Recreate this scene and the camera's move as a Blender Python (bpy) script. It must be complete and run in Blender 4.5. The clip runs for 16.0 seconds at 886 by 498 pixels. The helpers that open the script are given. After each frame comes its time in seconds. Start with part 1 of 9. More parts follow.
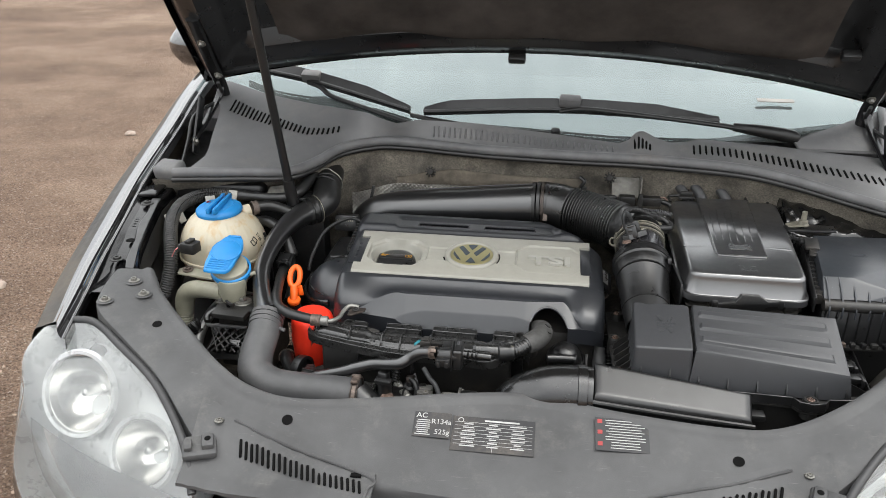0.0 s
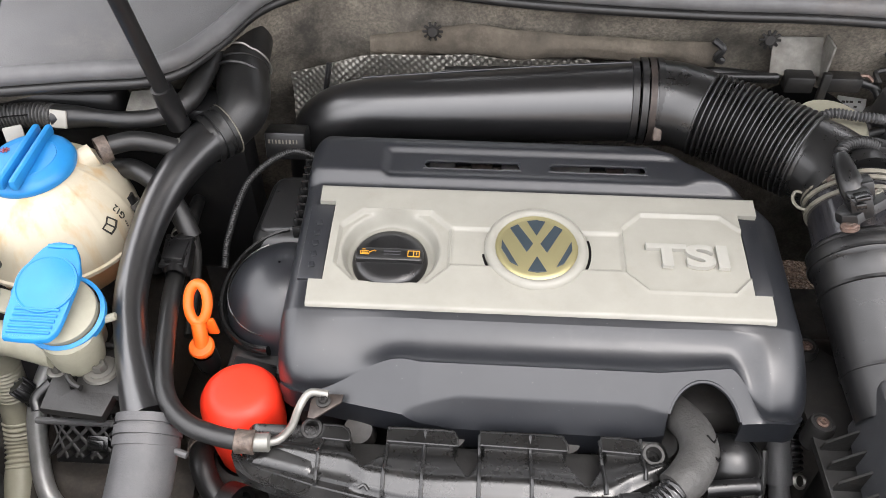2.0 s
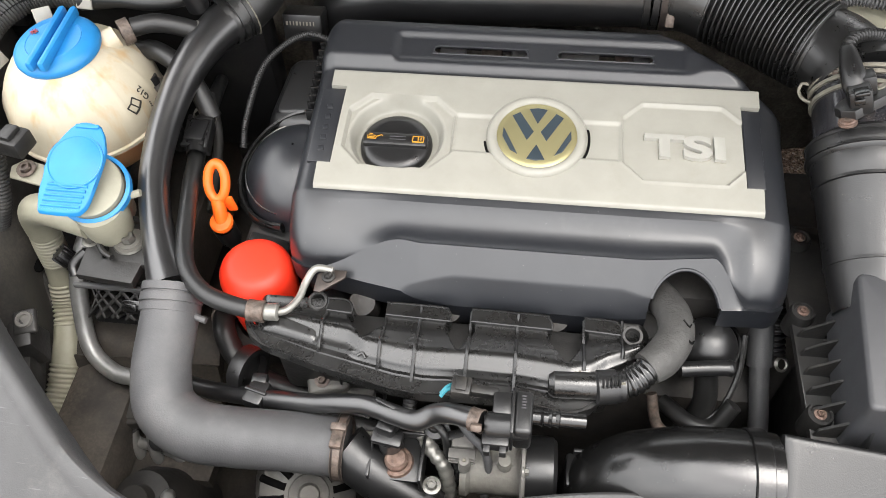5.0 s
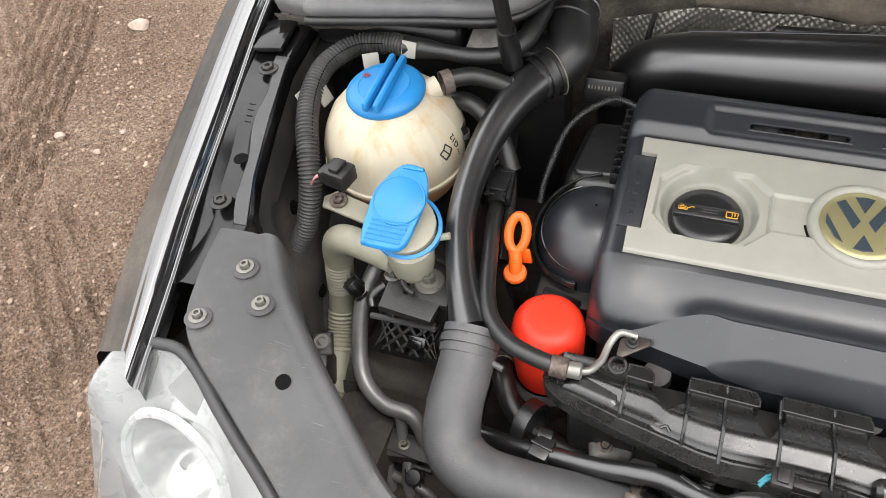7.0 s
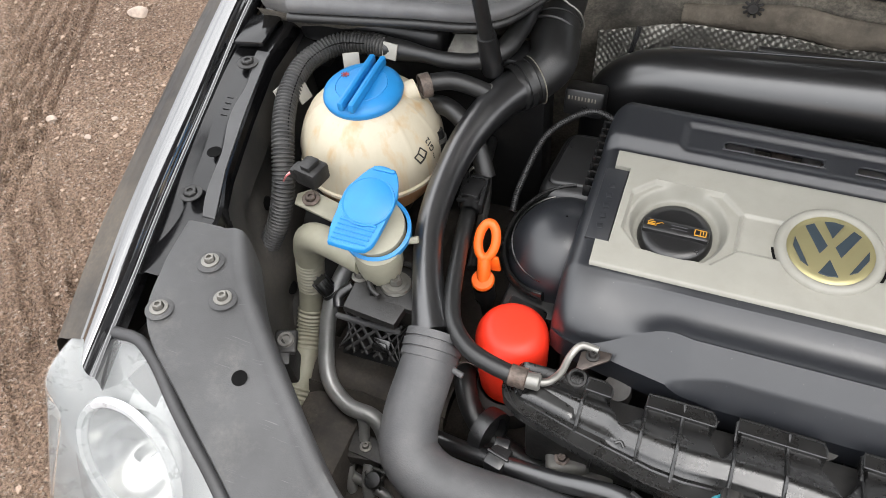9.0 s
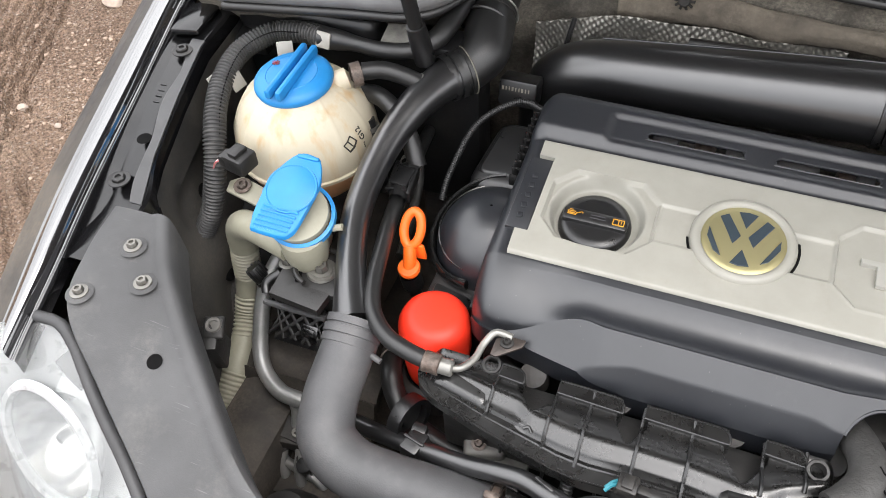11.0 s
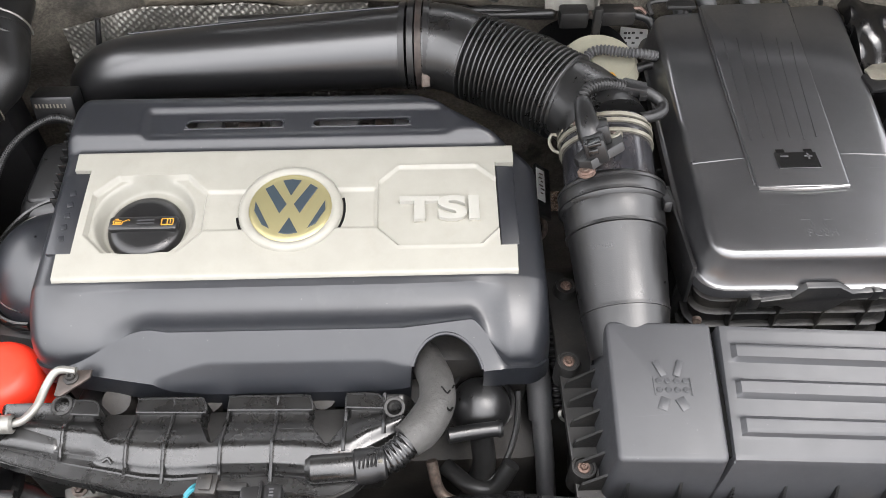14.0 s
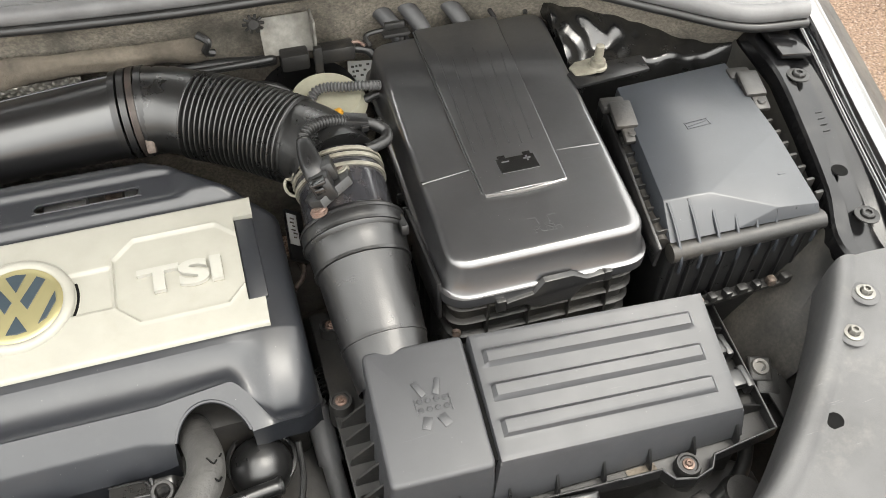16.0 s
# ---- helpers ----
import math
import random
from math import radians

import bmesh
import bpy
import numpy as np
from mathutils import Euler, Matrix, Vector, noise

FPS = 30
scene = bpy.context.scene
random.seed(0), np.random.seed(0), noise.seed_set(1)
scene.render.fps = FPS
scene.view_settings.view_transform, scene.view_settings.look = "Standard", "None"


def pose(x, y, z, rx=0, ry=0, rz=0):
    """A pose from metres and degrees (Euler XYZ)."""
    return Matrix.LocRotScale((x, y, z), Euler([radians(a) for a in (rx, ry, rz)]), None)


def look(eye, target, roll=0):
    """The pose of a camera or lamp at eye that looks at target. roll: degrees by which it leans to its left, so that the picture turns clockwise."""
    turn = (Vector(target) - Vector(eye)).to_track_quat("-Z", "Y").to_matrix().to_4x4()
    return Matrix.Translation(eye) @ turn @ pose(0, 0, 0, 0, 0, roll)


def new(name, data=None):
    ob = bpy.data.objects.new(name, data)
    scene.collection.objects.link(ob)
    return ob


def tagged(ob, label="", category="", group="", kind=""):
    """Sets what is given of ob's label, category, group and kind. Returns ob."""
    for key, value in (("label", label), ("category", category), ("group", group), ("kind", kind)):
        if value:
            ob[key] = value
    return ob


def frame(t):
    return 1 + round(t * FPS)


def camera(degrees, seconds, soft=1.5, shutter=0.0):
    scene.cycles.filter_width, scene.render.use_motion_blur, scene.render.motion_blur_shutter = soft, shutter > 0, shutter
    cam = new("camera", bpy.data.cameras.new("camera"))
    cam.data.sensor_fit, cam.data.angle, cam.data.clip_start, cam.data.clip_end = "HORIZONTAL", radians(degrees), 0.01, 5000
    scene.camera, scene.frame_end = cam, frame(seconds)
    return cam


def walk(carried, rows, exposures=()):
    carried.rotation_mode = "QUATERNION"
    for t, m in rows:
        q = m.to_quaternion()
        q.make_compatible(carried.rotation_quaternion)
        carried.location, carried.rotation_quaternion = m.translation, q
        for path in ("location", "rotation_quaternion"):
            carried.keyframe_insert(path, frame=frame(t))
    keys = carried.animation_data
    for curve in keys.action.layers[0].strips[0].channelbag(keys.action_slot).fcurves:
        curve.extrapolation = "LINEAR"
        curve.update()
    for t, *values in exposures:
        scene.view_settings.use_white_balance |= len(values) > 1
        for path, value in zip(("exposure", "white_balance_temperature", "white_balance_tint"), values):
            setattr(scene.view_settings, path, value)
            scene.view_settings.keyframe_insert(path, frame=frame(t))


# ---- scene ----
cam = camera(56.8, 16.0, soft=0.7)
# the exposure rises as the camera comes close over the bay
EXPOSURE = [(0, 0.20, 6300, 10), (0.5, 0.42, 6300, 11), (1, 0.58, 6300, 14), (2, 0.84, 6350, 15), (3.2, 0.90, 6350, 13), (5.5, 0.92, 6450, 12), (6.5, 0.64, 6450, 12), (8.5, 0.50, 6300, 12), (11, 0.70, 6300, 13), (12.5, 0.82, 6300, 13.5), (14, 1.10, 6300, 14), (15, 1.20, 6450, 11.5), (16, 1.22, 6650, 9)]
PATH = [
    (0, (0.025, -0.052, 1.401), (-0.191, 1.769, 0.602), 0.7),
    (0.5, (-0.014, 0.228, 1.401), (-0.249, 2.026, 0.558), 0.6),
    (1, (-0.042, 0.481, 1.372), (-0.276, 2.206, 0.387), -0.0),
    (1.5, (-0.113, 0.679, 1.361), (-0.22, 2.281, 0.17), 0.3),
    (2, (-0.153, 0.814, 1.328), (-0.234, 2.244, -0.069), -0.1),
    (2.5, (-0.092, 0.849, 1.334), (-0.193, 2.141, -0.19), -1.3),
    (3, (-0.053, 0.839, 1.357), (-0.16, 2.041, -0.238), -2.5),
    (3.2, (-0.056, 0.83, 1.368), (-0.151, 2.009, -0.245), -2.5),
    (5.3, (-0.117, 0.798, 1.367), (-0.372, 1.976, -0.229), -4.4),
    (5.5, (-0.138, 0.793, 1.365), (-0.453, 1.973, -0.219), -5.8),
    (6, (-0.204, 0.786, 1.366), (-0.617, 1.97, -0.192), -7.0),
    (6.5, (-0.252, 0.78, 1.368), (-0.755, 1.971, -0.158), -8.0),
    (7, (-0.262, 0.768, 1.384), (-0.807, 1.978, -0.113), -7.6),
    (7.5, (-0.255, 0.764, 1.392), (-0.81, 1.985, -0.092), -6.8),
    (8, (-0.249, 0.777, 1.381), (-0.8, 2.003, -0.099), -5.9),
    (8.5, (-0.243, 0.78, 1.381), (-0.787, 2.001, -0.106), -5.0),
    (11, (-0.151, 0.802, 1.379), (-0.688, 2.007, -0.125), -4.1),
    (11.5, (-0.125, 0.807, 1.378), (-0.612, 2.031, -0.127), -4.1),
    (12, (-0.093, 0.825, 1.379), (-0.508, 2.065, -0.135), -4.0),
    (12.5, (-0.065, 0.833, 1.381), (-0.386, 2.093, -0.138), -3.5),
    (13, (-0.023, 0.847, 1.377), (-0.223, 2.123, -0.15), -2.3),
    (13.5, (0.01, 0.853, 1.375), (-0.073, 2.122, -0.168), -1.2),
    (14, (0.048, 0.85, 1.364), (0.081, 2.12, -0.181), -0.1),
    (14.5, (0.085, 0.856, 1.362), (0.223, 2.123, -0.18), 0.4),
    (15, (0.111, 0.864, 1.363), (0.352, 2.137, -0.161), 0.8),
    (15.5, (0.132, 0.856, 1.355), (0.467, 2.128, -0.152), 1.1),
    (16, (0.147, 0.842, 1.369), (0.555, 2.11, -0.124), 1.0),
]
walk(cam, [(t, look(eye, target, roll)) for t, eye, target, roll in PATH], EXPOSURE)

# ---- daylight: bright overcast sky, weak soft sun ----
world = bpy.data.worlds.new("overcast")
scene.world = world
world.use_nodes = True
wn = world.node_tree.nodes
sky = wn.new("ShaderNodeTexSky")
sky.sky_type = "NISHITA"
sky.sun_disc = False
sky.sun_elevation = radians(64)
sky.sun_rotation = radians(130)
sky.air_density, sky.dust_density, sky.ozone_density = 1.0, 4.0, 1.0
# cloud cover: the clear sky is mixed with a pale cloud deck
tc = wn.new("ShaderNodeTexCoord")
cn = wn.new("ShaderNodeTexNoise")
cn.inputs["Scale"].default_value, cn.inputs["Detail"].default_value, cn.inputs["Roughness"].default_value = 2.2, 6, 0.6
cr = wn.new("ShaderNodeValToRGB")
cr.color_ramp.elements[0].position, cr.color_ramp.elements[1].position = 0.3, 0.7
cr.color_ramp.elements[0].color = (6.4, 6.5, 6.5, 1)
cr.color_ramp.elements[1].color = (14.0, 13.8, 13.2, 1)
mixw = wn.new("ShaderNodeMix")
mixw.data_type = "RGBA"
mixw.inputs["Factor"].default_value = 0.9
wl = world.node_tree.links
wl.new(tc.outputs["Generated"], cn.inputs["Vector"])
wl.new(cn.outputs["Fac"], cr.inputs["Fac"])
wl.new(sky.outputs["Color"], mixw.inputs["A"])
# an overcast sky is brighter overhead than at the horizon
sep = wn.new("ShaderNodeSeparateXYZ")
rise = wn.new("ShaderNodeMapRange")
rise.inputs["From Min"].default_value, rise.inputs["From Max"].default_value = 0.0, 1.0
rise.inputs["To Min"].default_value, rise.inputs["To Max"].default_value = 0.42, 1.36
deck = wn.new("ShaderNodeVectorMath")
deck.operation = "SCALE"
wl.new(tc.outputs["Generated"], sep.inputs["Vector"])
wl.new(sep.outputs["Z"], rise.inputs["Value"])
wl.new(cr.outputs["Color"], deck.inputs[0])
wl.new(rise.outputs["Result"], deck.inputs["Scale"])
wl.new(deck.outputs["Vector"], mixw.inputs["B"])
bg = wn["Background"]
bg.inputs["Strength"].default_value = 0.225
wl.new(mixw.outputs["Result"], bg.inputs["Color"])
sun_lamp = bpy.data.lights.new("sun", "SUN")
sun_lamp.energy, sun_lamp.angle, sun_lamp.color = 1.3, radians(30), (1, 0.96, 0.88)
sun = new("sun", sun_lamp)
sun.matrix_world = look((3.0, 0.4, 8.5), (0, 1.4, 0.7))
scene.view_settings.exposure = 0.0

# ---- building helpers ----
ORIGIN = {}


def thing(name, label, category, base, group="", kind=""):
    ob = new(name)
    ob.empty_display_size = 0.05
    ob.location = base
    ORIGIN[ob.name] = Vector(base)
    return tagged(ob, label, category, group, kind)


def finish(bm, name, mat, angle):
    bmesh.ops.recalc_face_normals(bm, faces=bm.faces)
    me = bpy.data.meshes.new(name)
    bm.to_mesh(me)
    bm.free()
    me.materials.append(mat)
    if angle:
        me.shade_smooth()
        me.set_sharp_from_angle(angle=radians(angle))
    return me


def part(name, bm, mat, parent, label="", angle=38):
    """One mesh under a thing or a part; the bmesh is in world metres."""
    o = ORIGIN[parent.name]
    bmesh.ops.translate(bm, verts=bm.verts, vec=-o)
    ob = new(name, finish(bm, name, mat, angle))
    ob.parent = parent
    ORIGIN[ob.name] = o
    if label:
        tagged(ob, label)
    return ob


def single(name, bm, mat, label, category, base=None, group="", kind="", angle=38):
    """A thing that is one mesh."""
    if base is None:
        lo = [min(v.co[i] for v in bm.verts) for i in range(3)]
        hi = [max(v.co[i] for v in bm.verts) for i in range(3)]
        base = ((lo[0] + hi[0]) / 2, (lo[1] + hi[1]) / 2, lo[2])
    bmesh.ops.translate(bm, verts=bm.verts, vec=-Vector(base))
    ob = new(name, finish(bm, name, mat, angle))
    ob.location = base
    ORIGIN[ob.name] = Vector(base)
    return tagged(ob, label, category, group, kind)


def join(*bms):
    out = bms[0]
    for b in bms[1:]:
        me = bpy.data.meshes.new("tmp")
        b.to_mesh(me)
        out.from_mesh(me)
        b.free()
        bpy.data.meshes.remove(me)
    return out


def rot(bm, centre, rx=0, ry=0, rz=0):
    m = Euler([radians(a) for a in (rx, ry, rz)]).to_matrix()
    bmesh.ops.rotate(bm, verts=bm.verts, cent=Vector(centre), matrix=m)
    return bm


def shifted(bm, d):
    bmesh.ops.translate(bm, verts=bm.verts, vec=d)
    return bm


def box(c, s, r=0.003, rx=0, ry=0, rz=0, taper=1.0, seg=2):
    bm = bmesh.new()
    bmesh.ops.create_cube(bm, size=1.0)
    for v in bm.verts:
        k = taper if v.co.z > 0 else 1.0
        v.co = Vector((v.co.x * s[0] * k, v.co.y * s[1] * k, v.co.z * s[2]))
    if r > 0:
        bmesh.ops.bevel(bm, geom=bm.edges[:], offset=min(r, min(s) * 0.45), segments=seg, profile=0.5, affect="EDGES")
    rot(bm, (0, 0, 0), rx, ry, rz)
    bmesh.ops.translate(bm, verts=bm.verts, vec=c)
    return bm


def prism(pts, z0, z1, r=0.002, seg=2, centre=(0, 0, 0), rx=0, ry=0, rz=0):
    """A flat outline raised from z0 to z1, its top edges rounded, then turned and put at centre."""
    bm = bmesh.new()
    f = bm.faces.new([bm.verts.new((x, y, z0)) for x, y in pts])
    ex = bmesh.ops.extrude_face_region(bm, geom=[f])
    top = [v for v in ex["geom"] if isinstance(v, bmesh.types.BMVert)]
    for v in top:
        v.co.z = z1
    if r > 0:
        es = [e for e in bm.edges if all(v in top for v in e.verts)]
        bmesh.ops.bevel(bm, geom=es, offset=r, segments=seg, profile=0.5, affect="EDGES")
    rot(bm, (0, 0, 0), rx, ry, rz)
    bmesh.ops.translate(bm, verts=bm.verts, vec=centre)
    return bm


def spline(pts, per=8):
    """Catmull-Rom samples through points of any dimension."""
    p = [np.array(q, float) for q in pts]
    p = [2 * p[0] - p[1], *p, 2 * p[-1] - p[-2]]
    out = []
    for i in range(1, len(p) - 2):
        a, b, c, d = p[i - 1:i + 3]
        for k in range(per):
            t = k / per
            out.append(0.5 * (2 * b + (c - a) * t + (2 * a - 5 * b + 4 * c - d) * t * t + (3 * b - a - 3 * c + d) * t ** 3))
    return out + [p[-2]]


def tube(pts, r, n=18, per=8, ridge=None, squash=1.0, caps=True):
    """A pipe through points (x, y, z) or (x, y, z, radius). ridge: (height, pitch) of corrugations."""
    q = [(*p, r) if len(p) == 3 else p for p in pts]
    s = spline(q, per)
    if ridge:
        h, pitch = ridge
        xyz = np.array(s)
        d = np.concatenate([[0], np.cumsum(np.linalg.norm(np.diff(xyz[:, :3], axis=0), axis=1))])
        m = max(2, int(d[-1] / pitch))
        s = []
        for k in range(m):
            for off, hh in ((0.0, -h), (0.14, -0.75 * h), (0.30, 0.55 * h), (0.43, h), (0.60, h), (0.73, 0.55 * h), (0.88, -0.75 * h)):
                w = (k + off) / m * d[-1]
                row = np.array([np.interp(w, d, xyz[:, i]) for i in range(4)])
                row[3] += hh
                s.append(row)
        last = xyz[-1].copy()
        last[3] -= h
        s.append(last)
    bm = bmesh.new()
    rings, up = [], None
    for i, row in enumerate(s):
        a, b = s[max(0, i - 1)], s[min(len(s) - 1, i + 1)]
        t = Vector(b[:3]) - Vector(a[:3])
        t = t.normalized() if t.length > 1e-9 else Vector((0, 0, 1))
        if up is None:
            up = Vector((0, 0, 1)) if abs(t.z) < 0.9 else Vector((0, 1, 0))
        side = t.cross(up).normalized()
        up = side.cross(t).normalized()
        ring = []
        for k in range(n):
            an = 2 * math.pi * k / n
            ring.append(bm.verts.new(Vector(row[:3]) + (side * math.cos(an) + up * math.sin(an) * squash) * row[3]))
        rings.append(ring)
    for a, b in zip(rings, rings[1:]):
        for k in range(n):
            bm.faces.new((a[k], a[(k + 1) % n], b[(k + 1) % n], b[k]))
    if caps:
        bm.faces.new(rings[0][::-1])
        bm.faces.new(rings[-1])
    return bm


def lathe(profile, c=(0, 0, 0), axis=(0, 0, 1), n=40):
    """A turned body: rows of (radius, height) along axis from c."""
    bm = bmesh.new()
    q = Vector(axis).to_track_quat("Z", "Y")
    rings = []
    for r, h in profile:
        if r < 1e-6:
            rings.append([bm.verts.new(Vector(c) + q @ Vector((0, 0, h)))])
        else:
            rings.append([bm.verts.new(Vector(c) + q @ Vector((r * math.cos(2 * math.pi * k / n), r * math.sin(2 * math.pi * k / n), h))) for k in range(n)])
    for a, b in zip(rings, rings[1:]):
        if len(a) == len(b) == 1:
            continue
        for k in range(n):
            k2 = (k + 1) % n
            if len(a) == 1:
                bm.faces.new((a[0], b[k2], b[k]))
            elif len(b) == 1:
                bm.faces.new((a[k], a[k2], b[0]))
            else:
                bm.faces.new((a[k], a[k2], b[k2], b[k]))
    return bm


def sheet(fn, nu, nv, keep=None, thick=0.0, down=(0, 0, -1)):
    """A surface fn(u, v) with u, v in 0..1; keep(p) tells which faces stay; thick: the depth of its rim and back."""
    bm = bmesh.new()
    g = [[bm.verts.new(fn(i / nu, j / nv)) for i in range(nu + 1)] for j in range(nv + 1)]
    for j in range(nv):
        for i in range(nu):
            q = (g[j][i], g[j][i + 1], g[j + 1][i + 1], g[j + 1][i])
            if keep is None or keep((q[0].co + q[2].co) / 2):
                bm.faces.new(q)
    bmesh.ops.delete(bm, geom=[v for v in bm.verts if not v.link_faces], context="VERTS")
    if thick:
        edges = [e for e in bm.edges if e.is_boundary]
        ex = bmesh.ops.extrude_edge_only(bm, edges=edges)
        for v in ex["geom"]:
            if isinstance(v, bmesh.types.BMVert):
                v.co += Vector(down) * thick
    return bm


def bolt_bm(c, r=0.009, h=0.006, axis=(0, 0, 1)):
    """A flanged hexagon bolt head."""
    a = lathe([(0, 0), (r, 0), (r, 0.0015), (r * 0.75, 0.0022), (r * 0.62, 0.0022)], c, axis, 24)
    b = lathe([(r * 0.6, 0.001), (r * 0.6, h * 0.8), (r * 0.5, h), (r * 0.3, h), (r * 0.28, h * 0.6), (0, h * 0.6)], c, axis, 6)
    return join(a, b)


def letters(text, size, depth, c, rx=0, ry=0, rz=0, bold=0.0):
    cu = bpy.data.curves.new("text", "FONT")
    cu.body, cu.size, cu.extrude, cu.offset = text, size, depth, bold
    cu.align_x, cu.align_y = "CENTER", "CENTER"
    ob = bpy.data.objects.new("text", cu)
    me = bpy.data.meshes.new_from_object(ob)
    bm = bmesh.new()
    bm.from_mesh(me)
    bpy.data.objects.remove(ob)
    bpy.data.curves.remove(cu)
    bpy.data.meshes.remove(me)
    rot(bm, (0, 0, 0), rx, ry, rz)
    bmesh.ops.translate(bm, verts=bm.verts, vec=c)
    return bm


def smooth(a, b, x):
    t = min(1.0, max(0.0, (x - a) / (b - a)))
    return t * t * (3 - 2 * t)


def lerp(a, b, t):
    return a + (b - a) * t


def rounded(quad, inset, r, n=6):
    """A plan quad (counter-clockwise) shrunk by inset, its corners rounded by r."""
    q = [Vector(p[:2]) for p in quad]
    m = len(q)
    lines = []
    for i in range(m):
        d = (q[(i + 1) % m] - q[i]).normalized()
        lines.append((q[i] + Vector((-d.y, d.x)) * inset, d))
    c = []
    for i in range(m):
        (p1, d1), (p2, d2) = lines[i - 1], lines[i]
        k = (p2 - p1).cross(d2) / d1.cross(d2)
        c.append(p1 + d1 * k)
    out = []
    for i in range(m):
        a, b, e = c[i - 1], c[i], c[(i + 1) % m]
        u, v = (a - b).normalized(), (e - b).normalized()
        half = u.angle(v) / 2
        t = r / math.tan(half)
        s0, s1 = b + u * t, b + v * t
        for k in range(n + 1):
            w = k / n
            out.append((s0 * (1 - w) + b * w) * (1 - w) + (b * (1 - w) + s1 * w) * w)
    return out


def rlid(quad, r, prof, floor=True, n=6):
    """A moulded lid over four corners (x, y, z), counter-clockwise from front left. prof: rows of (inset, drop) from the middle outwards and down."""
    a = np.array([[p[0], p[1], 1.0] for p in quad])
    k = np.linalg.lstsq(a, np.array([p[2] for p in quad]), rcond=None)[0]
    bm = bmesh.new()
    rings = []
    for inset, drop in prof:
        pts = rounded(quad, inset, max(0.001, r - inset), n)
        rings.append([bm.verts.new((p.x, p.y, k[0] * p.x + k[1] * p.y + k[2] - drop)) for p in pts])
    for p, q in zip(rings, rings[1:]):
        for i in range(len(p)):
            j = (i + 1) % len(p)
            bm.faces.new((p[i], p[j], q[j], q[i]))
    bm.faces.new(rings[0])
    if floor:
        bm.faces.new(rings[-1][::-1])
    return bm


def soft_edge(r, depth, draft=0.0, steps=4):
    """Profile rows of a rounded top edge of radius r and a side that falls to depth and spreads by draft."""
    rows = [(r * (1 - math.sin(a)), r * (1 - math.cos(a))) for a in np.linspace(0, math.pi / 2, steps + 1)]
    return rows + [(-draft, depth)]

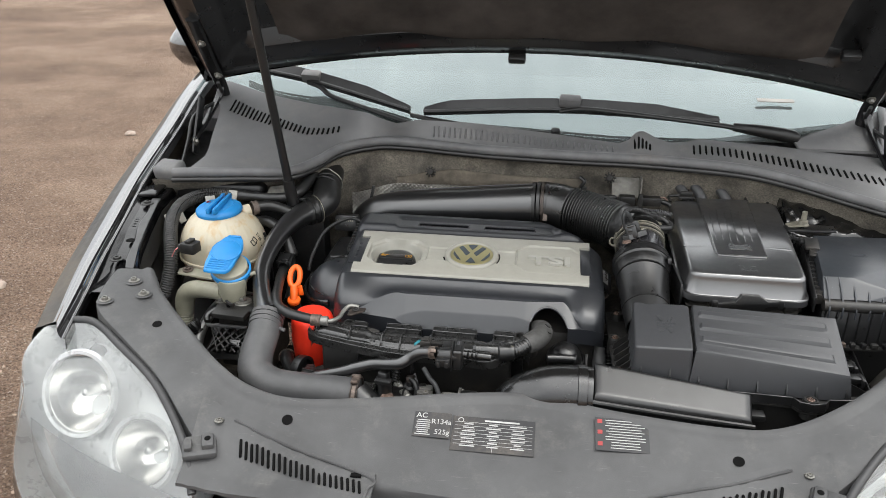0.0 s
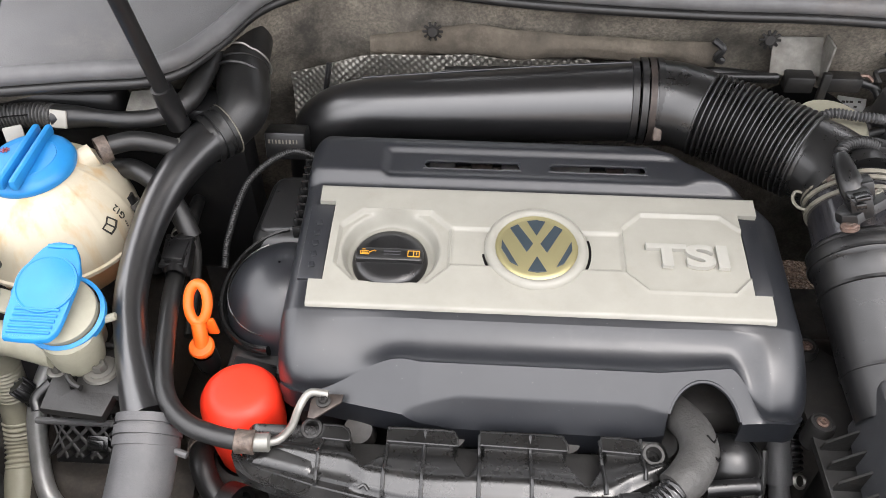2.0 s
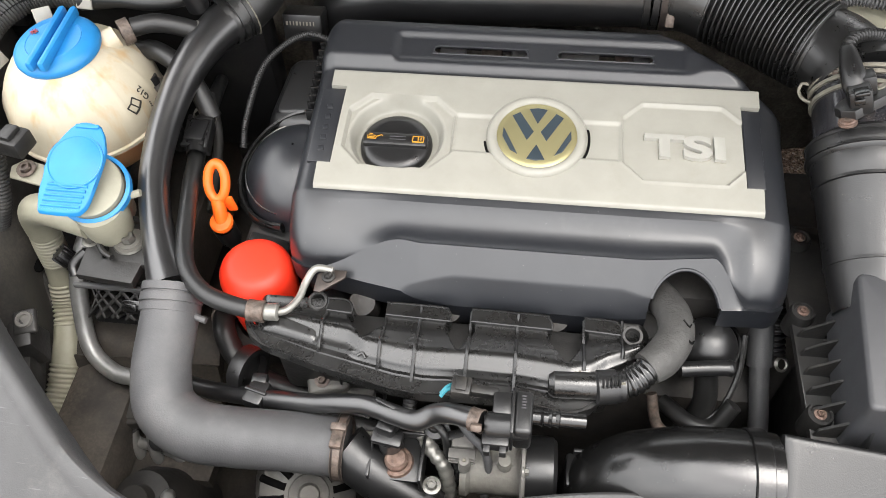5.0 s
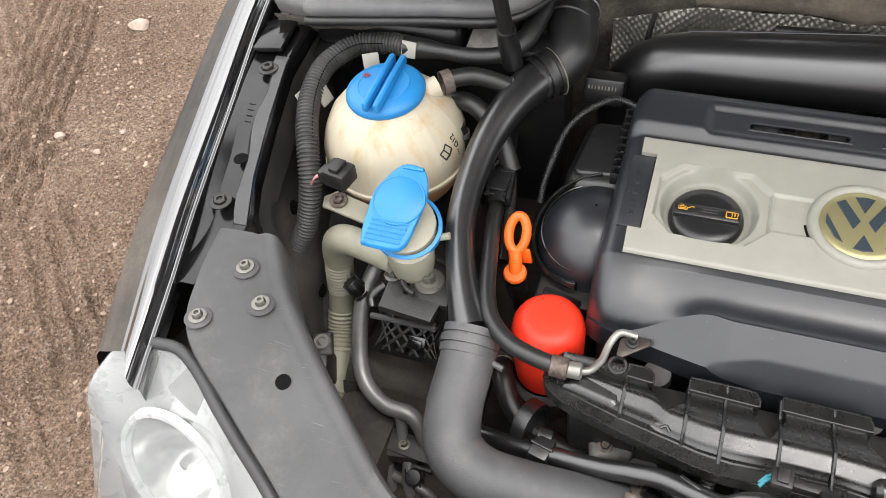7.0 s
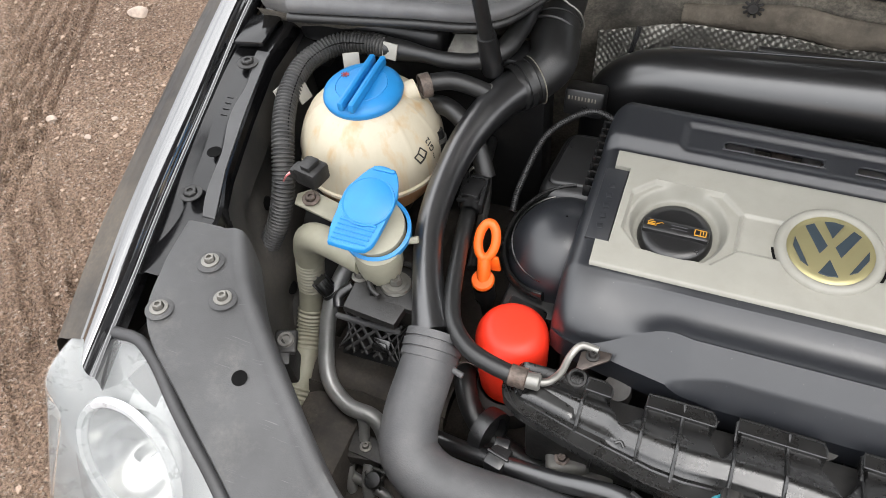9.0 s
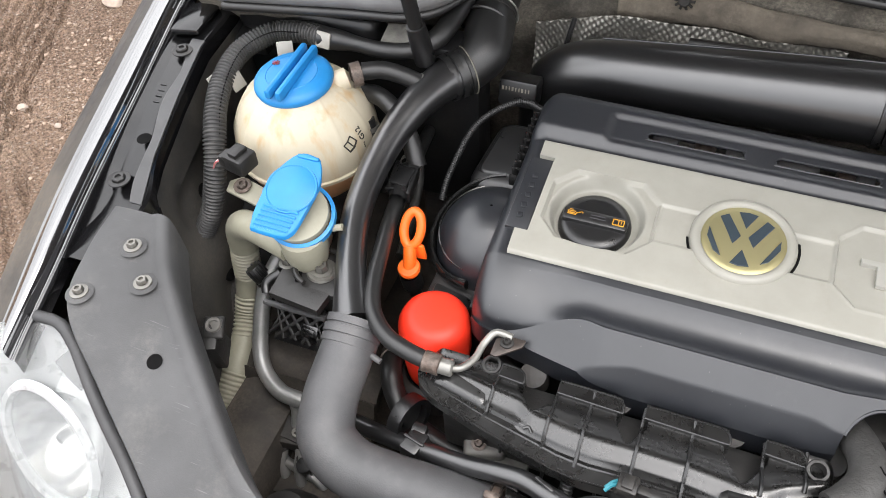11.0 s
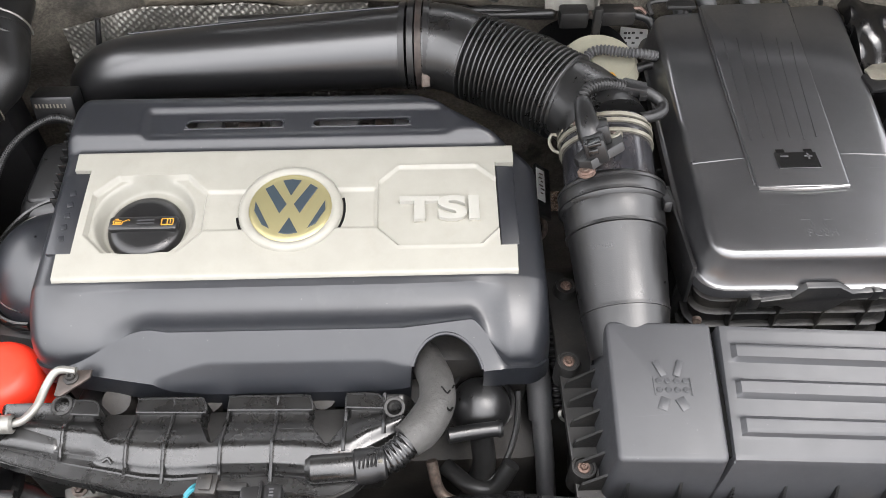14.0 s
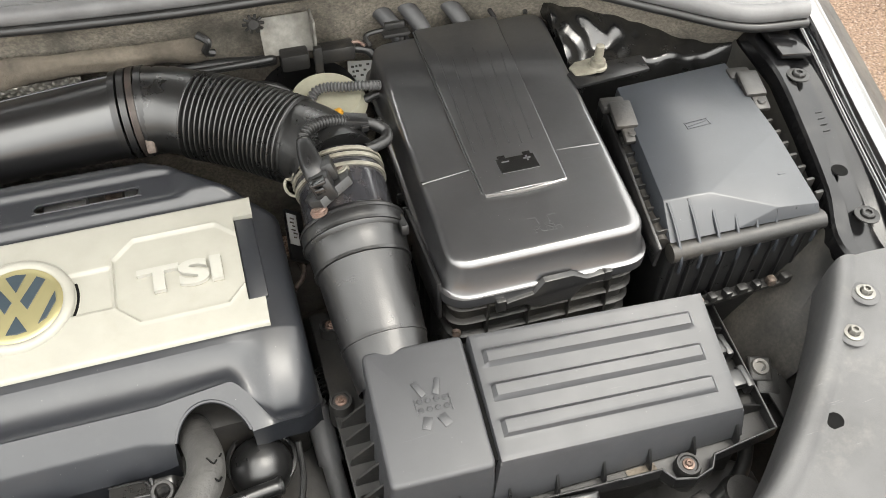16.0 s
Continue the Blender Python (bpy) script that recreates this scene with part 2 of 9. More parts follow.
# ---- materials ----
def material(name, col, rough=0.5, metal=0.0, var=0.15, scale=25, bump=0.0, bscale=400, dust=0.0, dustcol=(0.28, 0.23, 0.18),
             dscale=7, rvar=0.08, spec=0.5, coat=0.0, scratch=0.0, streak=None, coat_ior=1.7, coat_rough=0.05):
    m = bpy.data.materials.new(name)
    m.use_nodes = True
    nt, L = m.node_tree, m.node_tree.links
    bs = nt.nodes["Principled BSDF"]
    co = nt.nodes.new("ShaderNodeTexCoord").outputs["Object"]

    def tex(sc, det=4.0, ro=0.6):
        n = nt.nodes.new("ShaderNodeTexNoise")
        n.inputs["Scale"].default_value, n.inputs["Detail"].default_value, n.inputs["Roughness"].default_value = sc, det, ro
        L.new(co, n.inputs["Vector"])
        return n.outputs["Fac"]

    def ramp(fac, p0, p1, c0, c1):
        n = nt.nodes.new("ShaderNodeValToRGB")
        e = n.color_ramp.elements
        e[0].position, e[1].position = p0, p1
        e[0].color, e[1].color = (*c0, 1), (*c1, 1)
        L.new(fac, n.inputs["Fac"])
        return n.outputs["Color"]

    def mix(fac, a, b):
        n = nt.nodes.new("ShaderNodeMix")
        n.data_type = "RGBA"
        L.new(fac, n.inputs["Factor"])
        for s, v in (("A", a), ("B", b)):
            if isinstance(v, tuple):
                n.inputs[s].default_value = (*v, 1)
            else:
                L.new(v, n.inputs[s])
        return n.outputs["Result"]

    lo = tuple(c * (1 - var) for c in col)
    hi = tuple(min(1, c * (1 + var)) for c in col)
    colour = ramp(tex(scale, 5), 0.3, 0.7, lo, hi)
    rmap = nt.nodes.new("ShaderNodeMapRange")
    rmap.inputs["To Min"].default_value, rmap.inputs["To Max"].default_value = max(0.02, rough - rvar), min(1, rough + rvar)
    rmap.inputs["From Min"].default_value, rmap.inputs["From Max"].default_value = 0.3, 0.7
    L.new(tex(scale * 1.7, 6, 0.7), rmap.inputs["Value"])
    rough_out = rmap.outputs["Result"]
    if dust:
        f = ramp(tex(dscale, 8, 0.72), 0.62 - 0.3 * dust, 0.8 - 0.15 * dust, (0, 0, 0), (dust,) * 3)
        fine = ramp(tex(260, 3), 0.35, 0.65, (0.45,) * 3, (1,) * 3)
        mu = nt.nodes.new("ShaderNodeMath")
        mu.operation = "MULTIPLY"
        L.new(f, mu.inputs[0])
        L.new(fine, mu.inputs[1])
        colour = mix(mu.outputs[0], colour, dustcol)
        mr = nt.nodes.new("ShaderNodeMix")
        mr.data_type = "FLOAT"
        L.new(mu.outputs[0], mr.inputs["Factor"])
        L.new(rough_out, mr.inputs["A"])
        mr.inputs["B"].default_value = 0.9
        rough_out = mr.outputs["Result"]
    if dust and max(col) < 0.05:
        vo = nt.nodes.new("ShaderNodeTexVoronoi")
        vo.inputs["Scale"].default_value = 95
        L.new(co, vo.inputs["Vector"])
        speck = ramp(vo.outputs["Distance"], 0.02, 0.05, (0.32,) * 3, (0, 0, 0))
        colour = mix(speck, colour, tuple(min(1, c * 1.7) for c in dustcol))
    if streak:
        mp = nt.nodes.new("ShaderNodeMapping")
        mp.inputs["Scale"].default_value = (55, 55, 5)
        L.new(co, mp.inputs["Vector"])
        sn = nt.nodes.new("ShaderNodeTexNoise")
        sn.inputs["Scale"].default_value, sn.inputs["Detail"].default_value = 1, 4
        L.new(mp.outputs["Vector"], sn.inputs["Vector"])
        colour = mix(ramp(sn.outputs["Fac"], 0.52, 0.72, (0, 0, 0), (0.75,) * 3), colour, streak)
    if scratch:
        w = nt.nodes.new("ShaderNodeTexNoise")
        mp = nt.nodes.new("ShaderNodeMapping")
        mp.inputs["Scale"].default_value = (9, 220, 60)
        mp.inputs["Rotation"].default_value = (0.3, 0.2, 0.7)
        L.new(co, mp.inputs["Vector"])
        L.new(mp.outputs["Vector"], w.inputs["Vector"])
        w.inputs["Scale"].default_value, w.inputs["Detail"].default_value = 3, 3
        colour = mix(ramp(w.outputs["Fac"], 0.68, 0.74, (0, 0, 0), (scratch,) * 3), colour, tuple(min(1, c * 2.5 + 0.08) for c in col))
    L.new(colour, bs.inputs["Base Color"])
    L.new(rough_out, bs.inputs["Roughness"])
    bs.inputs["Metallic"].default_value = metal
    bs.inputs["Specular IOR Level"].default_value = spec
    bs.inputs["Coat Weight"].default_value = coat
    bs.inputs["Coat Roughness"].default_value = coat_rough
    bs.inputs["Coat IOR"].default_value = coat_ior
    if bump:
        b = nt.nodes.new("ShaderNodeBump")
        b.inputs["Strength"].default_value, b.inputs["Distance"].default_value = bump, 0.001
        L.new(tex(bscale, 3, 0.6), b.inputs["Height"])
        L.new(b.outputs["Normal"], bs.inputs["Normal"])
    return m


def clear(name, tint, haze=0.1, rough=0.02, hazecol=(0.8, 0.8, 0.76), ior=1.55, gloss=(1, 1, 1)):
    """A thin clear pane: see-through, with mirror gloss by angle and a little haze."""
    m = bpy.data.materials.new(name)
    m.use_nodes = True
    nt, L = m.node_tree, m.node_tree.links
    nt.nodes.remove(nt.nodes["Principled BSDF"])
    out = nt.nodes["Material Output"]
    tr, gl, df = (nt.nodes.new("ShaderNodeBsdf" + k) for k in ("Transparent", "Glossy", "Diffuse"))
    tr.inputs["Color"].default_value = (*tint, 1)
    gl.inputs["Roughness"].default_value = rough
    gl.inputs["Color"].default_value = (*gloss, 1)
    df.inputs["Color"].default_value = (*hazecol, 1)
    fr = nt.nodes.new("ShaderNodeFresnel")
    fr.inputs["IOR"].default_value = ior
    no = nt.nodes.new("ShaderNodeTexNoise")
    no.inputs["Scale"].default_value, no.inputs["Detail"].default_value = 14, 6
    mr = nt.nodes.new("ShaderNodeMapRange")
    mr.inputs["To Min"].default_value, mr.inputs["To Max"].default_value = haze * 0.5, haze * 1.5
    L.new(nt.nodes.new("ShaderNodeTexCoord").outputs["Object"], no.inputs["Vector"])
    L.new(no.outputs["Fac"], mr.inputs["Value"])
    m1, m2 = nt.nodes.new("ShaderNodeMixShader"), nt.nodes.new("ShaderNodeMixShader")
    L.new(mr.outputs["Result"], m1.inputs["Fac"])
    L.new(tr.outputs[0], m1.inputs[1])
    L.new(df.outputs[0], m1.inputs[2])
    L.new(fr.outputs[0], m2.inputs["Fac"])
    L.new(m1.outputs[0], m2.inputs[1])
    L.new(gl.outputs[0], m2.inputs[2])
    L.new(m2.outputs[0], out.inputs["Surface"])
    return m


M_COVER = material("satin_black_plastic", (0.0105, 0.0118, 0.0150), 0.42, coat=0.28, coat_ior=1.6, coat_rough=0.22, var=0.10, bump=0.10, bscale=1400, dust=0.10, dustcol=(0.2, 0.19, 0.18), spec=0.66, rvar=0.05)
M_BLACK = material("black_plastic", (0.0085, 0.0085, 0.0088), 0.33, var=0.25, bump=0.15, bscale=700, dust=0.14, dustcol=(0.2, 0.17, 0.13), spec=0.7)
M_GLOSSB = material("glossy_black_plastic", (0.0065, 0.0065, 0.0065), 0.22, var=0.2, bump=0.10, bscale=420, dust=0.12, dustcol=(0.2, 0.17, 0.13), spec=0.85)
M_DIRTYB = material("dirty_black_plastic", (0.014, 0.0135, 0.013), 0.45, var=0.4, bump=0.3, bscale=250, dust=0.40, dustcol=(0.125, 0.105, 0.082))
# grimy metal whose near-black base also carries the shade deep in the bay
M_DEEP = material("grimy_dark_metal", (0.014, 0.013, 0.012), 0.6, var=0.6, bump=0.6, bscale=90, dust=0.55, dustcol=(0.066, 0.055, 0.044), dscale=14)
M_GREY = material("weathered_grey_plastic", (0.058, 0.058, 0.059), 0.56, var=0.25, scale=9, bump=0.25, bscale=700, dust=0.30, dustcol=(0.22, 0.21, 0.19), dscale=16, spec=0.4, scratch=0.22)
M_COWL = material("faded_cowl_plastic", (0.105, 0.105, 0.106), 0.52, var=0.18, scale=7, bump=0.3, bscale=600, dust=0.35, dustcol=(0.30, 0.28, 0.25), dscale=10, spec=0.7)
M_LID = material("matt_lid_plastic", (0.030, 0.031, 0.034), 0.54, coat=0.25, coat_ior=1.6, coat_rough=0.36, var=0.06, bump=0.16, bscale=1500, dust=0.06, dustcol=(0.22, 0.21, 0.20), scratch=0.08)
M_BATT = material("black_box_plastic", (0.018, 0.018, 0.0195), 0.42, coat=1.0, coat_ior=1.95, coat_rough=0.13, var=0.12, bump=0.06, bscale=1600, dust=0.10, dustcol=(0.2, 0.19, 0.18), scratch=0.12, spec=1.0, rvar=0.08)
M_FUSE = material("slate_box_plastic", (0.015, 0.018, 0.023), 0.46, coat=0.32, coat_ior=1.5, coat_rough=0.22, var=0.08, rvar=0.04, bump=0.10, bscale=1300, dust=0.08, dustcol=(0.18, 0.19, 0.20), scratch=0.10, spec=0.7)
M_SILVER = material("silver_paint", (0.262, 0.255, 0.222), 0.52, metal=0.0, var=0.06, bump=0.1, bscale=1500, dust=0.32, dustcol=(0.20, 0.185, 0.145), dscale=22, coat=0.15, coat_rough=0.3)
M_LETTER = material("bright_silver_paint", (0.30, 0.295, 0.265), 0.45, var=0.05, bump=0.1, bscale=1500, dust=0.1, dustcol=(0.4, 0.38, 0.32))
M_GOLD = material("gold_badge", (0.40, 0.36, 0.19), 0.42, metal=0.75, var=0.03, rvar=0.02)
M_BADGED = material("badge_blue_grey", (0.028, 0.040, 0.050), 0.35, var=0.1)
M_RUBBER = material("black_rubber", (0.011, 0.011, 0.011), 0.38, var=0.25, bump=0.2, bscale=400, dust=0.22, dustcol=(0.15, 0.14, 0.13), spec=0.6)
M_GREYRUB = material("grey_rubber_hose", (0.058, 0.058, 0.060), 0.54, var=0.25, scale=14, bump=0.25, bscale=500, dust=0.32, dustcol=(0.15, 0.14, 0.13), dscale=14)
M_LOOM = material("grey_black_sleeve", (0.034, 0.034, 0.034), 0.5, var=0.3, scale=40, bump=0.2, bscale=300, dust=0.4, dustcol=(0.15, 0.14, 0.125), dscale=30)
M_SEAL = material("seal_rubber", (0.115, 0.115, 0.117), 0.5, var=0.2, bump=0.2, bscale=400, dust=0.3)
M_FOAM = material("grey_foam_sleeve", (0.042, 0.041, 0.039), 0.62, var=0.3, scale=60, bump=1.0, bscale=220, dust=0.22, dustcol=(0.13, 0.12, 0.11))
M_BLUE = material("blue_plastic", (0.014, 0.19, 0.47), 0.45, var=0.1, bump=0.1, bscale=500, dust=0.12, dustcol=(0.2, 0.28, 0.4))
M_TANK = material("yellowed_tank_plastic", (0.46, 0.415, 0.315), 0.42, var=0.1, scale=11, bump=0.15, bscale=200, dust=0.4, dustcol=(0.30, 0.20, 0.11), dscale=12, streak=(0.42, 0.27, 0.12))
M_TANKP = material("grey_beige_pipe", (0.27, 0.26, 0.20), 0.5, var=0.15, bump=0.15, bscale=300, dust=0.4, dustcol=(0.2, 0.17, 0.13))
M_WHITE = material("white_nylon", (0.30, 0.29, 0.26), 0.45, var=0.1, dust=0.3)
M_RED = material("red_enamel", (0.80, 0.034, 0.012), 0.46, var=0.08, bump=0.05, bscale=200, dust=0.06, dustcol=(0.4, 0.08, 0.05), spec=0.45)
M_ORANGE = material("orange_plastic", (0.85, 0.13, 0.01), 0.42, var=0.1, bump=0.1, dust=0.06, dustcol=(0.4, 0.15, 0.05))
M_ALU = material("dull_aluminium", (0.24, 0.24, 0.235), 0.42, metal=0.5, var=0.25, bump=0.25, bscale=300, dust=0.4)
M_STEEL = material("zinc_steel", (0.25, 0.245, 0.225), 0.38, metal=0.6, var=0.25, bump=0.15, dust=0.35)
M_SCREW = material("dull_zinc", (0.17, 0.165, 0.15), 0.4, metal=0.6, var=0.25, bump=0.2, dust=0.4)
M_VOID = material("dark_opening", (0.004, 0.004, 0.004), 0.9, var=0.1, spec=0.1)
M_BAND = material("tarnished_band", (0.060, 0.050, 0.045), 0.42, metal=0.6, var=0.4, scale=80, bump=0.2, dust=0.3, dustcol=(0.13, 0.075, 0.05), dscale=40)
M_CLAMP = material("dirty_clamp_coat", (0.20, 0.19, 0.155), 0.42, metal=0.3, var=0.3, scale=60, bump=0.2, dust=0.5, dustcol=(0.14, 0.10, 0.07), dscale=40)
M_FLANK = material("dusty_black_paint", (0.022, 0.020, 0.018), 0.45, var=0.2, dust=0.8, dustcol=(0.15, 0.125, 0.098), dscale=5, spec=0.4)
M_BAYW = material("dusty_inner_wall_paint", (0.020, 0.020, 0.020), 0.42, var=0.4, scale=9, bump=0.35, bscale=70, dust=0.75, dustcol=(0.135, 0.122, 0.104), dscale=6, spec=0.5)
M_CHAN = material("glossy_black_channel", (0.006, 0.006, 0.0065), 0.16, var=0.3, bump=0.12, bscale=60, dust=0.24, dustcol=(0.09, 0.082, 0.07), dscale=12, spec=0.45, rvar=0.06)
# lighter copy of the rail paint for the sheen on its ledge
M_SHEEN = material("scuffed_sheen_paint", (0.040, 0.040, 0.041), 0.42, var=0.2, bump=0.15, bscale=200, dust=0.35, dustcol=(0.14, 0.13, 0.115), dscale=14, scratch=0.12)
M_EDGE = material("letter_edge_silver", (0.25, 0.24, 0.20), 0.7, var=0.3, scale=200)
M_CAST = material("grimy_cast_alloy", (0.145, 0.14, 0.13), 0.5, metal=0.3, var=0.35, scale=40, bump=0.4, bscale=200, dust=0.5, dustcol=(0.10, 0.085, 0.07), dscale=20)
M_FLOOR = material("brown_dusty_metal", (0.030, 0.026, 0.022), 0.75, var=0.6, scale=16, bump=1.0, bscale=60, dust=0.8, dustcol=(0.14, 0.117, 0.094), dscale=6)
M_CORR = material("corroded_alloy", (0.15, 0.145, 0.13), 0.6, metal=0.2, var=0.4, scale=50, bump=0.5, bscale=160, dust=0.6, dustcol=(0.12, 0.105, 0.085), dscale=30)
M_SPOIL = material("spoiler_rubber", (0.032, 0.032, 0.033), 0.5, var=0.2, bump=0.2, bscale=300)
M_UNDER = material("black_inner_paint", (0.006, 0.006, 0.0065), 0.3, var=0.2, coat=0.15, rvar=0.05)
M_BELL = material("satin_bellows_rubber", (0.0075, 0.0075, 0.0075), 0.31, var=0.2, bump=0.06, bscale=500, dust=0.10, dustcol=(0.2, 0.18, 0.15), spec=1.0)
M_MANI = material("worn_manifold_plastic", (0.0095, 0.0094, 0.0092), 0.29, var=0.3, bump=0.10, bscale=300, dust=0.18, dustcol=(0.12, 0.11, 0.095), dscale=14, spec=0.85, rvar=0.08)
M_NECK = material("stained_glossy_neck", (0.030, 0.030, 0.034), 0.16, metal=0.2, var=0.4, scale=30, bump=0.08, dust=0.30, dustcol=(0.20, 0.15, 0.11), dscale=26, spec=1.0)
M_PIPE = material("satin_pipe_plastic", (0.0085, 0.0085, 0.009), 0.32, coat=0.7, coat_ior=1.6, coat_rough=0.24, var=0.1, bump=0.06, bscale=1100, dust=0.05, dustcol=(0.2, 0.19, 0.18), spec=0.9, rvar=0.03)
M_RUST = material("rusty_clamp", (0.115, 0.092, 0.078), 0.5, metal=0.5, var=0.6, scale=140, bump=0.5, bscale=300, dust=0.45, dustcol=(0.15, 0.075, 0.045), dscale=90)
M_COPPER = material("rusty_screw", (0.15, 0.105, 0.085), 0.5, metal=0.5, var=0.5, scale=200, bump=0.4, dust=0.5, dustcol=(0.17, 0.065, 0.04), dscale=120)
M_FOIL = material("embossed_foil", (0.26, 0.25, 0.225), 0.42, metal=0.8, var=0.3, bump=0.3, bscale=200, dust=0.55, dustcol=(0.15, 0.13, 0.10), dscale=16)
M_FELT = material("dirty_felt", (0.042, 0.038, 0.032), 0.9, var=0.7, scale=7, bump=0.9, bscale=130, dust=0.9, dustcol=(0.36, 0.32, 0.26), dscale=6)
M_PAD = material("brown_felt_pad", (0.085, 0.072, 0.056), 0.95, var=0.55, scale=18, bump=0.9, bscale=200, dust=0.6, dustcol=(0.24, 0.205, 0.16), dscale=12)
M_PAINT = material("black_car_paint", (0.010, 0.010, 0.011), 0.16, var=0.15, coat=1.0, coat_ior=2.3, rvar=0.03, dust=0.10, dustcol=(0.2, 0.17, 0.14), dscale=14)
M_BAYP = material("black_bay_paint", (0.008, 0.008, 0.0085), 0.36, var=0.25, coat=0.12, coat_rough=0.12, bump=0.14, bscale=90, dust=0.26, dustcol=(0.11, 0.10, 0.085), dscale=9, spec=0.4)
M_MAT = material("bonnet_liner", (0.058, 0.051, 0.046), 0.9, var=0.35, scale=9, bump=0.3, bscale=250, dust=0.3, dustcol=(0.10, 0.085, 0.07), dscale=5, spec=0.25)
M_CHROME = material("headlamp_reflector", (0.66, 0.66, 0.65), 0.20, metal=1.0, var=0.05, rvar=0.05)
M_BEZEL = material("headlamp_bezel", (0.60, 0.62, 0.64), 0.30, metal=0.35, var=0.06)
M_LENS = clear("headlamp_lens", (0.93, 0.93, 0.90), haze=0.17, rough=0.06, ior=1.6, hazecol=(0.68, 0.70, 0.70))
# haze here and the dash tone stand in for sky reflected low down
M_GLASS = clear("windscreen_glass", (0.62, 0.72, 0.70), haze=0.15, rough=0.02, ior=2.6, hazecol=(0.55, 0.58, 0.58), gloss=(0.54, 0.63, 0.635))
M_DASH = material("dark_dashboard", (0.090, 0.086, 0.088), 0.7, var=0.2)
M_WIPER = material("matt_wiper_black", (0.010, 0.010, 0.010), 0.42, var=0.2, bump=0.2, dust=0.08)
M_TYRE = material("tyre_rubber", (0.02, 0.02, 0.02), 0.8, var=0.3, dust=0.4)
M_LABEL = material("label_black", (0.02, 0.02, 0.022), 0.5, var=0.1, dust=0.3)
M_INK = material("label_white_ink", (0.38, 0.38, 0.37), 0.6, var=0.15)
M_REDINK = material("label_red_ink", (0.26, 0.03, 0.03), 0.6, var=0.1)
M_YEL = material("yellow_marking", (0.46, 0.23, 0.02), 0.5, var=0.1)
M_DKINK = material("black_marking", (0.02, 0.018, 0.015), 0.6, var=0.1)
M_EMBOSS = material("embossed_mark", (0.062, 0.062, 0.066), 0.45, var=0.1)
M_WIRE = material("turquoise_wire", (0.02, 0.16, 0.20), 0.5, var=0.2)
M_PINKW = material("pink_wire", (0.5, 0.15, 0.15), 0.5, var=0.2)
M_STONE = material("pale_stone", (0.30, 0.24, 0.195), 0.85, var=0.25, scale=40, bump=0.5, bscale=90)

# ---- ground ----
def soil():
    m = bpy.data.materials.new("gravelly_soil")
    m.use_nodes = True
    nt, L = m.node_tree, m.node_tree.links
    bs = nt.nodes["Principled BSDF"]
    co = nt.nodes.new("ShaderNodeTexCoord").outputs["Object"]

    def tex(sc, det=6, kind="ShaderNodeTexNoise"):
        n = nt.nodes.new(kind)
        n.inputs["Scale"].default_value = sc
        if kind == "ShaderNodeTexNoise":
            n.inputs["Detail"].default_value, n.inputs["Roughness"].default_value = det, 0.65
        L.new(co, n.inputs["Vector"])
        return n

    def ramp(fac, stops):
        n = nt.nodes.new("ShaderNodeValToRGB")
        e = n.color_ramp.elements
        e[0].position, e[0].color = stops[0][0], (*stops[0][1], 1)
        e[1].position, e[1].color = stops[-1][0], (*stops[-1][1], 1)
        for p, c in stops[1:-1]:
            e.new(p).color = (*c, 1)
        L.new(fac, n.inputs["Fac"])
        return n.outputs["Color"]

    def mix(fac, a, b, mode="MIX"):
        n = nt.nodes.new("ShaderNodeMix")
        n.data_type, n.blend_type = "RGBA", mode
        if isinstance(fac, float):
            n.inputs["Factor"].default_value = fac
        else:
            L.new(fac, n.inputs["Factor"])
        L.new(a, n.inputs["A"])
        L.new(b, n.inputs["B"])
        return n.outputs["Result"]

    big = ramp(tex(0.9, 10).outputs["Fac"], [(0.28, (0.125, 0.084, 0.060)), (0.48, (0.225, 0.156, 0.114)), (0.70, (0.37, 0.277, 0.208))])
    fine = ramp(tex(130, 12).outputs["Fac"], [(0.32, (0.30, 0.28, 0.26)), (0.5, (0.95, 0.94, 0.93)), (0.66, (1.55, 1.52, 1.48))])
    col = mix(1.0, big, fine, "MULTIPLY")
    vo = tex(185, kind="ShaderNodeTexVoronoi")
    grit = ramp(vo.outputs["Color"], [(0.74, (0, 0, 0)), (0.90, (0.9, 0.9, 0.9))])
    pale = ramp(tex(300, 3).outputs["Fac"], [(0.3, (0.28, 0.21, 0.165)), (0.7, (0.46, 0.39, 0.33))])
    col = mix(grit, col, pale)
    L.new(col, bs.inputs["Base Color"])
    bs.inputs["Roughness"].default_value = 0.95
    bs.inputs["Specular IOR Level"].default_value = 0.2
    b1, b2 = nt.nodes.new("ShaderNodeBump"), nt.nodes.new("ShaderNodeBump")
    b1.inputs["Strength"].default_value, b1.inputs["Distance"].default_value = 1.0, 0.022
    b2.inputs["Strength"].default_value, b2.inputs["Distance"].default_value = 1.0, 0.010
    L.new(tex(70, 12).outputs["Fac"], b1.inputs["Height"])
    L.new(vo.outputs["Distance"], b2.inputs["Height"])
    L.new(b1.outputs["Normal"], b2.inputs["Normal"])
    L.new(b2.outputs["Normal"], bs.inputs["Normal"])
    return m


M_SOIL = soil()


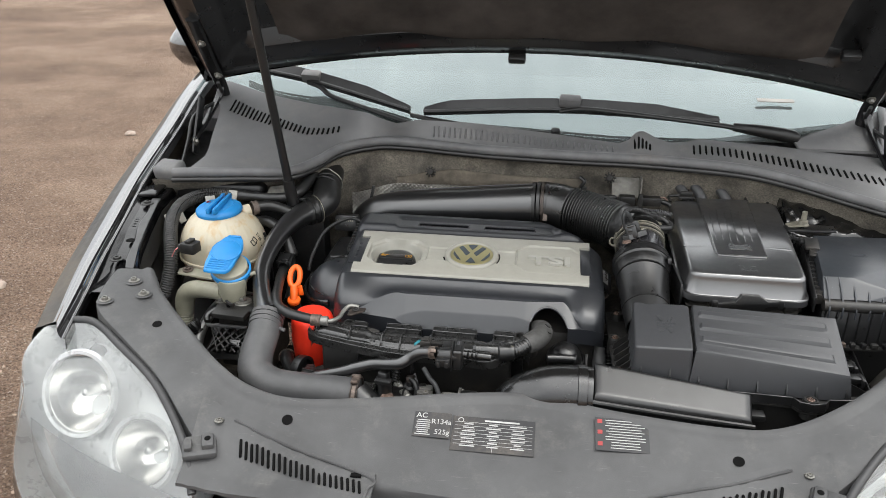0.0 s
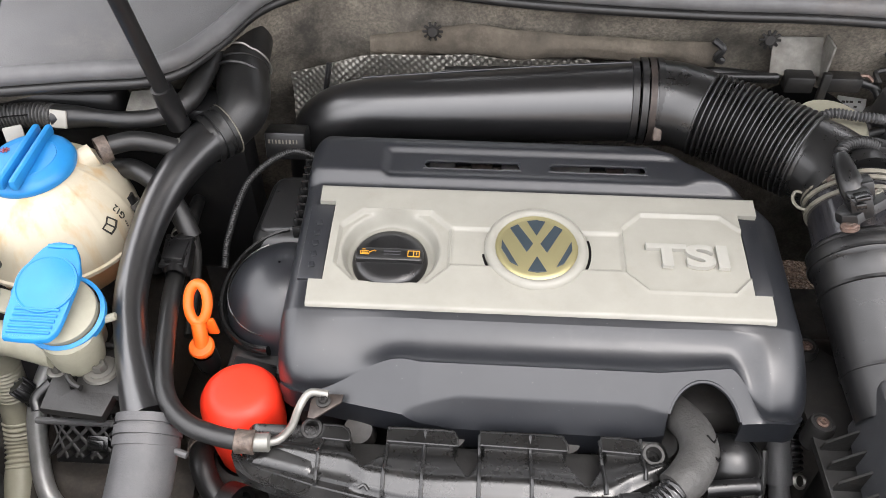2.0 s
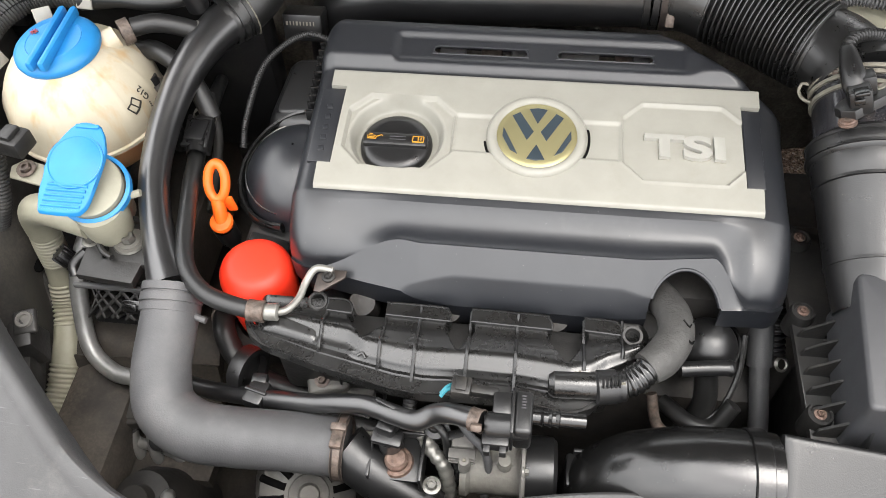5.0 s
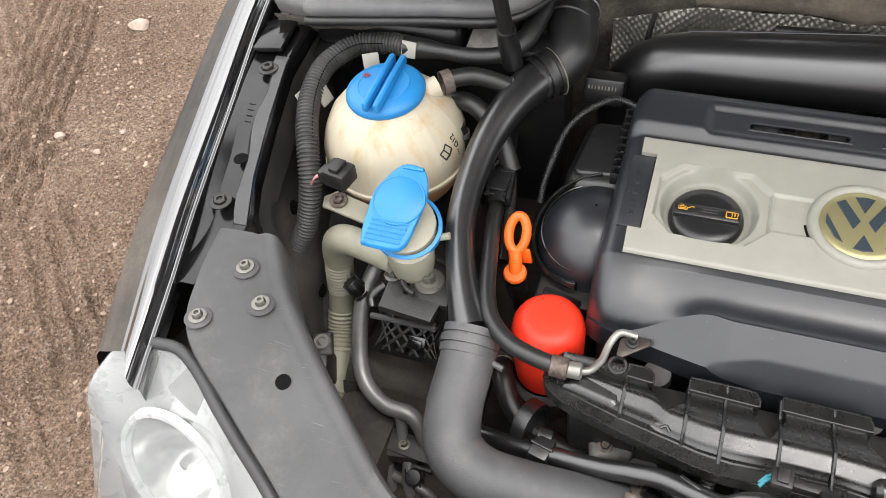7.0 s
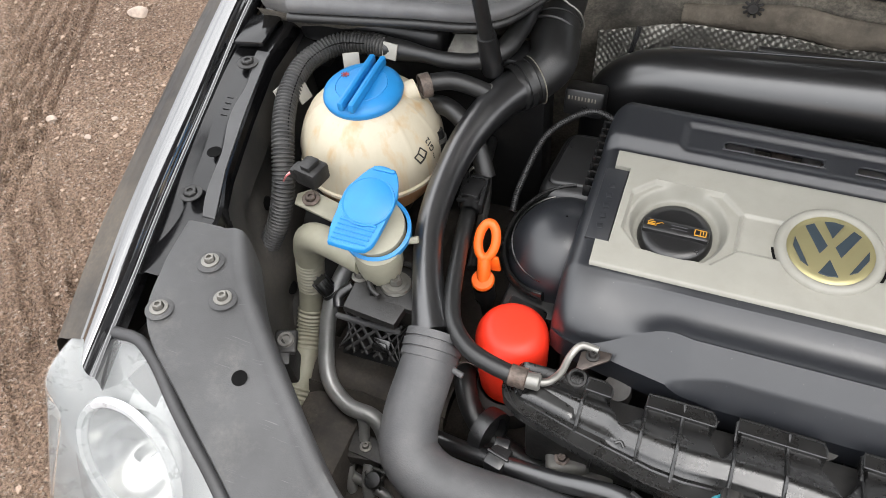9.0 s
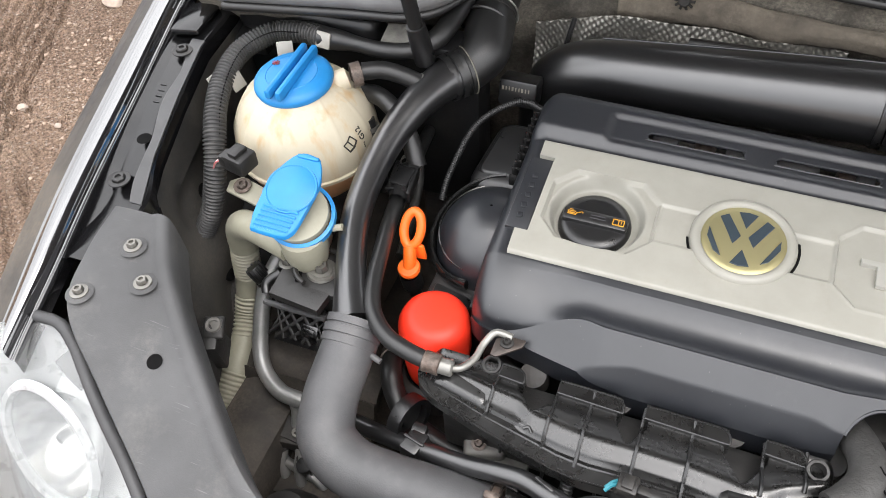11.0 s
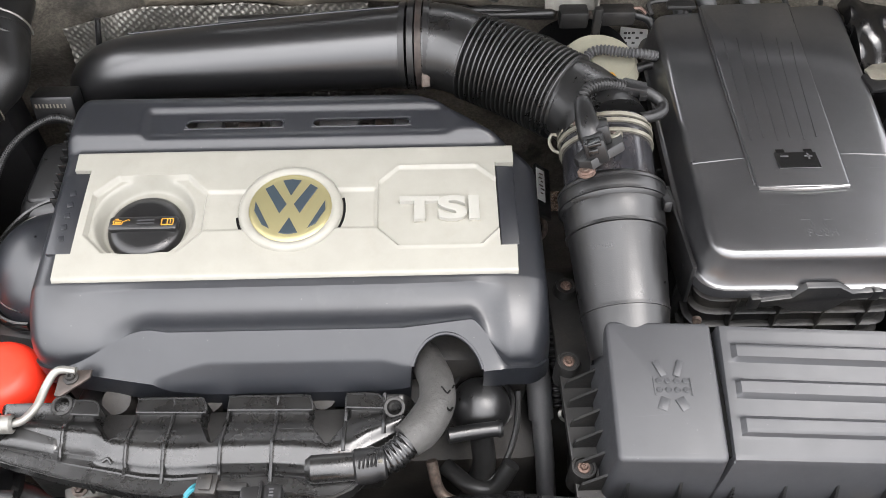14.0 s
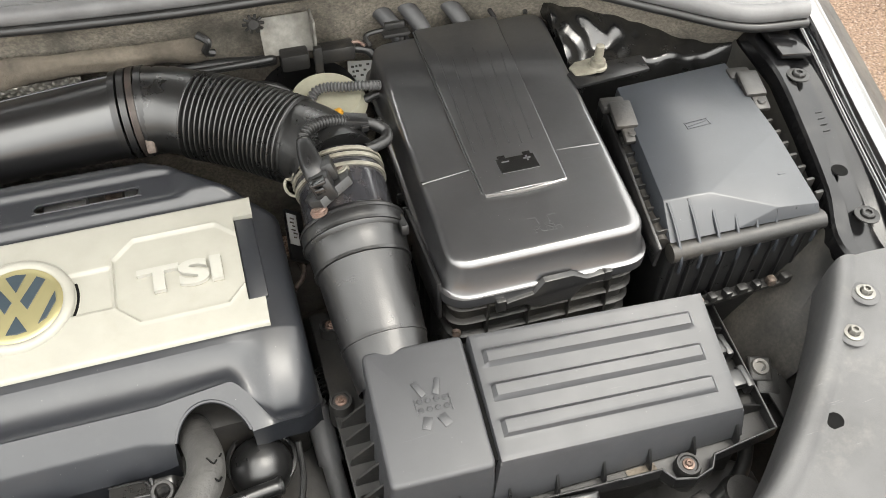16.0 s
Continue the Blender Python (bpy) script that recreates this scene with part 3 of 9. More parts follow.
def ground_z(x, y):
    z = 0.014 * noise.noise((x * 1.3, y * 1.3, 0)) + 0.009 * noise.noise((x * 5, y * 5, 3)) + 0.006 * noise.noise((x * 15, y * 15, 7)) + 0.0035 * noise.noise((x * 38, y * 38, 9))
    # pressed tyre tracks: narrow grooves that run along each track
    n1 = 0.010 * noise.noise((x * 7, y * 7, 2))
    w = ((x + 2.13) + 0.42 * (y - 2.18)) * 0.92 + n1
    k = smooth(0.15, 0.10, abs(w)) * smooth(0.62, 0.35, abs(y - 2.22))
    if k > 0:
        z += k * (0.024 * smooth(-0.7, 0.1, math.sin(w * 165)) * (0.75 + 0.5 * noise.noise((x * 11, y * 11, 4))) - 0.018)
    w = (x + 1.73) * 0.69 + (y - 1.66) * 0.72 + n1
    k = smooth(0.17, 0.11, abs(w)) * smooth(-1.20, -1.45, x)
    if k > 0:
        z += k * (0.020 * smooth(-0.7, 0.1, math.sin(w * 120)) * (0.6 + 0.7 * noise.noise((x * 9, y * 9, 5))) - 0.014)
    return z


def axis(lo, a, b, hi, step):
    mid = list(np.arange(a, b, step))
    d, v, left = step * 2, a, []
    while v > lo:
        v -= d
        d *= 1.35
        left.append(v)
    d, v, right = step * 2, b, []
    while v < hi:
        v += d
        d *= 1.35
        right.append(v)
    return left[::-1] + mid + right


gx, gy = axis(-300, -3.1, -0.85, 300, 0.0068), axis(-300, 0.85, 3.4, 300, 0.0068)
gv = [(x, y, ground_z(x, y) if -12 < x < 12 and -12 < y < 20 else 0.0) for y in gy for x in gx]
nx = len(gx)
gf = [(j * nx + i, j * nx + i + 1, (j + 1) * nx + i + 1, (j + 1) * nx + i) for j in range(len(gy) - 1) for i in range(nx - 1)]
gme = bpy.data.meshes.new("ground")
gme.from_pydata(gv, [], gf)
gme.materials.append(M_SOIL)
gme.shade_smooth()
ground = tagged(new("ground", gme), "brown gravelly bare soil with pressed tyre tracks", "ground", kind="structure")


def stone_bm(c, r, seed):
    bm = bmesh.new()
    bmesh.ops.create_icosphere(bm, subdivisions=2, radius=1)
    for v in bm.verts:
        k = 1 + 0.35 * noise.noise(v.co * 1.3 + Vector((seed, 0, 0)))
        v.co = Vector((v.co.x * r * k * 1.25, v.co.y * r * k, v.co.z * r * k * 0.6)) + Vector(c)
    return bm


for i, (x, y, r) in enumerate(((-1.992, 2.534, 0.026), (-1.928, 2.024, 0.013), (-1.786, 1.995, 0.009), (-1.760, 2.083, 0.008), (-2.48, 4.6, 0.03))):
    single("stone", stone_bm((x, y, ground_z(x, y) + r * 0.25), r, i * 3.7), M_STONE, "small pale stone lying on bare soil", "stone", group="stones on the soil")
pv, pf = [], []
prng = random.Random(5)
ico = bmesh.new()
bmesh.ops.create_icosphere(ico, subdivisions=1, radius=1)
ivs, ifs = [v.co.copy() for v in ico.verts], [[v.index for v in f.verts] for f in ico.faces]
ico.free()
for i in range(14240):
    x = -0.85 - 3.2 * prng.random()
    y = 0.7 + 5.2 * prng.random()
    r = 0.0014 + 0.0062 * prng.random() ** 6
    if i >= 14000:
        # loose heaps of coarser grit
        cx, cy = ((-1.80, 2.10), (-1.74, 2.02), (-1.90, 2.28))[i % 3]
        x, y, r = prng.gauss(cx, 0.08), prng.gauss(cy, 0.06), 0.0016 + 0.0048 * prng.random() ** 3
    a, k = prng.random() * 6.28, len(pv)
    for v in ivs:
        q = v * r * prng.uniform(0.75, 1.2)
        pv.append((x + q.x * math.cos(a) * 1.3 - q.y * math.sin(a), y + q.x * math.sin(a) * 1.3 + q.y * math.cos(a), ground_z(x, y) + q.z * 0.7 + r * 0.2))
    pf += [[k + i2 for i2 in f] for f in ifs]
pme = bpy.data.meshes.new("gravel")
pme.from_pydata(pv, [], pf)
M_GRAVEL = material("mixed_gravel", (0.27, 0.20, 0.15), 0.9, var=0.55, scale=30, bump=0.3, bscale=200)
pme.materials.append(M_GRAVEL)
tagged(new("gravel", pme), "scattered small gravel pieces on brown soil", "gravel", kind="stuff")

# ---- the car's body round the engine bay ----
car = thing("car", "black hatchback car with its bonnet propped open", "car", (0, 1.9, 0))


def wing(sx, low):
    """A front wing: inner flange, rounded shoulder, flank."""
    st = [
        # y, inner x, z, shoulder x, z, outer x, z, flank x
        (1.094, 0.746, 0.724, 0.778, 0.719, 0.824, 0.692, 0.852),
        (1.236, 0.772, 0.760, 0.806, 0.757, 0.856, 0.722, 0.880),
        (1.40, 0.797, 0.794, 0.833, 0.791, 0.878, 0.758, 0.895),
        (1.56, 0.820, 0.829, 0.855, 0.825, 0.895, 0.795, 0.905),
        (1.75, 0.822, 0.888, 0.864, 0.880, 0.900, 0.845, 0.91),
        (2.00, 0.828, 0.965, 0.868, 0.958, 0.905, 0.915, 0.915),
        (2.40, 0.835, 1.02, 0.872, 1.015, 0.908, 0.98, 0.918),
    ]
    rows = spline(st, 6)
    bm = bmesh.new()
    rings = []
    for y, ix, iz, mx, mz, ox, oz, fx in rows:
        if low:
            ctrl = [(mx + 0.004, mz - 0.0015), (lerp(mx, ox, 0.5), lerp(mz, oz, 0.5) + 0.004), (ox, oz), (fx - 0.005, oz - 0.09), (fx, oz - 0.22), (fx - 0.01, 0.36), (fx - 0.05, 0.2)]
        else:
            ctrl = [(ix + 0.002, iz - 0.035), (ix, iz - 0.012), (ix + 0.006, iz - 0.011), (ix + 0.010, iz - 0.004), (ix + 0.014, iz), (lerp(ix + 0.014, mx, 0.5), lerp(iz, mz, 0.5) + 0.003), (mx, mz), (mx + 0.004, mz - 0.0015)]
        tip = 0 if low else 0.030 * smooth(1.20, 1.094, y)
        rings.append([bm.verts.new((sx * a[0], y - tip * smooth(mx, ix + 0.008, a[0]), a[1] - 0.25 * tip * smooth(mx, ix + 0.008, a[0]))) for a in spline(ctrl, 4)])
    for a, b in zip(rings, rings[1:]):
        for p, q, r, s in zip(a, a[1:], b[1:], b):
            bm.faces.new((p, q, r, s))
    return bm


for s in (-1, 1):
    wg = part("wing", wing(s, False), M_PAINT, car, "glossy black front wing panel")
    part("wing_flank", wing(s, True), M_FLANK, wg, "dusty black outer flank")

# inner rails: a ledge beside each wing with a wall down into the bay
RAIL = [(1.18, 0.735, 0.80, 0.736), (1.26, 0.712, 0.785, 0.746), (1.32, 0.728, 0.79, 0.765), (1.40, 0.742, 0.80, 0.785), (1.48, 0.755, 0.81, 0.800), (1.56, 0.76, 0.815, 0.803), (1.66, 0.775, 0.82, 0.825)]


def rail_z(y):
    return float(np.interp(y, [r[0] for r in RAIL], [r[3] for r in RAIL]))


def rail(sx):
    bm = bmesh.new()
    rings = []
    for y, xi, xo, z in spline(RAIL, 6):
        step = 0.006 * smooth(1.36, 1.38, y) - 0.004
        wide = 0.018 + 0.003 * math.sin(y * 60)
        ctrl = [(xi - 0.004, z - 0.06), (xi, z - 0.03), (xi + 0.001, z - 0.004), (xi + 0.004, z), (xi + wide, z - 0.0005), (xi + wide + 0.004, z - 0.0055), (lerp(xi + wide, xo, 0.6), z - 0.0075 + step * 0.3), (xo - 0.004, z - 0.004), (xo + 0.004, z - 0.008), (xo + 0.014, z - 0.05)]
        rings.append([bm.verts.new((sx * a, y, b)) for a, b in ctrl])
    for a, b in zip(rings, rings[1:]):
        for p, q, r, s in zip(a, a[1:], b[1:], b):
            bm.faces.new((p, q, r, s))
    return bm


def wall_pt(s, u, v):
    """The inner wing wall: down from the rail, leaning into the bay, with shallow dents."""
    y = lerp(1.20, 1.64, u)
    xi = float(np.interp(y, [q[0] for q in RAIL], [q[1] for q in RAIL]))
    x = xi - 0.002 - (0.024 if s < 0 else 0.060) * smooth(0.03, 0.40, v) - (0.018 if s < 0 else 0.05) * v + 0.007 * noise.noise((u * 7, v * 5, s)) * smooth(0.0, 0.15, v)
    x += 0.012 * smooth(0.10, 0.14, v) * smooth(0.30, 0.24, v) * smooth(1.30, 1.33, y)
    return Vector((s * x, y, lerp(rail_z(y) - 0.02, 0.33, v)))


for s in (-1, 1):
    r = part("inner_rail", rail(s), M_CHAN, car, "black painted inner wing rail with dust", angle=16)
    for x, y in ((0.777, 1.467), (0.757, 1.283)):
        part("bolt", bolt_bm((s * x, y, rail_z(y) + 0.001), 0.013, 0.0055), M_DIRTYB, r, "dusty black flanged bolt")
    part("inner_wall", sheet(lambda u, v: wall_pt(s, u, v), 44, 30), M_BAYW, r, "dusty dented inner wing wall")
    for y, v in ((1.37, 0.22), (1.455, 0.30), (1.33, 0.46)):
        p = wall_pt(s, (y - 1.20) / 0.44, v)
        part("wall_hole", lathe([(0, 0.0012), (0.0075, 0.0012), (0.0095, -0.001)], p + Vector((-s * 0.0015, 0, 0.001)), (-s * 0.9, 0, 0.42), 18), M_VOID, r, "dark oval hole")
    part("drain_hole", lathe([(0, 0.0010), (0.0085, 0.0010), (0.0090, 0.0)], (s * 0.755, 1.338, rail_z(1.338) + 0.0004), n=20), M_VOID, r, "dark round hole")
    if s < 0:
        # lighter paint on this ledge stands in for how the rail reflects
        part("rail_sheen", sheet(lambda u, v: Vector((s * (float(np.interp(lerp(1.262, 1.49, u), [q[0] for q in RAIL], [q[1] for q in RAIL])) + 0.003 + lerp(0.0, 0.0145 + 0.003 * math.sin(lerp(1.262, 1.49, u) * 60), v)), lerp(1.262, 1.49, u), rail_z(lerp(1.262, 1.49, u)) + 0.0012)), 40, 3, thick=0.003), M_SHEEN, r, "scuffed grey strip painting the rail's sheen")
    part("stamped_plate", box((s * 0.792, 1.523, rail_z(1.523) + 0.0045), (0.040, 0.062, 0.008), 0.003, rz=-s * 6, ry=s * 4), M_CHAN, r, "raised pressed plate")
    for i in range(4):
        part("stamped_bar", box((s * (0.773 + 0.0015 * i), 1.392 + 0.0085 * i, rail_z(1.392 + 0.0085 * i) - 0.0052), (0.008, 0.0010, 0.0010), 0), M_BAYP, r, angle=0)

# front panel: the U-shaped plastic carrier round the front of the bay
CARR = [
    # inner x, y, z, outer x, y, z
    (-0.669, 1.250, 0.752, -0.743, 1.250, 0.751),
    (-0.632, 1.195, 0.742, -0.735, 1.185, 0.748),
    (-0.590, 1.150, 0.731, -0.715, 1.122, 0.738),
    (-0.523, 1.086, 0.713, -0.640, 1.062, 0.717),
    (-0.463, 1.035, 0.697, -0.555, 0.998, 0.690),
    (-0.405, 1.010, 0.677, -0.475, 0.925, 0.640),
    (-0.335, 1.004, 0.665, -0.415, 0.880, 0.605),
    (-0.230, 1.026, 0.660, -0.260, 0.895, 0.600),
    (-0.044, 1.068, 0.660, -0.050, 0.885, 0.598),
    (0.056, 1.072, 0.660, 0.060, 0.885, 0.598),
    (0.178, 1.044, 0.660, 0.190, 0.890, 0.599),
    (0.335, 1.018, 0.664, 0.400, 0.885, 0.605),
    (0.420, 1.022, 0.672, 0.470, 0.925, 0.635),
    (0.511, 1.056, 0.700, 0.580, 0.998, 0.690),
    (0.594, 1.125, 0.720, 0.668, 1.062, 0.717),
    (0.650, 1.187, 0.740, 0.735, 1.150, 0.738),
    (0.690, 1.240, 0.752, 0.760, 1.240, 0.751),
]


def carrier():
    bm = bmesh.new()
    rings = []
    for r in spline(CARR, 10):
        a, b = Vector(r[:3]), Vector(r[3:])
        d = b - a
        w = d.length
        d.normalize()
        up = Vector((0, 0, 1))
        ctrl = [(-0.006, -0.055), (-0.004, -0.012), (0.0, 0.0010), (0.003, 0.0040), (0.008, 0.0052), (0.014, 0.0048), (0.0185, 0.0026), (0.022, 0.0010), (0.0255, 0.0006), (max(0.03, w * 0.4), 0.0015), (w * 0.7, 0.001), (w - 0.008, 0.0), (w - 0.002, -0.002), (w, -0.008), (w, -0.04)]
        rings.append([bm.verts.new(a + d * p + up * q) for p, q in ctrl])
    for a, b in zip(rings, rings[1:]):
        for p, q, r, s in zip(a, a[1:], b[1:], b):
            bm.faces.new((p, q, r, s))
    for end in (rings[0], rings[-1]):
        ex = [bm.verts.new(v.co + Vector((0, 0.002, -0.03))) for v in end]
        for p, q, r, s in zip(end, end[1:], ex[1:], ex):
            bm.faces.new((p, q, r, s))
    return bm


front = part("front_panel", carrier(), M_GREY, car, "weathered grey plastic front panel")


def panel_z(x, y):
    """The front panel's height at a place, by its nearest station."""
    best = None
    for r in spline(CARR, 10):
        a, b = Vector(r[:2]), Vector(r[3:5])
        d = b - a
        t = max(0, min(1, (Vector((x, y)) - a).dot(d) / d.length_squared))
        q = a + d * t
        e = (q - Vector((x, y))).length
        if best is None or e < best[0]:
            best = (e, lerp(r[2], r[5], t))
    return best[1] + 0.002


def hole(x, y, r):
    z = panel_z(x, y)
    ax = (panel_z(x - 0.006, y) - panel_z(x + 0.006, y), panel_z(x, y - 0.006) - panel_z(x, y + 0.006), 0.012)
    part("locating_hole", lathe([(0, 0.0002), (r * 0.98, 0.0002), (r, 0)], (x, y, z), ax, n=24), M_VOID, front, "dark round locating hole")


for x, y, r in ((-0.598, 1.102, 0.008), (0.604, 1.096, 0.008), (-0.336, 0.970, 0.0085), (0.343, 0.968, 0.0085)):
    hole(x, y, r)
for x, y in ((-0.686, 1.206), (-0.652, 1.171), (-0.708, 1.140), (0.696, 1.198), (0.662, 1.164)):
    z = panel_z(x, y)
    part("washer", lathe([(0, 0.0010), (0.0130, 0.0010), (0.0148, 0.0)], (x, y, z), n=28), M_GREY, front, "grey plastic washer")
    part("screw", bolt_bm((x, y, z + 0.001), 0.0095, 0.007), M_SCREW, front, "dull zinc screw head")


def sticker(x0, x1, y0, y1, name, lab):
    """A thin label lying on the sloped front panel; returns a function that puts marks on it."""
    zc = panel_z((x0 + x1) / 2, (y0 + y1) / 2)
    tilt = math.degrees(math.atan2(panel_z((x0 + x1) / 2, y1) - panel_z((x0 + x1) / 2, y0), y1 - y0))
    w, h = x1 - x0, y1 - y0
    c = ((x0 + x1) / 2, (y0 + y1) / 2, zc + 0.0012)
    st = part(name, box(c, (w, h, 0.0009), 0.0003, rx=tilt, seg=1), M_LABEL, front, lab)

    def at(u, v, bm, mat, nm):
        q = Euler((radians(tilt), 0, 0)).to_matrix()
        rot(bm, (0, 0, 0), tilt)
        bmesh.ops.translate(bm, verts=bm.verts, vec=Vector(c) + q @ Vector(((u - 0.5) * w, (v - 0.5) * h, 0.0006)))
        part(nm, bm, mat, st, angle=0)
    return at, w, h


def bar(w, h):
    return box((0, 0, 0), (w, h, 0.0004), 0)


lrng = random.Random(3)
at, w, h = sticker(-0.142, -0.084, 0.974, 1.020, "refrigerant_label", "small black refrigerant label with white print")
at(0.2, 0.84, letters("AC", 0.013, 0.0002, (0, 0, 0)), M_INK, "lettering")
at(0.74, 0.62, letters("R134a", 0.0125, 0.0002, (0, 0, 0)), M_INK, "lettering")
at(0.78, 0.22, letters("525g", 0.0125, 0.0002, (0, 0, 0)), M_INK, "lettering")
for v in (0.66, 0.58, 0.5, 0.42, 0.34, 0.26, 0.18, 0.10):
    at(0.26, v, bar(w * lrng.uniform(0.3, 0.44), h * 0.03), M_INK, "print_line")
at, w, h = sticker(-0.082, 0.046, 0.958, 1.022, "emission_label", "black emission label with white printed lines")
at(0.1, 0.88, lathe([(0.0035, 0), (0.0035, 0.0004), (0.0045, 0.0004), (0.0045, 0)], n=20), M_INK, "round_mark")
at(0.6, 0.9, bar(w * 0.42, h * 0.045), M_INK, "print_line")
for i in range(7):
    v = 0.78 - i * 0.105
    at(0.5, v + 0.045, bar(w * 0.94, h * 0.007), M_INK, "rule_line")
    for u in (0.2, 0.5, 0.8):
        at(u, v, bar(w * lrng.uniform(0.08, 0.2), h * 0.030), M_INK, "print_line")
at(0.5, 0.1, bar(w * 0.004, h * 0.2), M_INK, "rule_line")
at, w, h = sticker(0.137, 0.218, 0.974, 1.032, "warning_label", "dark warning label with red corners and pale print")
for i in range(11):
    at(0.56, 0.92 - i * 0.083, bar(w * lrng.uniform(0.5, 0.76), h * 0.020), M_INK, "print_line")
for v in (0.88, 0.55, 0.2):
    at(0.09, v, bar(w * 0.09, h * 0.12), M_REDINK, "red_symbol")


# ---- headlamps ----
def headlamp(sx):
    top = spline([(-0.800, 1.098, 0.708), (-0.725, 1.108, 0.712), (-0.640, 1.048, 0.700), (-0.555, 0.985, 0.676), (-0.480, 0.905, 0.630), (-0.448, 0.848, 0.585)], 6)
    bot = spline([(-0.838, 1.060, 0.600), (-0.815, 0.965, 0.520), (-0.745, 0.890, 0.470), (-0.660, 0.835, 0.440), (-0.570, 0.800, 0.435), (-0.480, 0.785, 0.440)], 6)
    n = len(top) - 1

    def lens(u, v, inset=0.0):
        i = u * n
        k = min(n - 1, int(i))
        a = Vector(top[k]).lerp(Vector(top[k + 1]), i - k)
        b = Vector(bot[k]).lerp(Vector(bot[k + 1]), i - k)
        p = a.lerp(b, v)
        bulge = math.sin(math.pi * v) * 0.035 * (0.4 + 0.6 * math.sin(math.pi * min(1, u + 0.15)))
        p += Vector((-0.35, -0.75, 0.55)) * (bulge - inset)
        p.x *= -sx
        return p

    h = part("headlamp", sheet(lambda u, v: lens(u, v, 0.002 + 0.083 * smooth(0, 0.13, u) * smooth(1.0, 0.90, u) * smooth(0, 0.16, v) * smooth(1.0, 0.86, v)), 48, 30), M_BEZEL, car, "clear headlamp with bright reflector bowls")

    def bowl(c, r, d, ax):
        rows = [(r * math.sin(a), d * (1 - math.cos(a)) / (1 - math.cos(1.25))) for a in np.linspace(0.0, 1.25, 12)]
        k = r / rows[-1][0]
        rows = [(a * k, b) for a, b in rows]
        rows += [(r + 0.006, d + 0.001), (r + 0.008, d - 0.004)]
        return lathe(rows, c, ax, 44)

    ax = (sx * 0.18, -0.9, 0.42)
    for name, c, r in (("dipped_reflector", (0.700, 1.068, 0.606), 0.062), ("main_reflector", (0.553, 0.980, 0.568), 0.050)):
        c = (sx * c[0], c[1], c[2])
        b = part(name, bowl(c, r, 0.05, ax), M_CHROME, h, "polished bowl reflector")
        q = Vector(ax).normalized()
        part("bulb", lathe([(0, 0.042), (0.006, 0.04), (0.008, 0.034), (0.008, 0.004), (0.014, 0.0)], c, ax, 20), M_CHROME, b)
        part("reflector_ring", lathe([(r + 0.002, 0.05), (r + 0.004, 0.056), (r + 0.010, 0.057), (r + 0.013, 0.05)], c, ax, 44), M_BEZEL, b)
    part("lens", sheet(lens, 40, 22), M_LENS, h, "slightly hazy clear plastic lens")
    part("lens_seal", tube([tuple(lens(u, -0.005) + Vector((0, 0.004, 0.003))) for u in np.linspace(0.12, 1, 12)], 0.0065, n=10, per=3), M_SPOIL, h, "black rubber edge seal")
    return h


for s in (-1, 1):
    headlamp(s)

# ---- bumper grilles lapping over the front panel ----
for s in (-1, 1):
    def grille_pt(u, v, s=s):
        x = lerp(0.47, 0.185, u)
        y = lerp(lerp(0.978, 0.907, u), 0.850, v)
        return Vector((s * x, y, panel_z(s * x, y) + 0.0045 - 0.010 * v * v))

    g = part("bumper_grille", sheet(grille_pt, 30, 10, thick=0.006), M_GREY, car, "grey plastic bumper top with slots")
    for i in range(22):
        u = 0.27 + i * 0.0315
        p, q = grille_pt(u, 0.36 + 0.05 * i / 21), grille_pt(u, 0.62)
        part("slot", box(p + Vector((0, -0.004, 0.0008)), (0.0042, 0.030 - 0.0003 * i, 0.004), 0.0015, rx=math.degrees(math.atan2(p.z - q.z, p.y - q.y)), rz=-s * 14, seg=1), M_VOID, g)
    part("grille_rim", tube([tuple(grille_pt(u, v) + Vector((0, 0, 0.0012))) for u, v in ((0.20, 0.10), (0.5, 0.12), (0.97, 0.14), (0.975, 0.5), (0.96, 0.95))], 0.0022, n=6, per=5), M_GREY, g)
    part("grille_clip", box(grille_pt(0.90, 0.20) + Vector((0, 0, 0.0012)), (0.016, 0.007, 0.004), 0.001), M_VOID, g, "small dark slot")
    p = grille_pt(0.06, 0.55)
    br = part("bracket", join(box(p + Vector((0, 0, 0.004)), (0.050, 0.042, 0.012), 0.004, rx=10, rz=-s * 20), box(p + Vector((-s * 0.012, 0.004, 0.012)), (0.018, 0.026, 0.014), 0.003, rx=10, rz=-s * 20), box(p + Vector((s * 0.014, -0.008, 0.010)), (0.012, 0.020, 0.016), 0.003, rx=16, rz=-s * 20)), M_GREY, g, "moulded grey bracket")
    part("bracket_hole", lathe([(0, 0.0006), (0.004, 0.0006), (0.005, 0)], p + Vector((-s * 0.012, 0.004, 0.0192)), (0, -0.17, 1), 16), M_VOID, br)
    part("bracket_screw", bolt_bm(grille_pt(0.12, 0.2) + Vector((0, 0, 0.001)), 0.007, 0.004), M_SCREW, g)
part("bumper", sheet(lambda u, v: Vector((lerp(-0.86, 0.86, u), 0.80 + 0.55 * abs(u - 0.5) ** 2.2 * 2.2 - 0.06 * math.sin(v * 3.1), lerp(0.56, 0.22, v))), 40, 10), M_PAINT, car, "black painted front bumper")

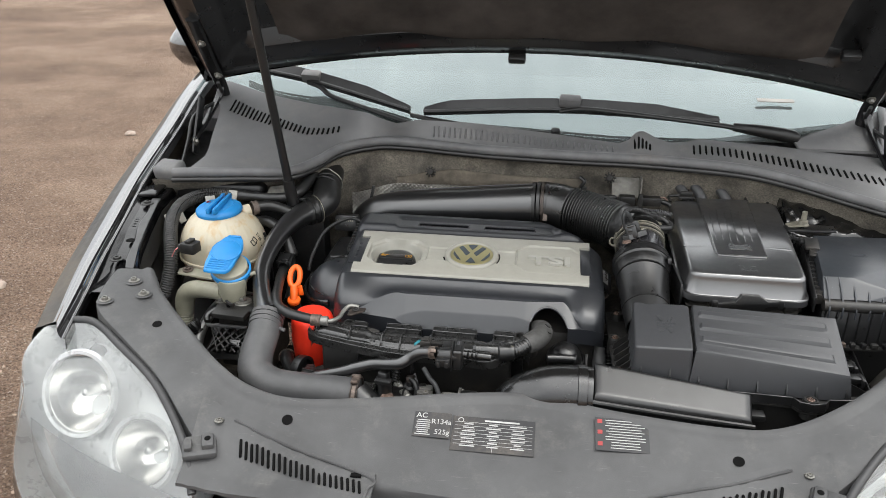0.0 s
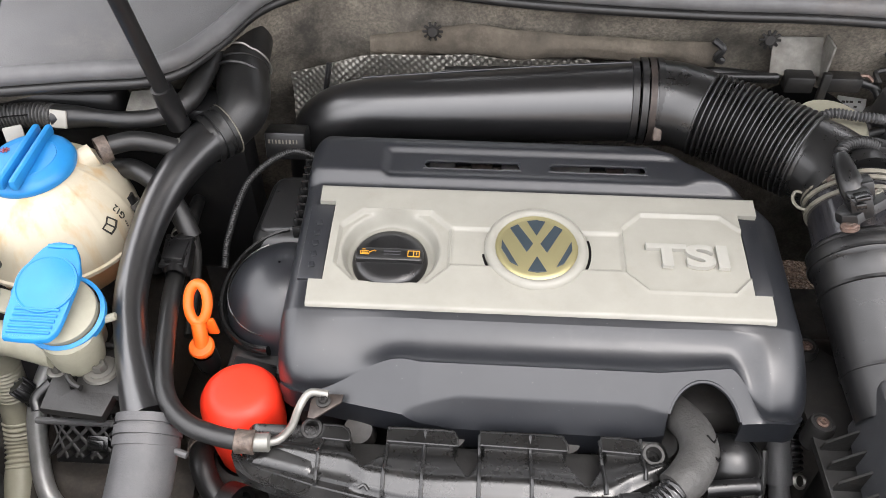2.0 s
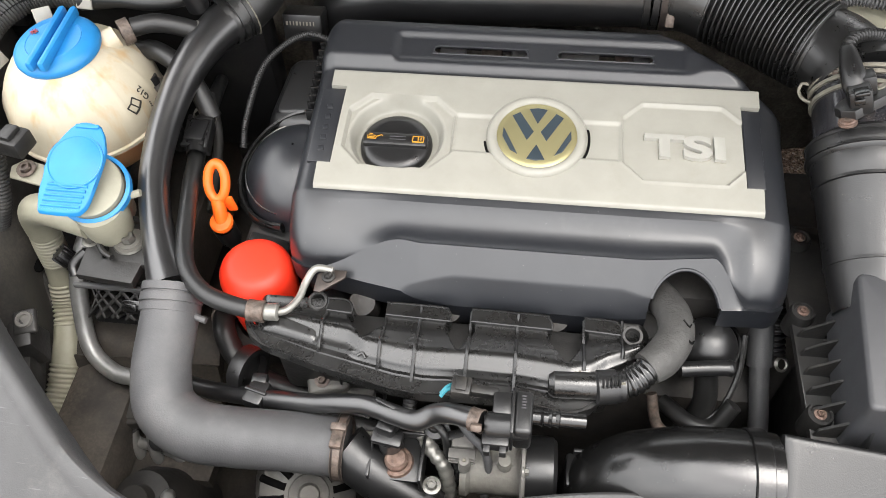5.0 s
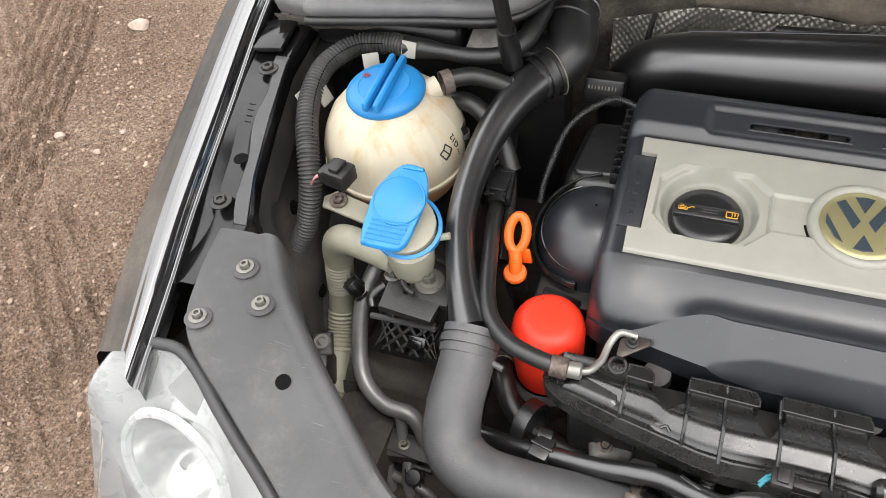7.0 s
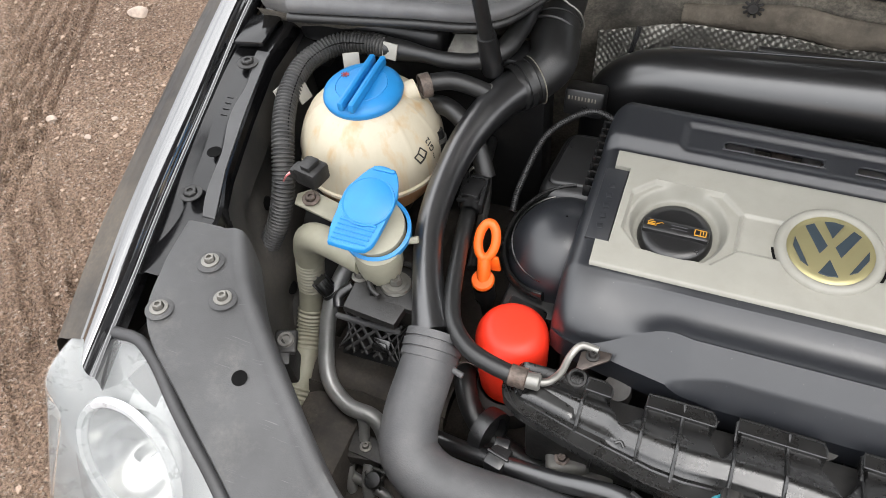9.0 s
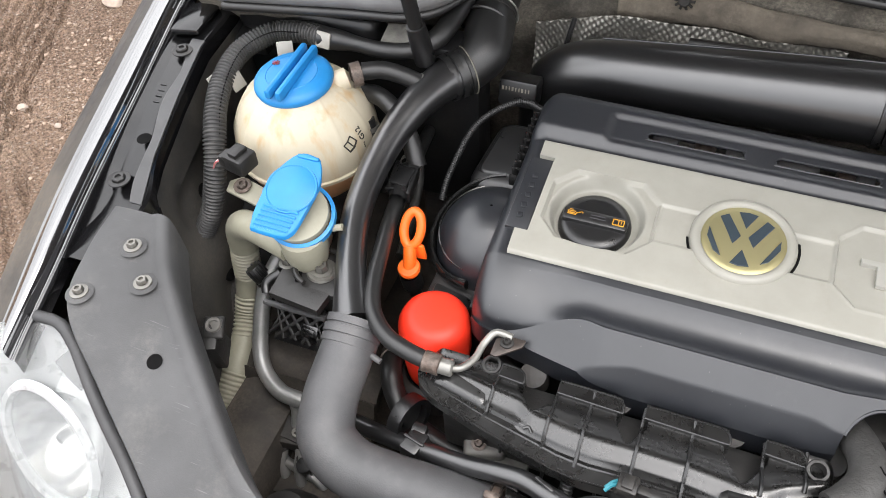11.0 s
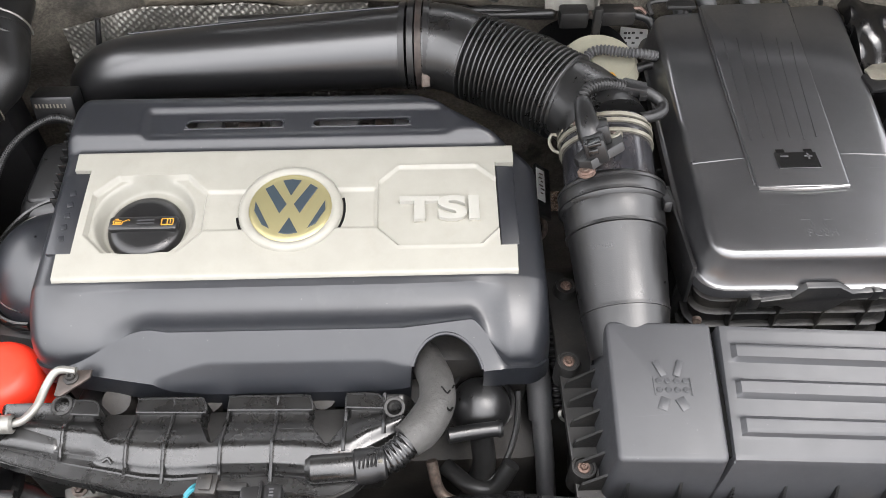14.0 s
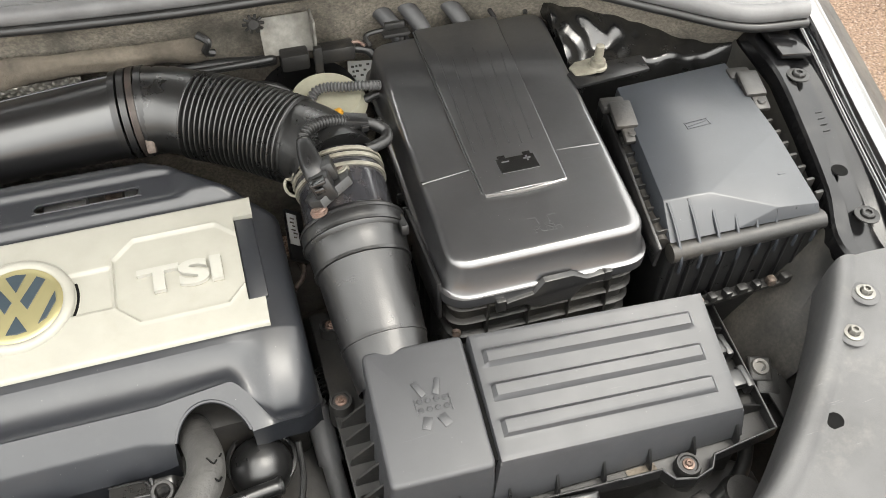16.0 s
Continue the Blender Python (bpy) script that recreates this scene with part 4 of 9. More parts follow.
# ---- plenum: seal line, cowl, firewall ----
SEAL = [(-0.745, 1.536, 0.838), (-0.72, 1.537, 0.84), (-0.60, 1.560, 0.84), (-0.505, 1.580, 0.84), (-0.46, 1.635, 0.846), (-0.42, 1.705, 0.858), (-0.36, 1.745, 0.864), (-0.29, 1.756, 0.866),
        (-0.10, 1.722, 0.866), (0.09, 1.706, 0.866), (0.26, 1.702, 0.866), (0.45, 1.683, 0.862), (0.56, 1.655, 0.850), (0.66, 1.598, 0.838), (0.74, 1.548, 0.832), (0.82, 1.538, 0.83)]
SX = [s[0] for s in SEAL]


def seal_y(x):
    return float(np.interp(x, SX, [s[1] for s in SEAL]))


def seal_z(x):
    return float(np.interp(x, SX, [s[2] for s in SEAL]))


# rear edge of the cowl, and the foot of the glass behind it
CE = [(-0.80, 1.952, 0.961), (-0.655, 1.90, 0.938), (-0.508, 1.835, 0.931), (-0.373, 1.780, 0.930), (-0.335, 1.768, 0.920), (-0.30, 1.760, 0.914), (-0.27, 1.768, 0.920), (-0.25, 1.775, 0.922), (-0.109, 1.775, 0.916), (0.068, 1.770, 0.901), (0.205, 1.765, 0.888),
      (0.225, 1.765, 0.896), (0.240, 1.765, 0.916), (0.256, 1.765, 0.918), (0.285, 1.762, 0.904), (0.315, 1.760, 0.896), (0.345, 1.764, 0.898), (0.380, 1.770, 0.906), (0.465, 1.775, 0.899), (0.582, 1.785, 0.890), (0.707, 1.792, 0.876), (0.83, 1.80, 0.866)]


def ce(x):
    return tuple(float(np.interp(x, [w[0] for w in CE], [w[k] for w in CE])) for k in (1, 2))


WB = [(-0.86, 2.04, 0.965), (-0.80, 1.995, 0.948), (-0.655, 1.935, 0.922), (-0.508, 1.868, 0.910), (-0.373, 1.825, 0.900), (-0.25, 1.812, 0.893), (0.0, 1.80, 0.885), (0.205, 1.80, 0.880), (0.40, 1.805, 0.885), (0.58, 1.835, 0.905), (0.70, 1.885, 0.925), (0.80, 1.95, 0.945), (0.86, 1.99, 0.965)]


def wb(x):
    return tuple(float(np.interp(x, [w[0] for w in WB], [w[k] for w in WB])) for k in (1, 2))


def cowl_left(v):
    return float(np.interp(v, [0, 0.2, 0.7, 1.0], [-0.727, -0.706, -0.742, -0.80]))


def cowl_pt(u, v):
    x = lerp(cowl_left(v), 0.83, u)
    y0, z0 = seal_y(x) + 0.012, seal_z(x) + 0.004
    y1, z1 = ce(x)
    wide = smooth(0.06, 0.25, y1 - y0)
    return Vector((x, lerp(y0, y1, v), lerp(z0, z1, v ** (1 + 0.5 * wide)) + 0.010 * math.sin(math.pi * v) * wide - 0.003 * noise.noise((x * 6, v * 3, 1))))


cowl = part("cowl_panel", sheet(cowl_pt, 170, 16, thick=0.012), M_COWL, car, "faded grey plastic windscreen cowl with vents")


def vent(x0, x1, v0, v1, n, l0, l1, mat):
    """A row of ventilation slots in the cowl."""
    for i in range(n):
        k = i / (n - 1)
        v = lerp(v0, v1, k)
        u = (lerp(x0, x1, k) - cowl_left(v)) / (0.83 - cowl_left(v))
        p, q = cowl_pt(u, v), cowl_pt(u, v + 0.04)
        d = q - p
        pitch = math.degrees(math.atan2(d.z, d.y))
        part("vent_slot", box(p + Vector((0, 0, 0.0005)), (0.0048, lerp(l0, l1, k), 0.0045), 0.0022, rx=pitch, seg=1), mat, cowl)


vent(-0.715, -0.435, 0.76, 0.52, 26, 0.050, 0.020, M_VOID)
part("gutter", box((-0.775, 1.75, 0.79), (0.13, 0.42, 0.02), 0.004, rx=8), M_BAYP, car, "dark gutter beside the cowl")
part("corner_block", box((-0.765, 1.562, 0.842), (0.060, 0.050, 0.034), 0.012, rx=14, rz=-10, seg=4), M_COWL, car, "grey plastic corner block")
vent(-0.215, 0.19, 0.55, 0.50, 34, 0.026, 0.022, M_SEAL)
vent(0.237, 0.270, 0.62, 0.50, 5, 0.036, 0.018, M_VOID)
vent(0.365, 0.79, 0.56, 0.45, 34, 0.030, 0.034, M_VOID)
part("bay_seal", tube([(x, y, z + 0.006) for x, y, z in SEAL], 0.011, n=14, per=6), M_SEAL, car, "grey rubber bonnet seal")
part("seal_lip", tube([(x, y - 0.009, z - 0.007) for x, y, z in SEAL], 0.006, n=10, per=6), M_RUBBER, car, "black rubber seal lip")


def fire_pt(u, v):
    x = lerp(-0.80, 0.82, u)
    y0, z0 = seal_y(x) + 0.006, seal_z(x) - 0.012
    y1 = lerp(y0, 1.765 - 0.10 * smooth(-0.45, -0.7, x) - 0.09 * smooth(0.5, 0.7, x), min(1, v * 2.2))
    z = lerp(z0, 0.40, v)
    b = 0.016 * noise.noise((x * 7, z * 9, 0)) + 0.008 * noise.noise((x * 22, z * 22, 5))
    return Vector((x, y1 + b * min(1, v * 8), z))


fw = part("firewall", sheet(fire_pt, 150, 34), M_FELT, car, "dusty black felt-covered firewall")
def felt_pt(u, v):
    x = lerp(-0.30, 0.128, u)
    hi, lo = 0.817 + 0.006 * noise.noise((x * 14, 9, 0)) - 0.03 * smooth(-0.16, -0.30, x), 0.790 - 0.012 * smooth(-0.02, -0.12, x) + 0.007 * noise.noise((x * 22, 2, 0))
    return Vector((x, seal_y(x) - 0.004 - 0.005 * math.sin(math.pi * v) + 0.003 * noise.noise((x * 18, v * 2, 6)), lerp(hi, lo - 0.02 * smooth(-0.16, -0.30, x), v)))


part("felt_edge", sheet(felt_pt, 110, 10, thick=0.008, down=(0, 1, 0)), M_PAD, fw, "frayed brown felt edge of the insulation", angle=80)
part("felt_clip", tube([(0.120, 1.700, 0.826), (0.131, 1.694, 0.818), (0.126, 1.694, 0.806), (0.135, 1.697, 0.800)], 0.0045, n=8), M_RUBBER, fw, "black rubber retaining clip")
for x, z in ((-0.217, 0.812), (0.186, 0.826)):
    y = seal_y(x) - 0.012 if x < 0 else seal_y(x) + 0.004
    part("star_clip", join(lathe([(0, 0.003), (0.006, 0.003), (0.008, 0)], (x, y - 0.004, z), (0, -1, 0.2), 16), *[box((x, y - 0.004, z), (0.026, 0.002, 0.0035), 0.0008, ry=a) for a in (0, 36, 72, 108, 144)]), M_DEEP, fw, "dull star-shaped retaining clip")
# added plate: blocks light from under the car so the bay stays dark
part("floor_pan", box((0, 1.35, 0.24), (1.5, 1.0, 0.02), 0), M_FLOOR, car, "dusty brown undertray added to keep out light from below", angle=0)
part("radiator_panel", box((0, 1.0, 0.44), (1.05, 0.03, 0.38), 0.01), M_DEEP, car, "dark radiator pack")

# ---- strut tower ----
part("strut_tower", lathe([(0, 0.0), (0.05, 0.0), (0.075, -0.006), (0.095, -0.03), (0.115, -0.12), (0.13, -0.35)], (0.64, 1.665, 0.775), n=40), M_BAYP, car, "black suspension strut tower")
part("plenum_box", join(box((-0.66, 1.585, 0.795), (0.20, 0.05, 0.05), 0.015, seg=3), box((-0.60, 1.60, 0.66), (0.34, 0.05, 0.26), 0.01)), M_BAYP, car, "black plenum side box")

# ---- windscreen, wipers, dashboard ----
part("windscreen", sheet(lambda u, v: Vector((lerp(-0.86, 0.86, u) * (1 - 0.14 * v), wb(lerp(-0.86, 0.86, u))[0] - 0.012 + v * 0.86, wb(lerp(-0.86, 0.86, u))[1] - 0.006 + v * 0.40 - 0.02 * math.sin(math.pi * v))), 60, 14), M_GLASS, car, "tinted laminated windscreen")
part("dashboard", sheet(lambda u, v: Vector((lerp(-0.85, 0.85, u), 1.93 + v * 0.75, 0.86 - 0.02 * v + 0.05 * math.sin(3 * v))), 20, 8, thick=0.3), M_DASH, car, "dark dashboard behind the windscreen")
part("rear_cabin_wall", box((0, 2.95, 0.8), (1.7, 0.03, 1.1), 0.01), M_DASH, car, "dark cabin behind the glass")
part("tax_disc", box((0.575, 1.945, 0.958), (0.085, 0.012, 0.002), 0.001, rx=28), M_WHITE, car, "pale strip sticker on the glass")


def wiper(arm, blade, conn):
    w = part("wiper", tube(arm, 0.0075, n=12, per=10, squash=0.75), M_WIPER, car, "black windscreen wiper")
    b = part("blade", tube([(p[0], p[1] - 0.004, p[2] - 0.009) for p in blade], 0.0052, n=8, per=10), M_WIPER, w, "matt black flat wiper blade")
    sp_ = spline(blade, 10)
    part("spoiler", sheet(lambda u, v: Vector(sp_[min(len(sp_) - 1, int(round(u * (len(sp_) - 1))))]) + Vector((0, 0.010 * v, (0.020 * v) * min(1.0, 0.25 + u * 9, 0.2 + (1 - u) * 4) - 0.006)), len(sp_) - 1, 4, thick=0.004, down=(0, 0.8, -0.4)), M_SPOIL, b, "grey-black rubber spoiler lip")
    part("blade_rubber", tube([(p[0], p[1] + 0.002, p[2] - 0.017) for p in blade], 0.003, n=6, per=8), M_RUBBER, b)
    c = Vector(conn)
    part("connector", box(c + Vector((0, -0.002, 0.006)), (0.050, 0.026, 0.024), 0.006, rx=25, rz=-8), M_SEAL, w, "grey blade connector")
    return w


wiper([(-0.555, 1.940, 0.960), (-0.52, 1.925, 0.952), (-0.488, 1.910, 0.934), (-0.39, 1.858, 0.920), (-0.285, 1.815, 0.902)], [(-0.74, 2.010, 0.990), (-0.547, 1.940, 0.975), (-0.283, 1.845, 0.934)], (-0.547, 1.945, 0.970))
wiper([(0.07, 1.842, 0.936), (0.12, 1.835, 0.946), (0.20, 1.825, 0.944), (0.30, 1.823, 0.936), (0.44, 1.818, 0.924), (0.575, 1.812, 0.908)], [(-0.25, 1.845, 0.932), (0.09, 1.848, 0.950), (0.43, 1.838, 0.940)], (0.092, 1.845, 0.955))
part("wiper_root", tube([(0.46, 1.822, 0.922, 0.009), (0.52, 1.818, 0.916, 0.014), (0.585, 1.812, 0.908, 0.015), (0.60, 1.808, 0.900, 0.010)], 0.012, n=14), M_WIPER, car, "black wiper arm root cover")
part("wiper_link", tube([(-0.283, 1.857, 0.908), (-0.19, 1.835, 0.900), (-0.05, 1.818, 0.893), (0.055, 1.808, 0.890)], 0.0065, n=10), M_WIPER, car, "black wiper arm lying along the glass foot")
part("wiper_pivot", lathe([(0.0, 0.012), (0.010, 0.010), (0.013, 0.0), (0.013, -0.02)], (0.062, 1.800, 0.895), (0, -0.3, 0.95), 18), M_WIPER, car, "black wiper pivot")
part("corner_cover", sheet(lambda u, v: Vector((0.59, 1.802, 0.902)).lerp(Vector((0.815, 1.945, 0.945)), u).lerp(Vector((0.60, 1.788, 0.889)).lerp(Vector((0.775, 1.80, 0.885)), u), v) + Vector((0, 0, 0.006 * math.sin(3.14 * u) * math.sin(3.14 * v))), 16, 10, thick=0.006), M_COWL, car, "grey plastic cowl corner")
part("corner_post", tube([(0.775, 1.80, 0.888), (0.795, 1.86, 0.925), (0.815, 1.945, 0.948)], 0.009, n=10), M_SEAL, car, "grey corner seal")

# ---- bonnet, propped open ----
BA = radians(48)


def bonnet_pt(x, d, depth):
    """x across, d metres from the rear edge forward, depth below the outer skin."""
    de = d + 0.10 * (1 - (x / 0.82) ** 2) * (1 - d)
    h = 0.045 * (1 - (x / 0.82) ** 2) - depth
    return Vector((x, 1.940 - math.cos(BA) * de + math.sin(BA) * h, 0.975 + math.sin(BA) * de + math.cos(BA) * h))


def rim(u, v):
    return min(u * 1.6, (1 - u) * 1.6, v, 1 - v)


OUT = (0, -math.sin(BA), -math.cos(BA))
bon = part("bonnet", sheet(lambda u, v: bonnet_pt(lerp(-0.815, 0.815, u) * (1 - 0.10 * v * v), v, 0.0), 40, 20, thick=0.03, down=OUT), M_PAINT, car, "black bonnet panel propped open")
part("inner_frame", sheet(lambda u, v: bonnet_pt(lerp(-0.80, 0.80, u) * (1 - 0.10 * v * v), lerp(0.012, 0.985, v), 0.028 + 0.030 * smooth(0.0, 0.03, rim(u, v)) - 0.034 * smooth(0.11, 0.15, rim(u, v)) + 0.012 * smooth(0.05, 0.06, rim(u, v)) * smooth(0.09, 0.08, rim(u, v))), 90, 70), M_UNDER, bon, "pressed black inner frame")
part("liner", sheet(lambda u, v: bonnet_pt(lerp(-0.58, 0.62, u), 0.035 + 0.06 * abs(u - 0.5) * 2 + v * 0.78, 0.040 + 0.010 * noise.noise((u * 6, v * 6, 0)) + 0.022 * smooth(0, 0.08, min(u, 1 - u, v, 1 - v))), 60, 40, thick=0.02, down=(0, math.sin(BA), math.cos(BA))), M_MAT, bon, "dark moulded sound-deadening liner")
for x, d in ((-0.035, 0.028), (0.66, 0.18)):
    part("buffer", box(bonnet_pt(x, d, 0.064), (0.040, 0.02, 0.022), 0.005, rx=-48), M_RUBBER, bon, "black rubber buffer")
for s in (-1, 1):
    a, b = bonnet_pt(s * 0.755, 0.02, 0.07), Vector((s * 0.775, 1.72, 0.86))
    h = part("hinge", join(tube([tuple(a), tuple(a.lerp(b, 0.5) + Vector((0, 0.05, 0.01))), tuple(b)], 0.011, n=8, squash=0.5), tube([tuple(bonnet_pt(s * 0.745, 0.26, 0.066)), tuple(bonnet_pt(s * 0.752, 0.12, 0.068)), tuple(a), tuple(a + Vector((0, 0.01, -0.05)))], 0.016, n=8, squash=0.5)), M_UNDER, bon, "black painted bonnet hinge")
    for k in (0.07, 0.19):
        part("hinge_bolt", bolt_bm(bonnet_pt(s * 0.745, k, 0.076), 0.010, 0.008, OUT), M_STEEL, h)
    part("hinge_cable", tube([tuple(a + Vector((-s * 0.012, -0.05, 0.02))), tuple(a + Vector((s * 0.004, 0.0, -0.03))), tuple(b + Vector((s * 0.012, 0.05, 0.05))), tuple(b + Vector((s * 0.014, 0.0, 0.0))), tuple(b + Vector((s * 0.008, -0.06, -0.04)))], 0.0045, n=10), M_RUBBER, h, "black cable sleeve")
    part("hinge_link", box(b + Vector((0, 0.035, 0.030)), (0.007, 0.030, 0.14), 0.003, rx=-32), M_BAYP, h, "flat black hinge link")
    part("link_bolt", bolt_bm(b + Vector((-s * 0.004, 0.0, 0.0)), 0.010, 0.008, (-s, 0, 0.2)), M_SCREW, h)
PB, PD = Vector((-0.495, 1.551, 0.812)), Vector((-0.06, -0.22, 1.0)).normalized()
PT = PB + PD * 0.50
rod = part("bonnet_strut", tube([tuple(PB), tuple(PB + PD * 0.02), tuple(PB + PD * 0.43)], 0.0088, n=16), M_WIPER, car, "black gas bonnet strut")
part("strut_rod", tube([tuple(PB + PD * 0.42), tuple(PT)], 0.0052, n=12), M_WIPER, rod, "thin steel strut rod")
part("strut_end", lathe([(0.0, 0.02), (0.010, 0.018), (0.012, 0.0), (0.010, -0.02), (0.0, -0.02)], PT, PD, 16), M_STEEL, rod)
part("strut_bracket", tube([tuple(PT), tuple(PT + Vector((-0.01, 0.03, 0.04))), tuple(PT + Vector((-0.01, 0.06, 0.09)))], 0.011, n=8), M_BAYP, rod, "black strut bracket on the bonnet")
part("strut_socket", lathe([(0.0, 0.03), (0.0115, 0.028), (0.013, 0.0), (0.0130, -0.03), (0.0, -0.03)], PB, PD, 20), M_BLACK, rod, "black plastic pivot socket")

# ---- door mirror and wheels that carry the car ----
part("door_mirror", lathe([(0, -0.06), (0.035, -0.055), (0.060, -0.02), (0.064, 0.02), (0.05, 0.06), (0.0, 0.075)], (-0.955, 2.19, 1.00), (0.9, -0.2, 0.1), 24), M_PAINT, car, "door mirror shell")
for s in (-1, 1):
    wlt = part("wheel", lathe([(0.0, 0.03), (0.06, 0.03), (0.09, 0.02), (0.19, 0.03), (0.205, 0.05), (0.205, -0.1), (0, -0.1)], (s * 0.77, 1.55, 0.315), (s, 0, 0), 36), M_ALU, car, "alloy wheel")
    part("tyre", lathe([(0.205, 0.06), (0.25, 0.085), (0.295, 0.07), (0.315, 0.04), (0.315, -0.09), (0.295, -0.12), (0.205, -0.11)], (s * 0.77, 1.55, 0.315), (s, 0, 0), 40), M_TYRE, wlt, "black tyre")

# ---- engine cover ----
cover = thing("engine_cover", "satin black plastic engine cover with silver trim", "engine cover", (-0.09, 1.41, 0.66))
CX0, CX1 = -0.343, 0.164


def octo(dx, dy, a, b, k):
    """Signed distance, roughly, inside an octagon of half sizes a and b cut by k."""
    return min(a - abs(dx), b - abs(dy), (k - abs(dx) - abs(dy)) * 0.707)


OC = (-0.2415, 1.409)


def cov_front(x):
    y = float(np.interp(x, [-0.343, -0.30, -0.25, -0.20, 0.02, 0.10, 0.164], [1.276, 1.266, 1.256, 1.247, 1.246, 1.256, 1.262]))
    d = min(x - CX0, CX1 - x)
    return y + 0.016 * (1 - min(1, d / 0.022)) ** 2


def cov_back(x):
    y = float(np.interp(x, [-0.343, 0.035, 0.06, 0.164], [1.573, 1.572, 1.562, 1.482]))
    d = x - CX0
    return y - 0.014 * (1 - min(1, d / 0.02)) ** 2


def cov_z(x, y):
    yf, yb = cov_front(x), cov_back(x)
    # the front facet, which fades out diagonally towards both corners
    k = min(1.0, max(0.0, (x + 0.318) / 0.105), max(0.0, (0.125 - x) / 0.040))
    corner = 1 - k
    t = y - yf
    k = k * k * (3 - 2 * k)
    corner = 1 - k
    face = cov_face(x)
    crease = 0.683 + 0.037 * k
    if t < face:
        z = lerp(0.685, crease, t / face)
        deep = 0.0160 * math.sqrt(max(0.0, min(1.0, (x + 0.215) / 0.05, (0.050 - x) / 0.05)))
        if t < deep:
            z -= 0.95 * (deep - t)
    else:
        q = min(1.0, (t - face) / max(1e-4, 1.334 - yf - face))
        z = lerp(crease, 0.733, q ** lerp(0.95, 0.42, corner)) - 0.0075 * math.sin(math.pi * min(1, q * 1.15)) ** 0.8 * k
    if y > 1.334:
        z = 0.733 + (y - 1.334) * 0.1172
    if y > 1.496:
        z += 0.010 * smooth(1.496, 1.515, y) - 0.0045 * smooth(1.505, 1.516, y) * smooth(1.552, 1.541, y) * smooth(-0.262, -0.25, x) * smooth(0.085, 0.06, x)
    # rolled edges
    for d, r, f in ((x - CX0, 0.022, 0.95), (CX1 - x, 0.046, 0.42), (yb - y, 0.018, 0.9)):
        if d < r:
            q = (r - max(0, d)) / r
            z -= r * f * (1 - math.sqrt(max(0, 1 - q * q)))
    return z


def cov_face(x):
    k = min(1.0, max(0.0, (x + 0.318) / 0.105), max(0.0, (0.125 - x) / 0.040))
    return 0.004 + 0.034 * k * k * (3 - 2 * k)


def cov_pt(u, v):
    x = lerp(CX0, CX1, u)
    yf, yb = cov_front(x), cov_back(x)
    stops = [yf, yf + cov_face(x), 1.334, min(1.540, yb - 0.020), yb]
    return Vector((x, float(np.interp(v, [0, 0.16, 0.40, 0.86, 1.0], stops)), 0))


def cov_full(u, v):
    p = cov_pt(u, v)
    p.z = cov_z(p.x, p.y)
    return p


def cov_keep(p):
    if -0.300 < p.x < 0.113 and 1.343 < p.y < 1.487:
        return False
    if ((p.x - 0.063) / 0.036) ** 2 + ((p.y - 1.246) / 0.037) ** 2 < 1:
        return False
    return all(slot_out(p.x, p.y, a, b)[0] > 0 for a, b in SLOTS)


SLOTS = ((-0.214, -0.108), (-0.076, 0.030))


def slot_out(x, y, a, b):
    """How far a place lies outside a round-ended slot, and the nearest place on the slot's middle line."""
    q = max(a + 0.006, min(b - 0.006, x))
    return math.hypot(x - q, y - 1.528) - 0.006, q


skin = sheet(cov_full, 200, 200, cov_keep, thick=0.03)
for v in skin.verts:
    a, b = (v.co.x - 0.063) / 0.036, (v.co.y - 1.246) / 0.037
    e = math.hypot(a, b)
    if 0.85 < e < 1.06 and v.co.y > 1.25:
        d = v.co.z - cov_z(v.co.x, v.co.y)
        v.co.x, v.co.y = 0.063 + 0.036 * a / e, 1.246 + 0.037 * b / e
        d = max(d, -0.004 if v.co.y > 1.258 else -0.03)
        v.co.z = cov_z(v.co.x, v.co.y) + d
for v in skin.verts:
    if 1.5185 < v.co.y < 1.5375 and -0.22 < v.co.x < 0.036 and v.co.z < cov_z(v.co.x, v.co.y) - 0.01:
        v.co.z = cov_z(v.co.x, v.co.y) - 0.003
for v in skin.verts:
    for a, b in SLOTS:
        d, q = slot_out(v.co.x, v.co.y, a, b)
        if abs(d) < 0.0018:
            k = 0.006 / (d + 0.006)
            dz = v.co.z - cov_z(v.co.x, v.co.y)
            v.co.x, v.co.y = q + (v.co.x - q) * k, 1.528 + (v.co.y - 1.528) * k
            v.co.z = cov_z(v.co.x, v.co.y) + dz
part("shell", skin, M_COVER, cover, angle=24)
arch = [(0.063 - 0.036 * math.cos(a), 1.246 + 0.037 * math.sin(a)) for a in np.linspace(0.35, math.pi - 0.35, 14)]
part("arch_lip", tube([(x, y, cov_z(x, y) - 0.0026) for x, y in arch], 0.0024, n=8, per=3), M_COVER, cover)

